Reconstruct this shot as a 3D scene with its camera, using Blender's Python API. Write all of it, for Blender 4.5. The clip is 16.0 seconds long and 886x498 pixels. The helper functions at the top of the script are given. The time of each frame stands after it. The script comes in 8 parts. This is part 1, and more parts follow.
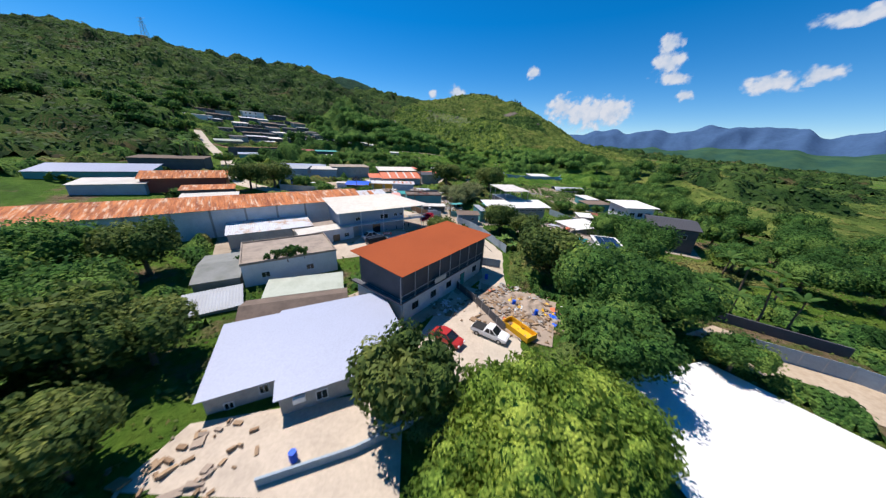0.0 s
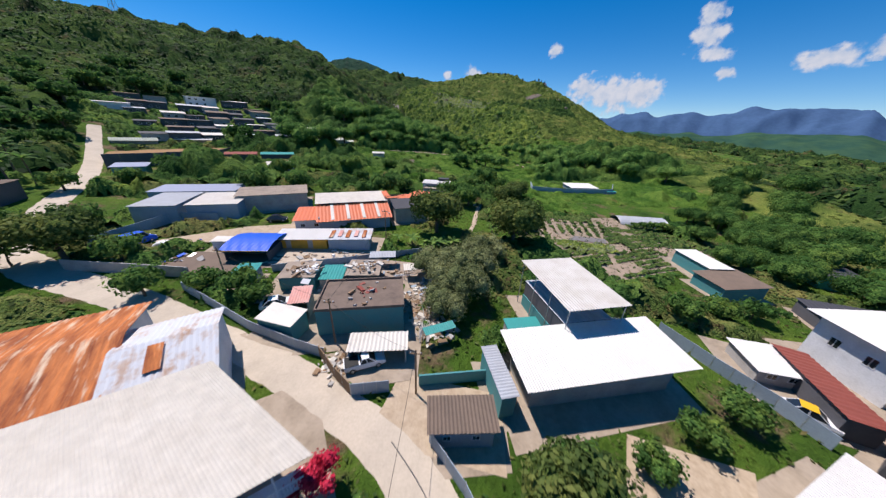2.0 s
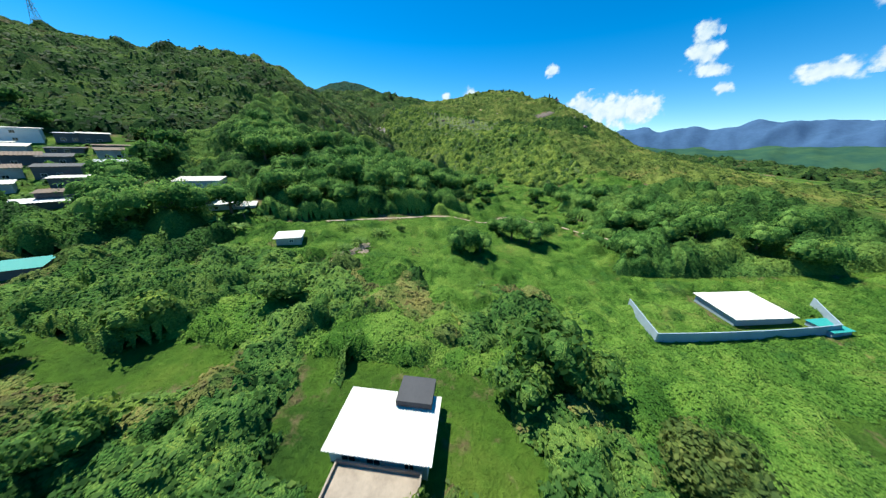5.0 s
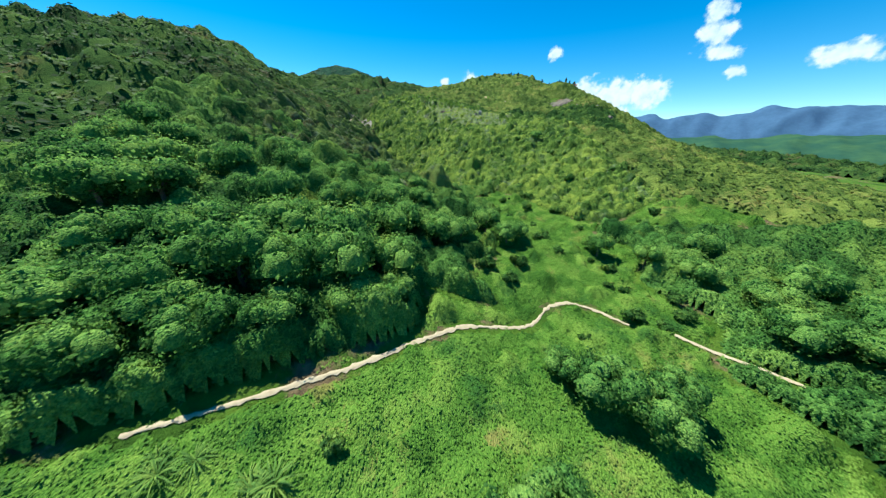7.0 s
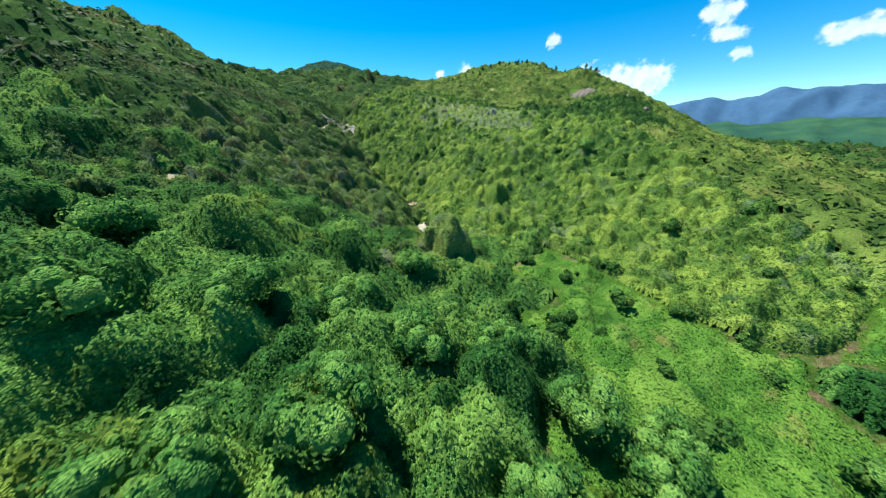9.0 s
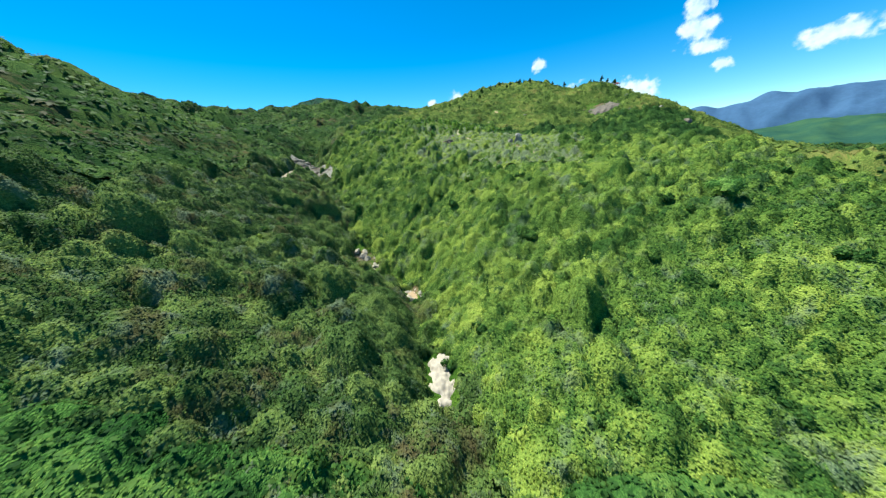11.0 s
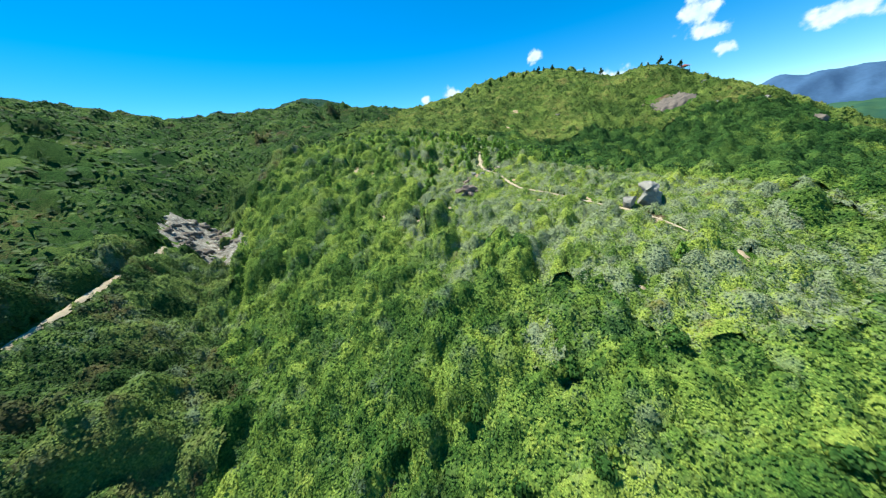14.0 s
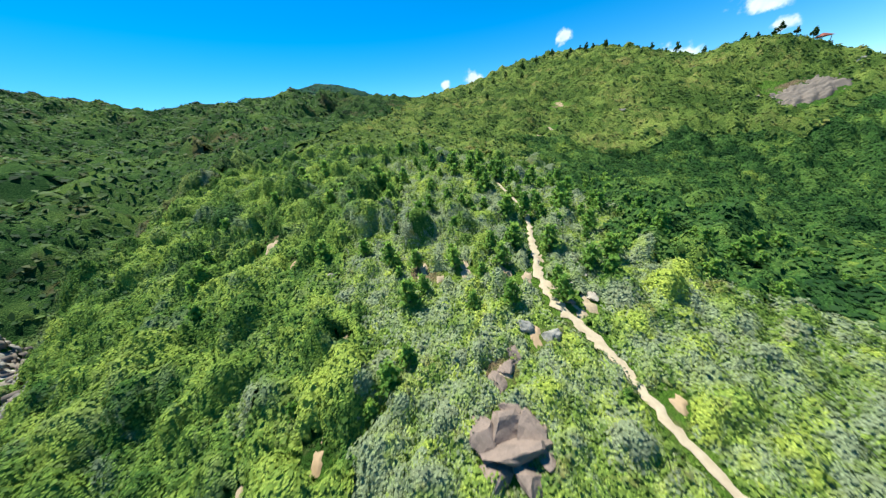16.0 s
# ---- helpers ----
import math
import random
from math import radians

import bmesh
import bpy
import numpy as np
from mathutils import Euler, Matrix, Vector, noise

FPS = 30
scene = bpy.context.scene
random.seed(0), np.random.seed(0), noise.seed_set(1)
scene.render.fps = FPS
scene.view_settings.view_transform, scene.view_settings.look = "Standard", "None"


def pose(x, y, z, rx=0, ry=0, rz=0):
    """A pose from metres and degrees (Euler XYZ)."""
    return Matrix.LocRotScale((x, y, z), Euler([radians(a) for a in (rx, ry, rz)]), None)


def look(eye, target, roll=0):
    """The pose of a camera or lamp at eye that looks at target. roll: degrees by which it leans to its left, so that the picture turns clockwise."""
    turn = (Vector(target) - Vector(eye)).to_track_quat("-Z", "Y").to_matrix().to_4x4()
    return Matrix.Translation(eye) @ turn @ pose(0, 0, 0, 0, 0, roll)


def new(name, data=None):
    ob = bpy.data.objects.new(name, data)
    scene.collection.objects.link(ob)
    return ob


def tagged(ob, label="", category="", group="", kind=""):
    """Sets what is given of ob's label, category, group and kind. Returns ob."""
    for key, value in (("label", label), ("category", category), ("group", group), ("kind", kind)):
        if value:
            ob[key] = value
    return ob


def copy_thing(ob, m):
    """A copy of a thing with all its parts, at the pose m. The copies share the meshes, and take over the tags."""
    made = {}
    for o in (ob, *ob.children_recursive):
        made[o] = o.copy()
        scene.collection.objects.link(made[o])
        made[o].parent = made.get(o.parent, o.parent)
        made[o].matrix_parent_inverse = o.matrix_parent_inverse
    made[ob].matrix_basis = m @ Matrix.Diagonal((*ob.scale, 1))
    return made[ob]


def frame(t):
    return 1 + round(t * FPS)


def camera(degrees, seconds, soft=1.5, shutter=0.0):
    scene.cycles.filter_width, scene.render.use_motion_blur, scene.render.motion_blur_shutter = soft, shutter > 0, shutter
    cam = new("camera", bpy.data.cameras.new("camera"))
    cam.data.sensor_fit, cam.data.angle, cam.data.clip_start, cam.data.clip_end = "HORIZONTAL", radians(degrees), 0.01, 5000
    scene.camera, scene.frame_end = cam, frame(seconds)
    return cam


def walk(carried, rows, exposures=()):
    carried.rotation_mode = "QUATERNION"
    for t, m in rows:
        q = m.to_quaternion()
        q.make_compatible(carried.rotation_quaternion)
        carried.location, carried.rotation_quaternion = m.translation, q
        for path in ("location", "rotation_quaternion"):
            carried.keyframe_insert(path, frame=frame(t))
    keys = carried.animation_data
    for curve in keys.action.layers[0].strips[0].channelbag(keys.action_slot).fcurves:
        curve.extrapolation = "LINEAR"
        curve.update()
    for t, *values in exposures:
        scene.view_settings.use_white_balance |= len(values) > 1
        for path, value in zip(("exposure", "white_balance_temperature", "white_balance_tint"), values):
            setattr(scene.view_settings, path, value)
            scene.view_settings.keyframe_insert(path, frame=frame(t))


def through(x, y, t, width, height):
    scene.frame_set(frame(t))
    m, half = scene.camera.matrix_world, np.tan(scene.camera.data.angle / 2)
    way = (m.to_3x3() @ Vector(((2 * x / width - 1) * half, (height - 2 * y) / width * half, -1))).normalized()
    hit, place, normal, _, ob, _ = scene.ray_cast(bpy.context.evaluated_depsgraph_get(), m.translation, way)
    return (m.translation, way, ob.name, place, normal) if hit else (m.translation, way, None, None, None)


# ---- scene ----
cam = camera(118.5, 16.0, 1.3, 0.14)
METRES, EYE, TILT, LEAN, TURN = 470.0, 20.0, -21.0, -2.5, 0.0
ROWS = [
    (0.0, 0.0, 0.0, 0.0, 0.0, 0.0, -0.0),
    (0.5, 0.0055, 0.0285, 0.0149, 1.09, -1.11, -1.04),
    (1.0, 0.0095, 0.0572, 0.0301, 1.98, -2.2, -1.41),
    (1.5, 0.0122, 0.0862, 0.0451, 2.54, -2.84, -1.25),
    (2.0, 0.014, 0.1158, 0.0598, 2.82, -2.87, -0.85),
    (2.5, 0.0149, 0.1453, 0.0745, 2.98, -2.24, -0.36),
    (3.0, 0.0153, 0.1745, 0.0885, 3.12, -1.06, 0.08),
    (3.5, 0.0153, 0.2029, 0.1024, 3.24, 0.08, 0.34),
    (4.0, 0.0147, 0.2306, 0.1161, 3.27, 0.87, 0.38),
    (6.5, 0.0083, 0.3657, 0.1917, 3.27, -0.9, 0.22),
    (7.0, 0.0057, 0.3929, 0.2075, 3.12, -1.7, 0.59),
    (7.5, 0.0027, 0.4202, 0.2237, 2.99, -2.44, 1.05),
    (8.0, -0.0006, 0.4481, 0.2403, 2.94, -3.15, 1.47),
    (10.5, -0.019, 0.5869, 0.3127, 3.61, 0.1, 5.2),
    (11.0, -0.0226, 0.6147, 0.3278, 3.59, 1.85, 6.38),
    (11.5, -0.0255, 0.6415, 0.3425, 3.66, 3.13, 7.31),
    (12.0, -0.028, 0.6676, 0.3575, 3.63, 3.86, 7.97),
    (12.5, -0.0296, 0.6932, 0.3736, 3.56, 3.9, 8.38),
    (13.0, -0.0303, 0.7187, 0.3911, 3.44, 3.25, 8.54),
    (13.5, -0.0302, 0.7438, 0.4086, 3.42, 2.29, 8.56),
    (14.0, -0.0296, 0.7685, 0.4252, 3.46, 1.11, 8.46),
    (14.5, -0.0284, 0.7932, 0.441, 3.81, 0.21, 8.24),
    (15.0, -0.0268, 0.8179, 0.4564, 4.53, -0.4, 7.94),
    (15.5, -0.0249, 0.8429, 0.4716, 5.63, -0.71, 7.37),
    (16.0, -0.0226, 0.8684, 0.4873, 6.84, -0.93, 6.66),
]
walk(cam, [(t, pose(0, 0, EYE, TILT, LEAN, TURN) @ pose(METRES * x, METRES * y, METRES * z, 90 + pitch, roll, yaw)) for t, x, y, z, yaw, pitch, roll in ROWS],
     [(0.0, 0.36, 6500, 14), (0.5, 0.27, 6500, 14), (1.0, 0.35, 6500, 16), (1.6, 0.34, 6500, 17), (2.4, 0.16, 6500, 18), (3.0, 0.42, 6500, 18), (4.2, 0.74, 6500, 9), (6.3, 0.90, 6500, -11), (8.0, 1.0, 6500, -11), (12.0, 1.02, 6500, -9), (16.0, 1.0, 6500, -4)])

# ---- light ----
SUN_ELEVATION, SUN_TOWARD = 63.0, (-0.78, 0.63)   # towards the sun, in plan
world = bpy.data.worlds.new("sky")
scene.world = world
world.use_nodes = True
_n = world.node_tree.nodes
_sky = _n.new("ShaderNodeTexSky")
_sky.sky_type, _sky.sun_disc = "NISHITA", False
_sky.sun_elevation = radians(SUN_ELEVATION)
_sky.sun_rotation = math.atan2(SUN_TOWARD[0], SUN_TOWARD[1])
_sky.altitude = 1400
_sky.air_density, _sky.dust_density, _sky.ozone_density = 1.0, 0.0, 3.0
_deep = _n.new("ShaderNodeHueSaturation")
_deep.inputs["Saturation"].default_value = 1.46
_deep.inputs["Hue"].default_value = 0.500
world.node_tree.links.new(_sky.outputs[0], _deep.inputs["Color"])
world.node_tree.links.new(_deep.outputs[0], _n["Background"].inputs[0])
_n["Background"].inputs[1].default_value = 0.102
_sun = bpy.data.lights.new("sun", "SUN")
_sun.energy, _sun.angle, _sun.color = 5.0, radians(0.5), (1.0, 0.95, 0.88)
_h = math.cos(radians(SUN_ELEVATION))
new("sun", _sun).matrix_world = look((_h * SUN_TOWARD[0] * 300, _h * SUN_TOWARD[1] * 300, math.sin(radians(SUN_ELEVATION)) * 300), (0, 0, 0))


# ---- materials ----
def shade(name, rough=0.8, metal=0.0, spec=0.3):
    m = bpy.data.materials.new(name)
    m.use_nodes = True
    b = m.node_tree.nodes["Principled BSDF"]
    b.inputs["Roughness"].default_value, b.inputs["Metallic"].default_value = rough, metal
    b.inputs["Specular IOR Level"].default_value = spec
    return m, m.node_tree.nodes, m.node_tree.links, b


def ramp(n, l, fac, stops):
    r = n.new("ShaderNodeValToRGB")
    e = r.color_ramp.elements
    while len(e) < len(stops):
        e.new(0.5)
    for k, (p, c) in zip(e, stops):
        k.position, k.color = p, (*c, 1)
    l.new(fac, r.inputs[0])
    return r.outputs[0]


def noisy(n, l, coord, scale, detail=4.0, rough=0.6):
    t = n.new("ShaderNodeTexNoise")
    t.inputs["Scale"].default_value, t.inputs["Detail"].default_value, t.inputs["Roughness"].default_value = scale, detail, rough
    l.new(coord, t.inputs["Vector"])
    return t.outputs[0]


def blend(n, l, fac, a, b, kind="MIX"):
    x = n.new("ShaderNodeMix")
    x.data_type, x.blend_type = "RGBA", kind
    for s, v in ((x.inputs[0], fac), (x.inputs[6], a), (x.inputs[7], b)):
        if isinstance(v, (int, float)):
            s.default_value = v
        elif isinstance(v, tuple):
            s.default_value = (*v, 1)
        else:
            l.new(v, s)
    return x.outputs[2]


def bumped(n, l, b, height, strength, distance):
    k = n.new("ShaderNodeBump")
    k.inputs["Strength"].default_value, k.inputs["Distance"].default_value = strength, distance
    l.new(height, k.inputs["Height"])
    l.new(k.outputs[0], b.inputs["Normal"])


def where(n):
    return n.new("ShaderNodeNewGeometry").outputs["Position"]


def leaf_material(name, dark, mid, light, patch=0.03, through=0.3, spots=None, skin=False, clump=0.6):
    """Foliage: every leaf, every shrub and every stretch of ground differs. skin: the inner mass under the outer
    leaves, with shade painted between its leaf cells.
    """
    m, n, l, b = shade(name, 0.95 if skin else 0.72, 0.0, 0.02 if skin else 0.12)
    g = n.new("ShaderNodeNewGeometry")
    tone = n.new("ShaderNodeAttribute")
    tone.attribute_name = "tone"
    tone = tone.outputs["Fac"]
    p = g.outputs["Position"]

    def cells(scale):
        v = n.new("ShaderNodeTexVoronoi")
        v.inputs["Scale"].default_value = scale
        l.new(p, v.inputs["Vector"])
        r = n.new("ShaderNodeSeparateColor")
        l.new(v.outputs["Color"], r.inputs[0])
        return r.outputs[0], v.outputs["Distance"]

    def added(a, k, c):
        q = n.new("ShaderNodeMath")
        q.operation = "MULTIPLY_ADD"
        l.new(a, q.inputs[0])
        q.inputs[1].default_value = k
        if isinstance(c, float):
            q.inputs[2].default_value = c
        else:
            l.new(c, q.inputs[2])
        return q.outputs[0]
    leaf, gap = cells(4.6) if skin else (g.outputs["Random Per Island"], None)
    v = added(noisy(n, l, p, patch, 4.0, 0.65), 1.1, -0.42)
    v = added(tone, clump, v)
    v = added(leaf, 0.36 if skin else 0.22, v)
    c = ramp(n, l, v, [(0.22, dark), (0.58, mid), (0.98, light)])
    kin = n.new("ShaderNodeMath")          # a second value of each shrub, for its kind
    kin.operation = "FRACT"
    l.new(added(tone, 17.3, 0.0), kin.inputs[0])
    for k, (colour, scale, lo, hi) in enumerate(spots or ()):
        f = n.new("ShaderNodeMapRange")
        f.inputs[1].default_value, f.inputs[2].default_value, f.inputs[4].default_value = lo, hi, 0.85
        l.new(added(kin.outputs[0], 0.30, added(noisy(n, l, p, scale, 3.0, 0.7), 1.0, -0.15)), f.inputs[0])
        c = blend(n, l, f.outputs[0], c, colour)
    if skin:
        # crease shade painted into the colour, darker away from each cell's middle
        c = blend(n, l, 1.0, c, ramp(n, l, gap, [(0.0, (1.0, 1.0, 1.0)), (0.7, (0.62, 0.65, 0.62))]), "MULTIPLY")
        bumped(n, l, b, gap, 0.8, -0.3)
    l.new(c, b.inputs["Base Color"])
    t = n.new("ShaderNodeBsdfTranslucent")
    l.new(c, t.inputs[0])
    x = n.new("ShaderNodeMixShader")
    x.inputs[0].default_value = 0.0 if skin else through
    l.new(b.outputs[0], x.inputs[1])
    l.new(t.outputs[0], x.inputs[2])
    l.new(x.outputs[0], n["Material Output"].inputs[0])
    return m


def plain(name, colour, rough=0.7, metal=0.0, stain=None, scale=0.8, amount=0.5, fine=6.0, bump=0.15, spec=0.3):
    """A weathered surface: large stains, fine grain, slight relief."""
    m, n, l, b = shade(name, rough, metal, spec)
    p = where(n)
    stain = stain or tuple(v * 0.55 for v in colour)
    f = n.new("ShaderNodeMapRange")
    f.inputs[1].default_value, f.inputs[2].default_value, f.inputs[4].default_value = 0.42, 0.75, amount
    l.new(noisy(n, l, p, scale, 6.0, 0.65), f.inputs[0])
    c = blend(n, l, f.outputs[0], colour, stain)
    grain = noisy(n, l, p, fine, 4.0)
    c = blend(n, l, 0.25, c, ramp(n, l, grain, [(0.3, tuple(v * 0.6 for v in colour)), (0.7, tuple(min(1, v * 1.25) for v in colour))]))
    l.new(c, b.inputs["Base Color"])
    bumped(n, l, b, grain, bump, 0.05)
    return m


def rusty(name, metal_colour, rust_lo, rust_hi, bare, along):
    """Corrugated iron with rust that runs down the sheets."""
    m, n, l, b = shade(name, 0.75, 0.0, 0.25)
    t = n.new("ShaderNodeTexCoord")
    mp = n.new("ShaderNodeMapping")
    mp.inputs["Scale"].default_value = along
    l.new(t.outputs["Object"], mp.inputs["Vector"])
    streak = noisy(n, l, mp.outputs[0], 1.0, 5.0, 0.7)
    other = n.new("ShaderNodeVectorMath")
    other.operation = "ADD"
    l.new(mp.outputs[0], other.inputs[0])
    other.inputs[1].default_value = (31.0, 7.0, 3.0)
    blot = noisy(n, l, t.outputs["Object"], 0.35, 5.0, 0.7)
    rust = ramp(n, l, noisy(n, l, other.outputs[0], 0.8, 6.0, 0.75), [(0.34, rust_lo), (0.62, rust_hi)])
    s = n.new("ShaderNodeMath")
    s.operation = "MULTIPLY_ADD"
    l.new(streak, s.inputs[0])
    s.inputs[1].default_value = 1.5
    half = n.new("ShaderNodeMath")
    half.operation = "MULTIPLY"
    l.new(blot, half.inputs[0])
    half.inputs[1].default_value = 0.5
    l.new(half.outputs[0], s.inputs[2])
    f = n.new("ShaderNodeMapRange")
    f.inputs[1].default_value, f.inputs[2].default_value = bare, bare + 0.22
    l.new(s.outputs[0], f.inputs[0])
    l.new(blend(n, l, f.outputs[0], rust, metal_colour), b.inputs["Base Color"])
    return m


M = {}
GREY, STRAW, YELLOW, BROWN = (0.171, 0.215, 0.132), (0.270, 0.240, 0.080), (0.263, 0.335, 0.064), (0.130, 0.100, 0.050)
for _name, _cols, _patch, _through, _spots, _clump in (
        ("scrub", ((0.046, 0.104, 0.024), (0.170, 0.260, 0.053), (0.348, 0.414, 0.084)), 0.030, 0.45, [(GREY, 0.16, 0.56, 0.72), (YELLOW, 0.07, 0.58, 0.78), ((0.046, 0.110, 0.025), 0.11, 0.58, 0.68)], 0.6),
        ("ridge", ((0.073, 0.135, 0.029), (0.227, 0.309, 0.066), (0.419, 0.472, 0.091)), 0.05, 0.48, [(YELLOW, 0.10, 0.52, 0.64), (STRAW, 0.30, 0.58, 0.70), ((0.267, 0.302, 0.200), 0.20, 0.43, 0.57)], 0.6),
        ("olive", ((0.046, 0.085, 0.021), (0.121, 0.175, 0.041), (0.242, 0.290, 0.069)), 0.025, 0.4, [(STRAW, 0.05, 0.60, 0.74)], 0.6),
        # hollow: deep greens that include the shade lying in the hollow
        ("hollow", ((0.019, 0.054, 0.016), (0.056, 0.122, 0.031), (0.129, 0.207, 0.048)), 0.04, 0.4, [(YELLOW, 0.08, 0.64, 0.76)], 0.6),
        # west_scrub: darker plants, with the shade of their slope put into the colour
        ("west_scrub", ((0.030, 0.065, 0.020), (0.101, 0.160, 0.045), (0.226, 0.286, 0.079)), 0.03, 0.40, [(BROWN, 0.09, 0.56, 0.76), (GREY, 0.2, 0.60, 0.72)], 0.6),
        ("dark_wood", ((0.014, 0.042, 0.013), (0.047, 0.096, 0.027), (0.116, 0.175, 0.045)), 0.02, 0.38, [(BROWN, 0.03, 0.62, 0.78)], 0.6),
        ("forest", ((0.026, 0.073, 0.019), (0.079, 0.172, 0.041), (0.178, 0.275, 0.063)), 0.035, 0.52, [(YELLOW, 0.06, 0.64, 0.8)], 0.6),
        ("wood_edge", ((0.031, 0.095, 0.024), (0.113, 0.236, 0.057), (0.245, 0.371, 0.088)), 0.05, 0.58, [(YELLOW, 0.06, 0.66, 0.8)], 0.6),
        ("feathery", ((0.066, 0.135, 0.024), (0.205, 0.310, 0.052), (0.400, 0.480, 0.085)), 0.10, 0.55, None, 0.6),
        ("airy", ((0.070, 0.095, 0.038), (0.176, 0.205, 0.089), (0.303, 0.320, 0.147)), 0.2, 0.4, None, 0.6),
        # far_forest: distance haze mixed into the leaf colours as a blue-green tint
        ("far_forest", ((0.014, 0.045, 0.033), (0.029, 0.075, 0.050), (0.050, 0.105, 0.061)), 0.008, 0.3, None, 0.6),
        ("mango", ((0.034, 0.070, 0.021), (0.106, 0.155, 0.040), (0.232, 0.255, 0.068)), 0.15, 0.38, None, 0.6),
        ("grass", ((0.050, 0.126, 0.021), (0.124, 0.240, 0.040), (0.212, 0.318, 0.062)), 0.045, 0.42, [(STRAW, 0.09, 0.64, 0.80), ((0.050, 0.130, 0.030), 0.13, 0.60, 0.72)], 0.6),
        ("weed", ((0.046, 0.090, 0.023), (0.127, 0.180, 0.048), (0.242, 0.265, 0.086)), 0.06, 0.4, [(STRAW, 0.12, 0.52, 0.66), (BROWN, 0.2, 0.60, 0.7)], 0.6),
        ("crop", ((0.050, 0.105, 0.033), (0.121, 0.190, 0.055), (0.232, 0.270, 0.082)), 0.12, 0.4, None, 0.6),
        ("palm", ((0.047, 0.115, 0.028), (0.121, 0.223, 0.050), (0.273, 0.365, 0.077)), 0.3, 0.3, None, 0.6),
        ("pine", ((0.070, 0.167, 0.035), (0.207, 0.355, 0.072), (0.400, 0.536, 0.112)), 0.1, 0.52, None, 0.6),
        ("bloom", ((0.45, 0.02, 0.05), (0.65, 0.04, 0.09), (0.8, 0.10, 0.16)), 0.3, 0.3, None, 0.6)):
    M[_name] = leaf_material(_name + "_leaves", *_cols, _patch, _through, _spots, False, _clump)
    M[_name + "_mass"] = leaf_material(_name + "_inner_leaves_gap_shade", *_cols, _patch, _through, _spots, True, _clump)
M["bark"] = plain("bark", (0.14, 0.10, 0.07), 0.9, scale=2.0, fine=12.0, bump=0.5)
M["white_roof"] = plain("white_painted_iron", (0.612, 0.599, 0.567), 0.5, stain=(0.50, 0.46, 0.40), scale=0.35, amount=0.5, spec=0.4)
M["cream_roof"] = plain("cream_painted_iron", (0.60, 0.57, 0.51), 0.55, stain=(0.42, 0.36, 0.29), scale=0.3, amount=0.6)
M["grey_roof"] = plain("grey_sheet_roof", (0.40, 0.42, 0.45), 0.6, stain=(0.30, 0.29, 0.28), scale=0.3, amount=0.6)
M["pale_roof"] = plain("pale_blue_grey_roof", (0.345, 0.375, 0.475), 0.5, stain=(0.30, 0.33, 0.40), scale=0.2, amount=0.5)
M["terracotta"] = plain("terracotta_painted_roof", (0.34, 0.085, 0.032), 0.9, stain=(0.25, 0.065, 0.028), scale=0.15, amount=0.7, spec=0.05)
M["orange"] = plain("orange_painted_roof", (0.62, 0.155, 0.065), 0.6, stain=(0.45, 0.13, 0.07), scale=0.3, amount=0.6)
M["brown_roof"] = plain("brown_concrete_roof", (0.17, 0.125, 0.095), 0.85, stain=(0.10, 0.08, 0.065), scale=0.5, amount=0.8)
M["moss_roof"] = plain("mossy_cement_roof", (0.42, 0.45, 0.38), 0.8, stain=(0.24, 0.27, 0.20), scale=0.4, amount=0.8)
M["old_terrace"] = plain("dark_stained_terrace", (0.170, 0.128, 0.102), 0.9, stain=(0.085, 0.066, 0.054), scale=0.5, amount=0.9, fine=2.5, bump=0.3)
M["mottled_roof"] = plain("mottled_white_sheet", (0.52, 0.50, 0.465), 0.6, stain=(0.33, 0.28, 0.22), scale=0.45, amount=0.75)
M["dark_roof"] = plain("dark_grey_roof", (0.055, 0.055, 0.062), 0.7, stain=(0.035, 0.035, 0.04), scale=0.5, amount=0.6)
M["red_roof"] = plain("dull_red_roof", (0.26, 0.07, 0.05), 0.7, scale=0.5)
M["blue_tarp"] = plain("blue_tarpaulin", (0.008, 0.095, 0.60), 0.5, stain=(0.006, 0.06, 0.42), scale=0.7, amount=0.6, spec=0.2)
M["teal"] = plain("teal_sheet", (0.03, 0.28, 0.26), 0.6, stain=(0.04, 0.2, 0.2), scale=0.5)
M["rust"] = rusty("rusted_iron", (0.62, 0.47, 0.33), (0.17, 0.040, 0.014), (0.56, 0.190, 0.055), 1.03, (1.5, 0.10, 1.0))
M["patch"] = rusty("patched_iron", (0.52, 0.54, 0.57), (0.35, 0.22, 0.15), (0.5, 0.42, 0.36), 0.80, (0.6, 0.3, 1.0))
M["wall_white"] = plain("white_plaster", (0.66, 0.67, 0.68), 0.8, stain=(0.42, 0.42, 0.42), scale=0.6, amount=0.6)
M["wall_grey"] = plain("grey_render", (0.38, 0.37, 0.35), 0.85, stain=(0.20, 0.19, 0.18), scale=0.5, amount=0.8)
M["wall_blue"] = plain("blue_grey_sheet", (0.30, 0.37, 0.44), 0.7, stain=(0.22, 0.26, 0.30), scale=0.4, amount=0.7)
# dark render, also used as the shade inside open upper floors
M["wall_dark"] = plain("dark_render_and_shade", (0.10, 0.10, 0.11), 0.85, stain=(0.06, 0.06, 0.06), scale=0.5, amount=0.7)
M["wall_teal"] = plain("teal_painted_wall", (0.06, 0.25, 0.26), 0.7, stain=(0.12, 0.22, 0.22), scale=0.5, amount=0.7)
M["wall_yellow"] = plain("yellow_wall", (0.62, 0.33, 0.04), 0.7, scale=0.7)
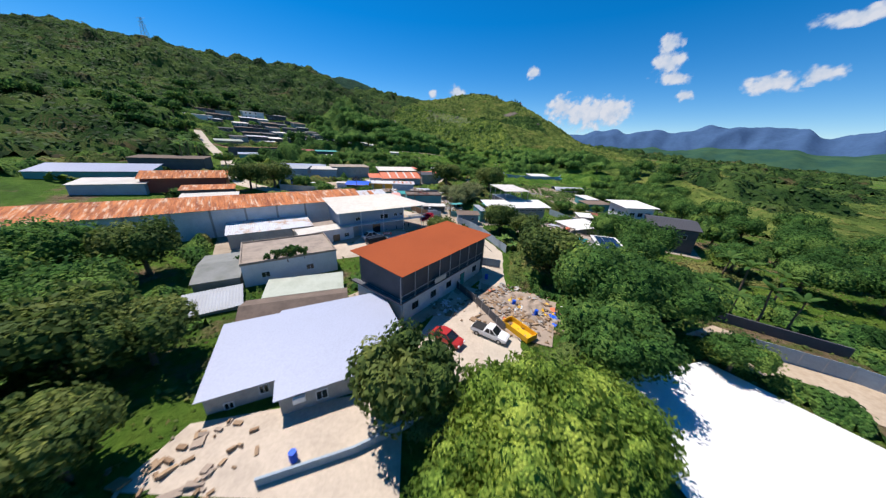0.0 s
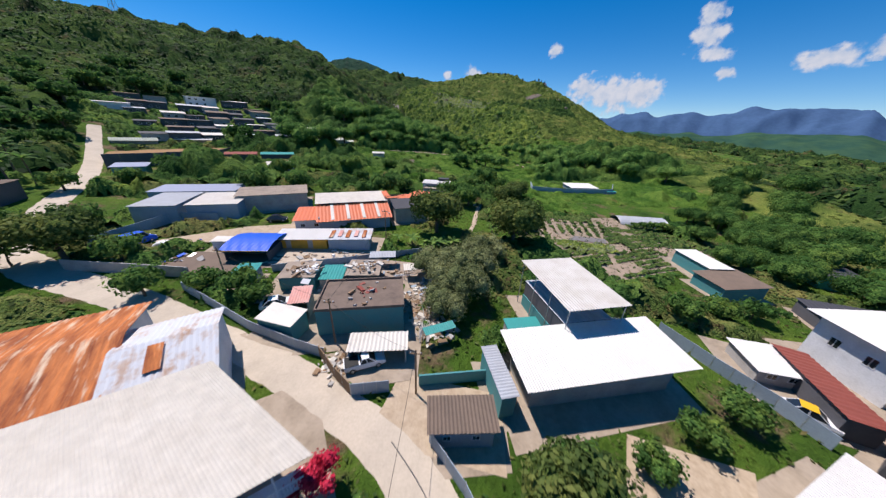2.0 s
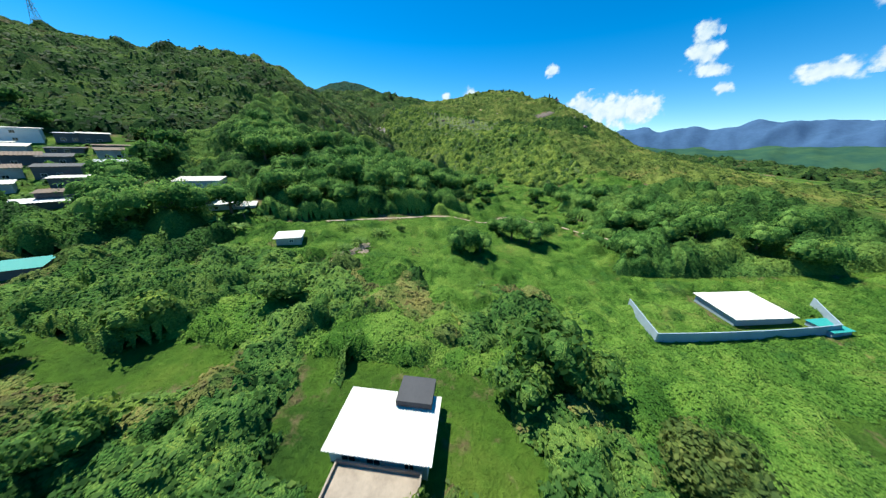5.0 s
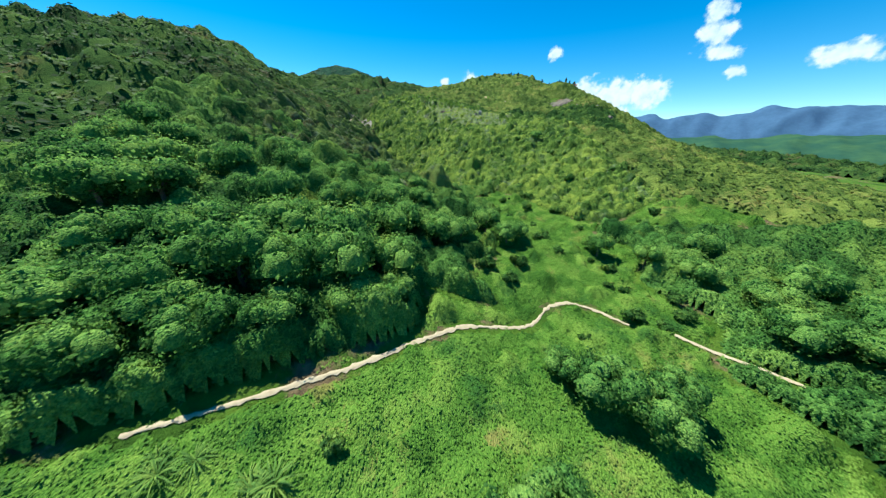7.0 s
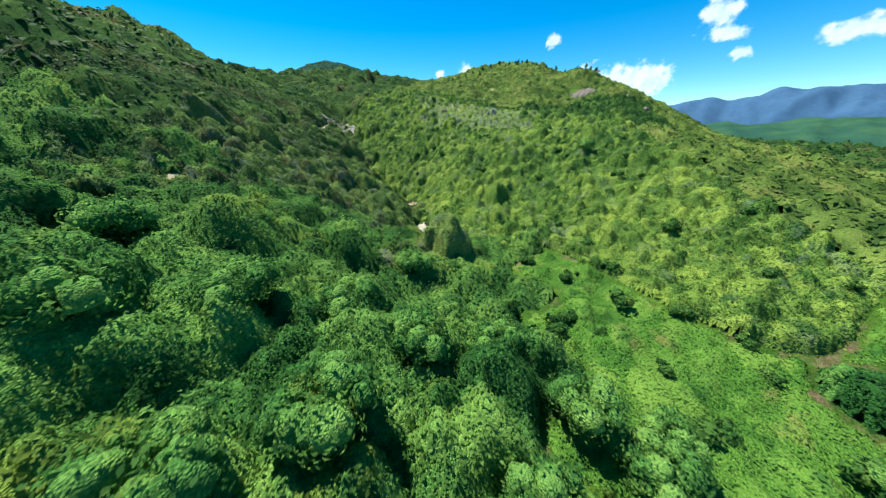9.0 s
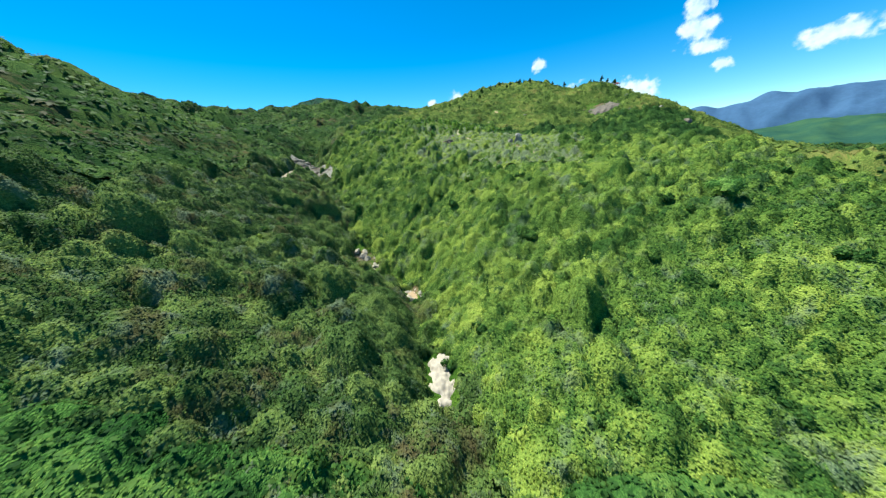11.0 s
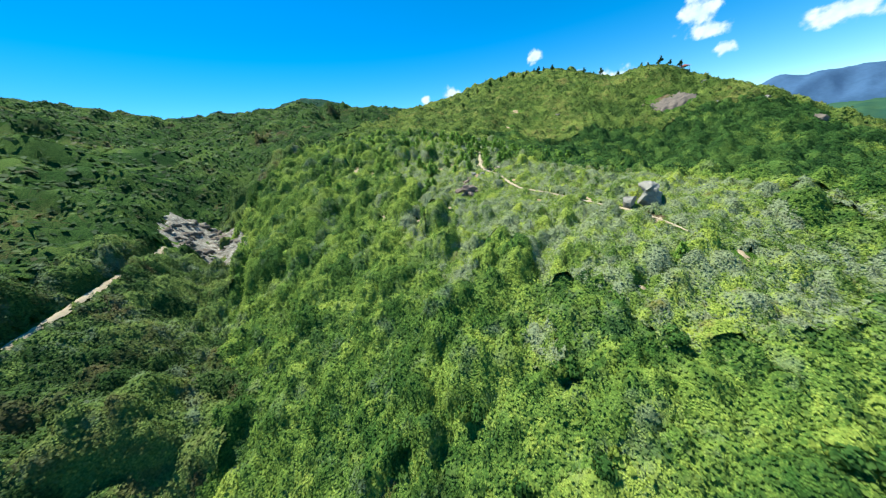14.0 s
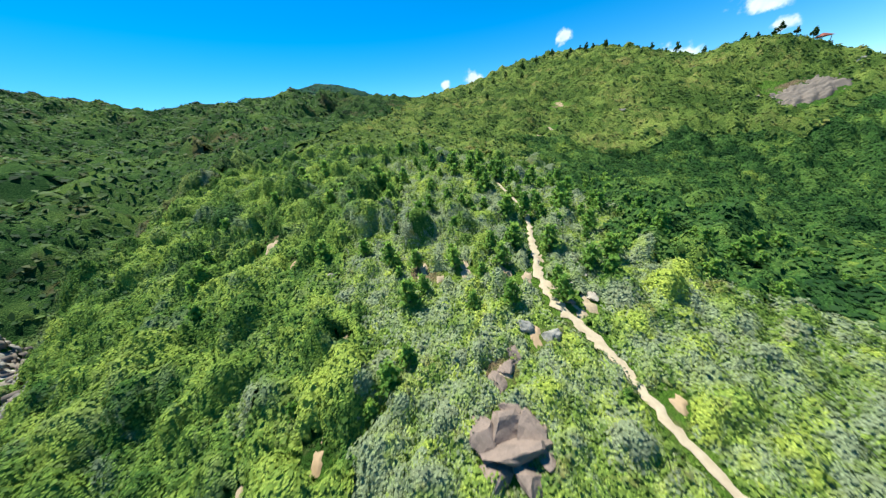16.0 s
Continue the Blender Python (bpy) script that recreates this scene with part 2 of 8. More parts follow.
M["concrete"] = plain("concrete_road", (0.50, 0.43, 0.34), 0.9, stain=(0.30, 0.26, 0.21), scale=0.25, amount=0.7, fine=4.0)
M["yard"] = plain("concrete_yard", (0.50, 0.42, 0.33), 0.9, stain=(0.29, 0.24, 0.19), scale=0.3, amount=0.8, fine=3.0)
M["white_slab"] = plain("white_slab", (0.68, 0.68, 0.67), 0.8, stain=(0.62, 0.60, 0.56), scale=0.25, amount=0.6)
M["earth"] = plain("bare_earth", (0.36, 0.25, 0.155), 0.95, stain=(0.24, 0.155, 0.095), scale=0.4, amount=0.8, fine=2.0, bump=0.5)
M["sand"] = plain("pale_trail_sand", (0.44, 0.35, 0.25), 0.95, stain=(0.24, 0.17, 0.10), scale=0.9, amount=0.7, fine=3.0, bump=0.4)
M["rock"] = plain("weathered_granite", (0.27, 0.25, 0.225), 0.9, stain=(0.11, 0.10, 0.095), scale=0.5, amount=0.9, fine=3.0, bump=0.8)
M["pink_rock"] = plain("pinkish_granite", (0.225, 0.165, 0.138), 0.9, stain=(0.085, 0.068, 0.060), scale=1.1, amount=0.9, fine=7.0, bump=0.8)
M["pale_rock"] = plain("pale_stream_rock", (0.40, 0.34, 0.285), 0.9, stain=(0.20, 0.16, 0.13), scale=0.4, amount=0.8, fine=2.5, bump=0.8)
M["rubble"] = plain("rubble", (0.34, 0.27, 0.21), 0.95, stain=(0.25, 0.2, 0.16), scale=0.8, amount=0.8, fine=3.0, bump=0.6)
M["black"] = plain("black_rubber", (0.02, 0.02, 0.02), 0.7)
M["glass"] = plain("dark_window_glass", (0.018, 0.022, 0.026), 0.12, spec=0.6, bump=0.0)
M["steel"] = plain("galvanised_steel", (0.45, 0.46, 0.48), 0.45, metal=0.7)
M["white_paint"] = plain("white_gloss_paint", (0.78, 0.78, 0.78), 0.35, spec=0.5, amount=0.2)
M["car_red"] = plain("red_car_paint", (0.38, 0.025, 0.018), 0.25, spec=0.6, amount=0.2, bump=0.0)
M["car_white"] = plain("white_car_paint", (0.78, 0.78, 0.79), 0.25, spec=0.6, amount=0.1, bump=0.0)
M["car_silver"] = plain("silver_car_paint", (0.62, 0.63, 0.65), 0.25, spec=0.6, amount=0.1, bump=0.0)
M["car_black"] = plain("black_car_paint", (0.02, 0.025, 0.035), 0.2, spec=0.6, amount=0.1, bump=0.0)
M["yellow"] = plain("yellow_paint", (0.75, 0.42, 0.02), 0.45, amount=0.3)
M["pink_roof"] = plain("faded_pink_sheet", (0.62, 0.30, 0.25), 0.6, stain=(0.62, 0.48, 0.42), scale=0.5, amount=0.8)
M["red_paint"] = plain("faded_red_paint", (0.62, 0.12, 0.09), 0.6, amount=0.3)
M["wood"] = plain("weathered_wood", (0.26, 0.17, 0.10), 0.85, scale=1.0)
M["turquoise"] = plain("turquoise_water", (0.02, 0.20, 0.22), 0.1, spec=0.5, bump=0.05)
M["solar"] = plain("solar_cells", (0.012, 0.018, 0.04), 0.15, spec=0.6, bump=0.0)
# green hills with a bluish cast: the valley haze is in the base colour
M["near_range"] = plain("haze_tinted_green_forest", (0.026, 0.068, 0.050), 1.0, stain=(0.060, 0.115, 0.050), scale=0.012, amount=1.0, fine=0.06, bump=0.0, spec=0.0)
M["ivory_roof"] = plain("ivory_painted_iron", (0.585, 0.545, 0.475), 0.6, stain=(0.46, 0.40, 0.32), scale=0.22, amount=0.55, fine=1.2)
M["field_soil"] = plain("ochre_field_soil", (0.30, 0.17, 0.075), 0.95, stain=(0.20, 0.13, 0.06), scale=0.3, amount=0.8, fine=1.5, bump=0.4)
M["mulch"] = plain("grey_mulch_film", (0.20, 0.185, 0.18), 0.7, stain=(0.12, 0.11, 0.10), scale=0.7, amount=0.8, fine=3.0, bump=0.5)
M["net"] = plain("grey_shade_net", (0.30, 0.31, 0.30), 0.8, stain=(0.16, 0.18, 0.15), scale=0.5, amount=0.9, fine=4.0, bump=0.4)
nodes, links = M["net"].node_tree.nodes, M["net"].node_tree.links
weave = nodes.new("ShaderNodeMixShader")
weave.inputs[0].default_value = 0.35
links.new(nodes["Principled BSDF"].outputs[0], weave.inputs[1])
links.new(nodes.new("ShaderNodeBsdfTransparent").outputs[0], weave.inputs[2])
links.new(weave.outputs[0], nodes["Material Output"].inputs["Surface"])
M["plot_soil"] = plain("garden_soil", (0.33, 0.255, 0.19), 0.95, stain=(0.15, 0.125, 0.075), scale=0.6, amount=0.9, fine=2.0, bump=0.6)
M["dirt"] = plain("dusty_village_ground", (0.36, 0.295, 0.225), 0.95, stain=(0.19, 0.15, 0.105), scale=0.35, amount=0.9, fine=2.0, bump=0.4)
M["bare_soil"] = plain("bare_hill_soil", (0.37, 0.28, 0.19), 0.95, stain=(0.20, 0.145, 0.09), scale=1.3, amount=0.9, fine=5.0, bump=0.7)
M["terrace"] = plain("stained_terrace_concrete", (0.33, 0.27, 0.215), 0.9, stain=(0.15, 0.12, 0.10), scale=0.45, amount=0.9, fine=2.5, bump=0.3)
M["brown_rock"] = plain("brown_granite", (0.17, 0.135, 0.115), 0.9, stain=(0.09, 0.075, 0.065), scale=0.25, amount=0.9, fine=2.0, bump=0.8)
M["slab_rock"] = rusty("streaked_granite", (0.34, 0.315, 0.28), (0.08, 0.07, 0.06), (0.22, 0.19, 0.155), 0.98, (0.5, 2.6, 2.0))
# forest painted blue, which stands for the haze of distance
M["far_hill"] = plain("far_haze_blue_forest", (0.055, 0.105, 0.200), 1.0, stain=(0.038, 0.080, 0.150), scale=0.012, amount=0.9, fine=0.05, bump=0.0, spec=0.0)


def ground_material():
    m, n, l, b = shade("ground_cover", 0.95, 0.0, 0.1)
    p = where(n)
    green = ramp(n, l, noisy(n, l, p, 0.05, 8.0, 0.7), [(0.32, (0.030, 0.075, 0.012)), (0.5, (0.080, 0.160, 0.020)), (0.68, (0.150, 0.220, 0.034))])
    soil = ramp(n, l, noisy(n, l, p, 0.6, 5.0), [(0.3, (0.13, 0.09, 0.05)), (0.7, (0.27, 0.19, 0.115))])
    f = n.new("ShaderNodeMapRange")
    f.inputs[1].default_value, f.inputs[2].default_value = 0.53, 0.63
    l.new(noisy(n, l, p, 0.09, 7.0, 0.7), f.inputs[0])
    c = blend(n, l, f.outputs[0], green, soil)
    fine = noisy(n, l, p, 0.9, 6.0, 0.75)
    c = blend(n, l, 0.6, c, ramp(n, l, fine, [(0.3, (0.4, 0.4, 0.4)), (0.65, (1.0, 1.0, 1.0))]), "MULTIPLY")
    l.new(c, b.inputs["Base Color"])
    bumped(n, l, b, fine, 0.9, 1.2)
    return m


M["ground"] = ground_material()

# ---- landform ----
# heights of the land on a coarse net, and the finer swells on it
LAND = [[40, 25, 8, -6, -12, -8, -6, -5, -2], [59, 35, 14, 1, -3, -4, -6, -6, -5], [81, 47, 18, 7, 4, -6, -5, -7, -8], [107, 69, 36, 27, 8, 5, 8, -5, -8], [131, 104, 79, 51, 17, 36, 26, 1, 0], [148, 134, 111, 59, 53, 61, 39, 7, 0], [150, 125, 102, 77, 73, 71, 59, 19, 0], [157, 125, 105, 97, 93, 117, 97, 31, 0], [168, 149, 139, 128, 139, 155, 114, 35, 0], [189, 179, 172, 173, 180, 169, 119, 41, 0]]
RELIEF = [[12, -2, -3, 0, 1, 2, 0, 2, 12], [11, -3, -4, -1, 0, -3, -3, 2, 11], [0, -4, 0, 7, 4, -4, -2, 4, 4], [-6, -2, 2, 8, 3, -5, -2, 4, -1], [-6, 9, 11, 2, -10, -7, 3, 4, -5], [2, 15, 8, -16, -19, -1, 8, 2, -11], [11, 11, -4, -21, -6, 10, 6, -5, -17], [11, 1, -8, -4, 10, 7, -6, -15, -20], [-1, -7, -2, 12, 12, -6, -21, -22, -16], [-11, -4, 6, 13, 6, -11, -24, -18, 0], [-18, 8, 15, 9, -1, -8, -9, 3, 25]]
HILLS = [(147, 640, 8, 20, 24), (138, 612, -9, 26, 22), (18, 253, -2, 16, 12), (-520, 430, 24, 130, 130), (-560, 1560, 262, 300, 300), (-300, 1750, 170, 350, 300), (-900, 1300, 120, 350, 400), (420, 1500, 40, 400, 300)]
KNOLLS = [(-215, 440, 7.8, 45, 45), (-300, 404, -17.1, 55, 55), (-175, 470, -2.7, 35, 40), (-310, 740, -14.5, 80, 70), (-200, 720, 3.7, 50, 50), (-40, 737, -13.4, 35, 40), (5, 738, -4.9, 28, 40), (113, 720, 3.2, 26, 30), (155, 634, 3.4, 18, 20), (230, 590, 7.4, 35, 35), (-420, 680, 26.3, 80, 70), (-440, 430, -2.9, 70, 70), (-560, 1530, -34.2, 300, 300), (-350, 1640, 3.7, 250, 250), (-130, 368, 6.6, 30, 30), (20, 405, 3.7, 25, 25), (-52, 436, 2.8, 14, 14), (37, 432, -5.2, 14, 14), (-80, 325, -3.6, 22, 22)]
GULLY = [(-8, 345, 14.0), (-17.5, 366, 17.5), (-24, 386, 18.6), (-27, 398, 19.3), (-45, 416.5, 22.0), (-58, 436, 33.0), (-74, 462, 46.0), (-93, 490, 57.0), (-105, 530, 72.0)]


def swell(net, x, y, x0, y0, step, clamp):
    """Smooth surface over a net of heights."""
    c = np.array(net, float)
    if not clamp:
        c = np.pad(c, 3)
        x0, y0 = x0 - 3 * step, y0 - 3 * step
    ny, nx = c.shape
    u, v = np.clip((x - x0) / step, 1, nx - 2.001), np.clip((y - y0) / step, 1, ny - 2.001)
    i, j = u.astype(int), v.astype(int)

    def w(f):
        return (1 - f) ** 3 / 6, (3 * f**3 - 6 * f * f + 4) / 6, (-3 * f**3 + 3 * f * f + 3 * f + 1) / 6, f**3 / 6
    wu, wv = w(u - i), w(v - j)
    return sum(wv[b] * wu[a] * c[j + b - 1, i + a - 1] for a in range(4) for b in range(4))


def near_line(x, y, line):
    """Distance to a line of points in plan, and the third value along it."""
    best, val = np.full(np.shape(x), 1e9), np.zeros(np.shape(x))
    for (ax, ay, az), (bx, by, bz) in zip(line, line[1:]):
        dx, dy = bx - ax, by - ay
        f = np.clip(((x - ax) * dx + (y - ay) * dy) / (dx * dx + dy * dy), 0, 1)
        d = np.hypot(x - ax - f * dx, y - ay - f * dy)
        val = np.where(d < best, az + f * (bz - az), val)
        best = np.minimum(best, d)
    return best, val


def height(x, y):
    x, y = np.asarray(x, float), np.asarray(y, float)
    h = swell(LAND, x, y, -400, -60, 100, True) + swell(RELIEF, x, y, -190, 160, 45, False)
    d, z = near_line(x, y, GULLY)
    cut = z + 0.75 * np.maximum(d - 1.5, 0)
    k = np.clip(0.5 + 0.5 * (h - cut) / 6, 0, 1)
    h = np.where(d < 60, h * (1 - k) + cut * k - 3.0 * k * (1 - k), h)
    far = np.clip((np.maximum(np.abs(x + 100) - 450, 0) + np.maximum(y - 800, 0) + np.maximum(-y - 100, 0)) / 900, 0, 1)
    h = h * (1 - far) ** 2 + -6 * (1 - (1 - far) ** 2)
    for cx, cy, a, rx, ry in HILLS + KNOLLS:
        h = h + a * np.exp(-((x - cx) / rx) ** 2 - ((y - cy) / ry) ** 2)
    return h


def at(x, y):
    return float(height(x, y))


def from_arrays(name, verts, faces, material, smooth=False, slots=None, tone=None):
    """An object from arrays of corners and of faces (all with as many corners as each other, or a list of such arrays)."""
    groups = faces if isinstance(faces, list) else [faces]
    groups = [np.asarray(f, np.int32) for f in groups if len(f)]
    me = bpy.data.meshes.new(name)
    me.vertices.add(len(verts))
    me.vertices.foreach_set("co", np.asarray(verts, np.float32).ravel())
    loops = np.concatenate([f.ravel() for f in groups])
    sizes = np.concatenate([np.full(len(f), f.shape[1], np.int32) for f in groups])
    me.loops.add(len(loops))
    me.loops.foreach_set("vertex_index", loops)
    me.polygons.add(len(sizes))
    me.polygons.foreach_set("loop_start", np.concatenate(([0], np.cumsum(sizes)[:-1])).astype(np.int32))
    me.polygons.foreach_set("loop_total", sizes)
    if smooth:
        me.polygons.foreach_set("use_smooth", np.ones(len(sizes), bool))
    for q in (material if isinstance(material, tuple) else (material,)):
        me.materials.append(M[q] if isinstance(q, str) else q)
    if slots is not None:
        me.polygons.foreach_set("material_index", np.asarray(slots, np.int32))
    if tone is not None:
        me.attributes.new("tone", "FLOAT", "POINT").data.foreach_set("value", np.broadcast_to(np.asarray(tone, np.float32), len(verts)).copy())
    me.update(calc_edges=True)
    return new(name, me)


def net_faces(nx, ny):
    i, j = np.meshgrid(np.arange(nx - 1), np.arange(ny - 1))
    a = (j * nx + i).ravel()
    return np.stack([a, a + 1, a + nx + 1, a + nx], 1)


def spread(lo, hi, step, far, grow=1.28):
    v = list(np.arange(lo, hi + 0.1, step))
    s = step
    while v[-1] < far:
        s *= grow
        v.append(v[-1] + s)
    s = step
    while v[0] > -far:
        s *= grow
        v.insert(0, v[0] - s)
    return np.array(v)


def build_ground():
    xs, ys = spread(-300, 300, 4, 4500), spread(-60, 760, 4, 4500)
    xs = np.concatenate([xs[xs < -1400], np.arange(-1400, -300, 22), xs[np.abs(xs) <= 300], np.arange(304, 620, 12), xs[xs > 640]])
    ys = np.concatenate([ys[ys <= 760], np.arange(770, 2200, 22), ys[ys > 2230]])
    X, Y = np.meshgrid(xs, ys)
    Z = height(X, Y)
    ob = from_arrays("ground", np.stack([X, Y, Z], -1).reshape(-1, 3), net_faces(len(xs), len(ys)), "ground", True)
    tagged(ob, "green valley floor and scrub hillsides rising to ridges", "ground", kind="structure")


build_ground()


def build_backdrop():
    """Mountain ranges beyond the valley: green hills before, blue ones behind, the haze being in their colour."""
    for name, near, peak, seed, mat, words in (("backdrop", 2900, 345, 1.0, "far_hill", "forested mountain range on the horizon, coloured blue for haze"),
                                               ("backdrop_hills", 1500, 105, 7.0, "near_range", "low green hills across the valley, coloured for haze")):
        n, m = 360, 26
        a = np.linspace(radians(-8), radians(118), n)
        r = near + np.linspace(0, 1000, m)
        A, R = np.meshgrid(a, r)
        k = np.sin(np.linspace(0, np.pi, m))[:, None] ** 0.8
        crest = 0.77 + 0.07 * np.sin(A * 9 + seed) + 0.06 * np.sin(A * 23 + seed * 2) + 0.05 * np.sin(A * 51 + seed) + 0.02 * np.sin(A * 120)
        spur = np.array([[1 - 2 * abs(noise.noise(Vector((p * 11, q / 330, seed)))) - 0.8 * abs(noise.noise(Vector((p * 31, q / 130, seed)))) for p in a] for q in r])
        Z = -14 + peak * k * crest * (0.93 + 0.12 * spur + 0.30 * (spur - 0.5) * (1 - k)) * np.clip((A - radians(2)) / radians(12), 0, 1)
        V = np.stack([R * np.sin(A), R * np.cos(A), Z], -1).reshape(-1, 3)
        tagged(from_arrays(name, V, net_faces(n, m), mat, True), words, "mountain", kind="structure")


build_backdrop()

# ---- vegetation ----
RING = np.array([(math.cos(a), math.sin(a)) for a in np.arange(8) * math.pi / 4])


def leaves(c, normal, size, rng, slim=0.55, tilt=0.7):
    """Folded leaf sprays: one bent diamond each."""
    n = len(c)
    nn = normal + rng.normal(0, tilt * 0.6, (n, 3))
    nn /= np.linalg.norm(nn, axis=1)[:, None] + 1e-9
    t = np.cross(nn, rng.normal(0, 1, (n, 3)))
    t /= np.linalg.norm(t, axis=1)[:, None] + 1e-9
    b = np.cross(nn, t)
    s = (np.asarray(size) * rng.uniform(0.6, 1.35, n))[:, None]
    v = np.stack([c - t * s, c + b * s * slim + nn * s * 0.25, c + t * s, c - b * s * slim + nn * s * 0.25], 1).reshape(-1, 3)
    return v, np.arange(4 * n).reshape(n, 4)


def domes(x, y, z, r, h, rng):
    """Rounded, uneven low masses of foliage with open bottoms."""
    n = len(x)
    rows = [(1.0, -0.25), (0.97, 0.35), (0.62, 0.82)]
    V = np.zeros((n, 25, 3))
    spin = rng.uniform(0, 6.28, n)
    co, si = np.cos(spin), np.sin(spin)
    for k, (q, e) in enumerate(rows):
        wob = rng.uniform(0.72, 1.18, (n, 8))
        px, py = RING[:, 0] * q, RING[:, 1] * q
        V[:, k * 8:k * 8 + 8, 0] = x[:, None] + r[:, None] * wob * (px * co[:, None] - py * si[:, None])
        V[:, k * 8:k * 8 + 8, 1] = y[:, None] + r[:, None] * wob * (px * si[:, None] + py * co[:, None])
        V[:, k * 8:k * 8 + 8, 2] = z[:, None] + h[:, None] * (e + rng.uniform(-0.12, 0.12, (n, 8)))
    V[:, 24] = np.stack([x, y, z + h * rng.uniform(0.9, 1.1, n)], 1)
    i = np.arange(8)
    j = (i + 1) % 8
    quads = np.concatenate([np.stack([k * 8 + i, k * 8 + j, k * 8 + 8 + j, k * 8 + 8 + i], 1) for k in (0, 1)])
    tris = np.stack([16 + i, 16 + j, np.full(8, 24)], 1)
    off = (np.arange(n) * 25)[:, None, None]
    return V.reshape(-1, 3), (quads[None] + off).reshape(-1, 4), (tris[None] + off).reshape(-1, 3)


def on_dome(x, y, z, r, h, count, rng, low=-0.1):
    """Places and outward directions spread over the domes."""
    n = len(x)
    k = np.repeat(np.arange(n), np.maximum(4, count).astype(int) if np.ndim(count) else count)
    e = rng.uniform(low, 1.0, len(k))
    a = rng.uniform(0, 6.283, len(k))
    q = np.sqrt(np.maximum(1 - e * e, 0))
    d = np.stack([q * np.cos(a), q * np.sin(a), e], 1)
    j = rng.uniform(0.85, 1.12, len(k))
    c = np.stack([x[k] + r[k] * d[:, 0] * j, y[k] + r[k] * d[:, 1] * j, z[k] + h[k] * d[:, 2] * j], 1)
    return c, d * np.array([1, 1, 1.2]), k


def uneven(shape, passes, rng):
    """Smoothed random values over a net, of unit spread."""
    v = rng.normal(0, 1, shape)
    for _ in range(passes):
        w = np.pad(v, 1, mode="edge")
        v = (w[:-2, 1:-1] + w[2:, 1:-1] + w[1:-1, :-2] + w[1:-1, 2:] + w[1:-1, 1:-1]) / 5
    return v / v.std()


def canopy(name, extent, step, inside, shrubs, density, leaf, material, label, rng, category="shrubs", base=0.25, lump=0.2, lift=0.25, land=None):
    """A closed, billowing cover of shrubs or tree crowns: the mass of every crown, run together, under its outer leaves."""
    x0, x1, y0, y1 = extent
    nx, ny = int((x1 - x0) / step) + 1, int((y1 - y0) / step) + 1
    gx, gy = np.meshgrid(x0 + np.arange(nx) * step, y0 + np.arange(ny) * step)
    gx = gx + rng.uniform(-0.33, 0.33, gx.shape) * step
    gy = gy + rng.uniform(-0.33, 0.33, gy.shape) * step
    ok = inside(gx.ravel(), gy.ravel()).reshape(gx.shape)
    up = np.full(gx.shape, base)
    sx, sy, sr, sh = shrubs
    own = rng.uniform(0, 1, len(sx))
    hue = np.full(gx.shape, 0.35)
    i, j = np.round((sx - x0) / step).astype(int), np.round((sy - y0) / step).astype(int)
    K = int(math.ceil(sr.max() / step))
    for sweep in (0, 1):
        for a in range(-K, K + 1):
            for b in range(-K, K + 1):
                p, q = i + a, j + b
                m = (p >= 0) & (p < nx) & (q >= 0) & (q < ny)
                p, q = p[m], q[m]
                dx, dy = gx[q, p] - sx[m], gy[q, p] - sy[m]
                turn = np.arctan2(dy, dx) + 6.283 * own[m]
                d = np.hypot(dx, dy) / sr[m] * (1 + 0.16 * np.sin(3 * turn) + 0.10 * np.sin(5 * turn + 40 * own[m]))
                z = sh[m] * np.maximum(1 - d ** 2.2, 0) ** 0.75
                if sweep == 0:
                    np.maximum.at(up, (q, p), z)
                else:
                    top = z >= up[q, p] - 1e-9
                    hue[q[top], p[top]] = own[m][top]
    fine, broad = uneven(up.shape, 1, rng), uneven(up.shape, 4, rng)
    fine, broad = np.clip(fine, -1.6, 1.6), np.clip(broad, -1.6, 1.6)
    up = up * (1 + 0.10 * broad) + (0.55 * lump * fine + 0.7 * lump * broad) * np.minimum(1.2, 0.3 + up) + rng.uniform(-0.8 * lump, 0.6 * lump, up.shape) * np.minimum(1.0, 0.3 + up)
    soil = ok if land is None else land(gx.ravel(), gy.ravel()).reshape(gx.shape)
    full = np.pad(soil, 1, constant_values=True)
    inner = soil & full[:-2, 1:-1] & full[2:, 1:-1] & full[1:-1, :-2] & full[1:-1, 2:]
    rim = np.pad(inner, 1, constant_values=True)
    rim = inner & ~(rim[:-2, 1:-1] & rim[2:, 1:-1] & rim[1:-1, :-2] & rim[1:-1, 2:])
    up = np.where(inner, np.where(rim, 0.5 * up, up), -0.3)
    V = np.stack([gx, gy, height(gx, gy) + up], -1).reshape(-1, 3)
    F = net_faces(nx, ny)
    F = F[soil.ravel()[F].all(1) & ok.ravel()[F].any(1)]
    used, F = np.unique(F, return_inverse=True)
    F = F.reshape(-1, 4)
    V = V[used]
    hue = hue.ravel()[used]
    A, B, C, D = (V[F[:, k]] for k in range(4))
    N = np.cross(C - A, D - B)
    N /= np.linalg.norm(N, axis=1)[:, None]
    w = rng.poisson(density * step * step * np.clip(0.6 + 0.4 / np.maximum(N[:, 2], 0.25), 1, 2.2))
    k = np.repeat(np.arange(len(F)), w)
    u, v = rng.uniform(0, 1, (2, len(k), 1))
    c = (A[k] * (1 - u) + B[k] * u) * (1 - v) + (D[k] * (1 - u) + C[k] * u) * v
    c = c + N[k] * rng.uniform(-0.1, lift, (len(k), 1))
    LV, LQ = leaves(c, N[k] + np.array([0, 0, 0.25]), np.full(len(k), leaf), rng, 0.6, 0.5)
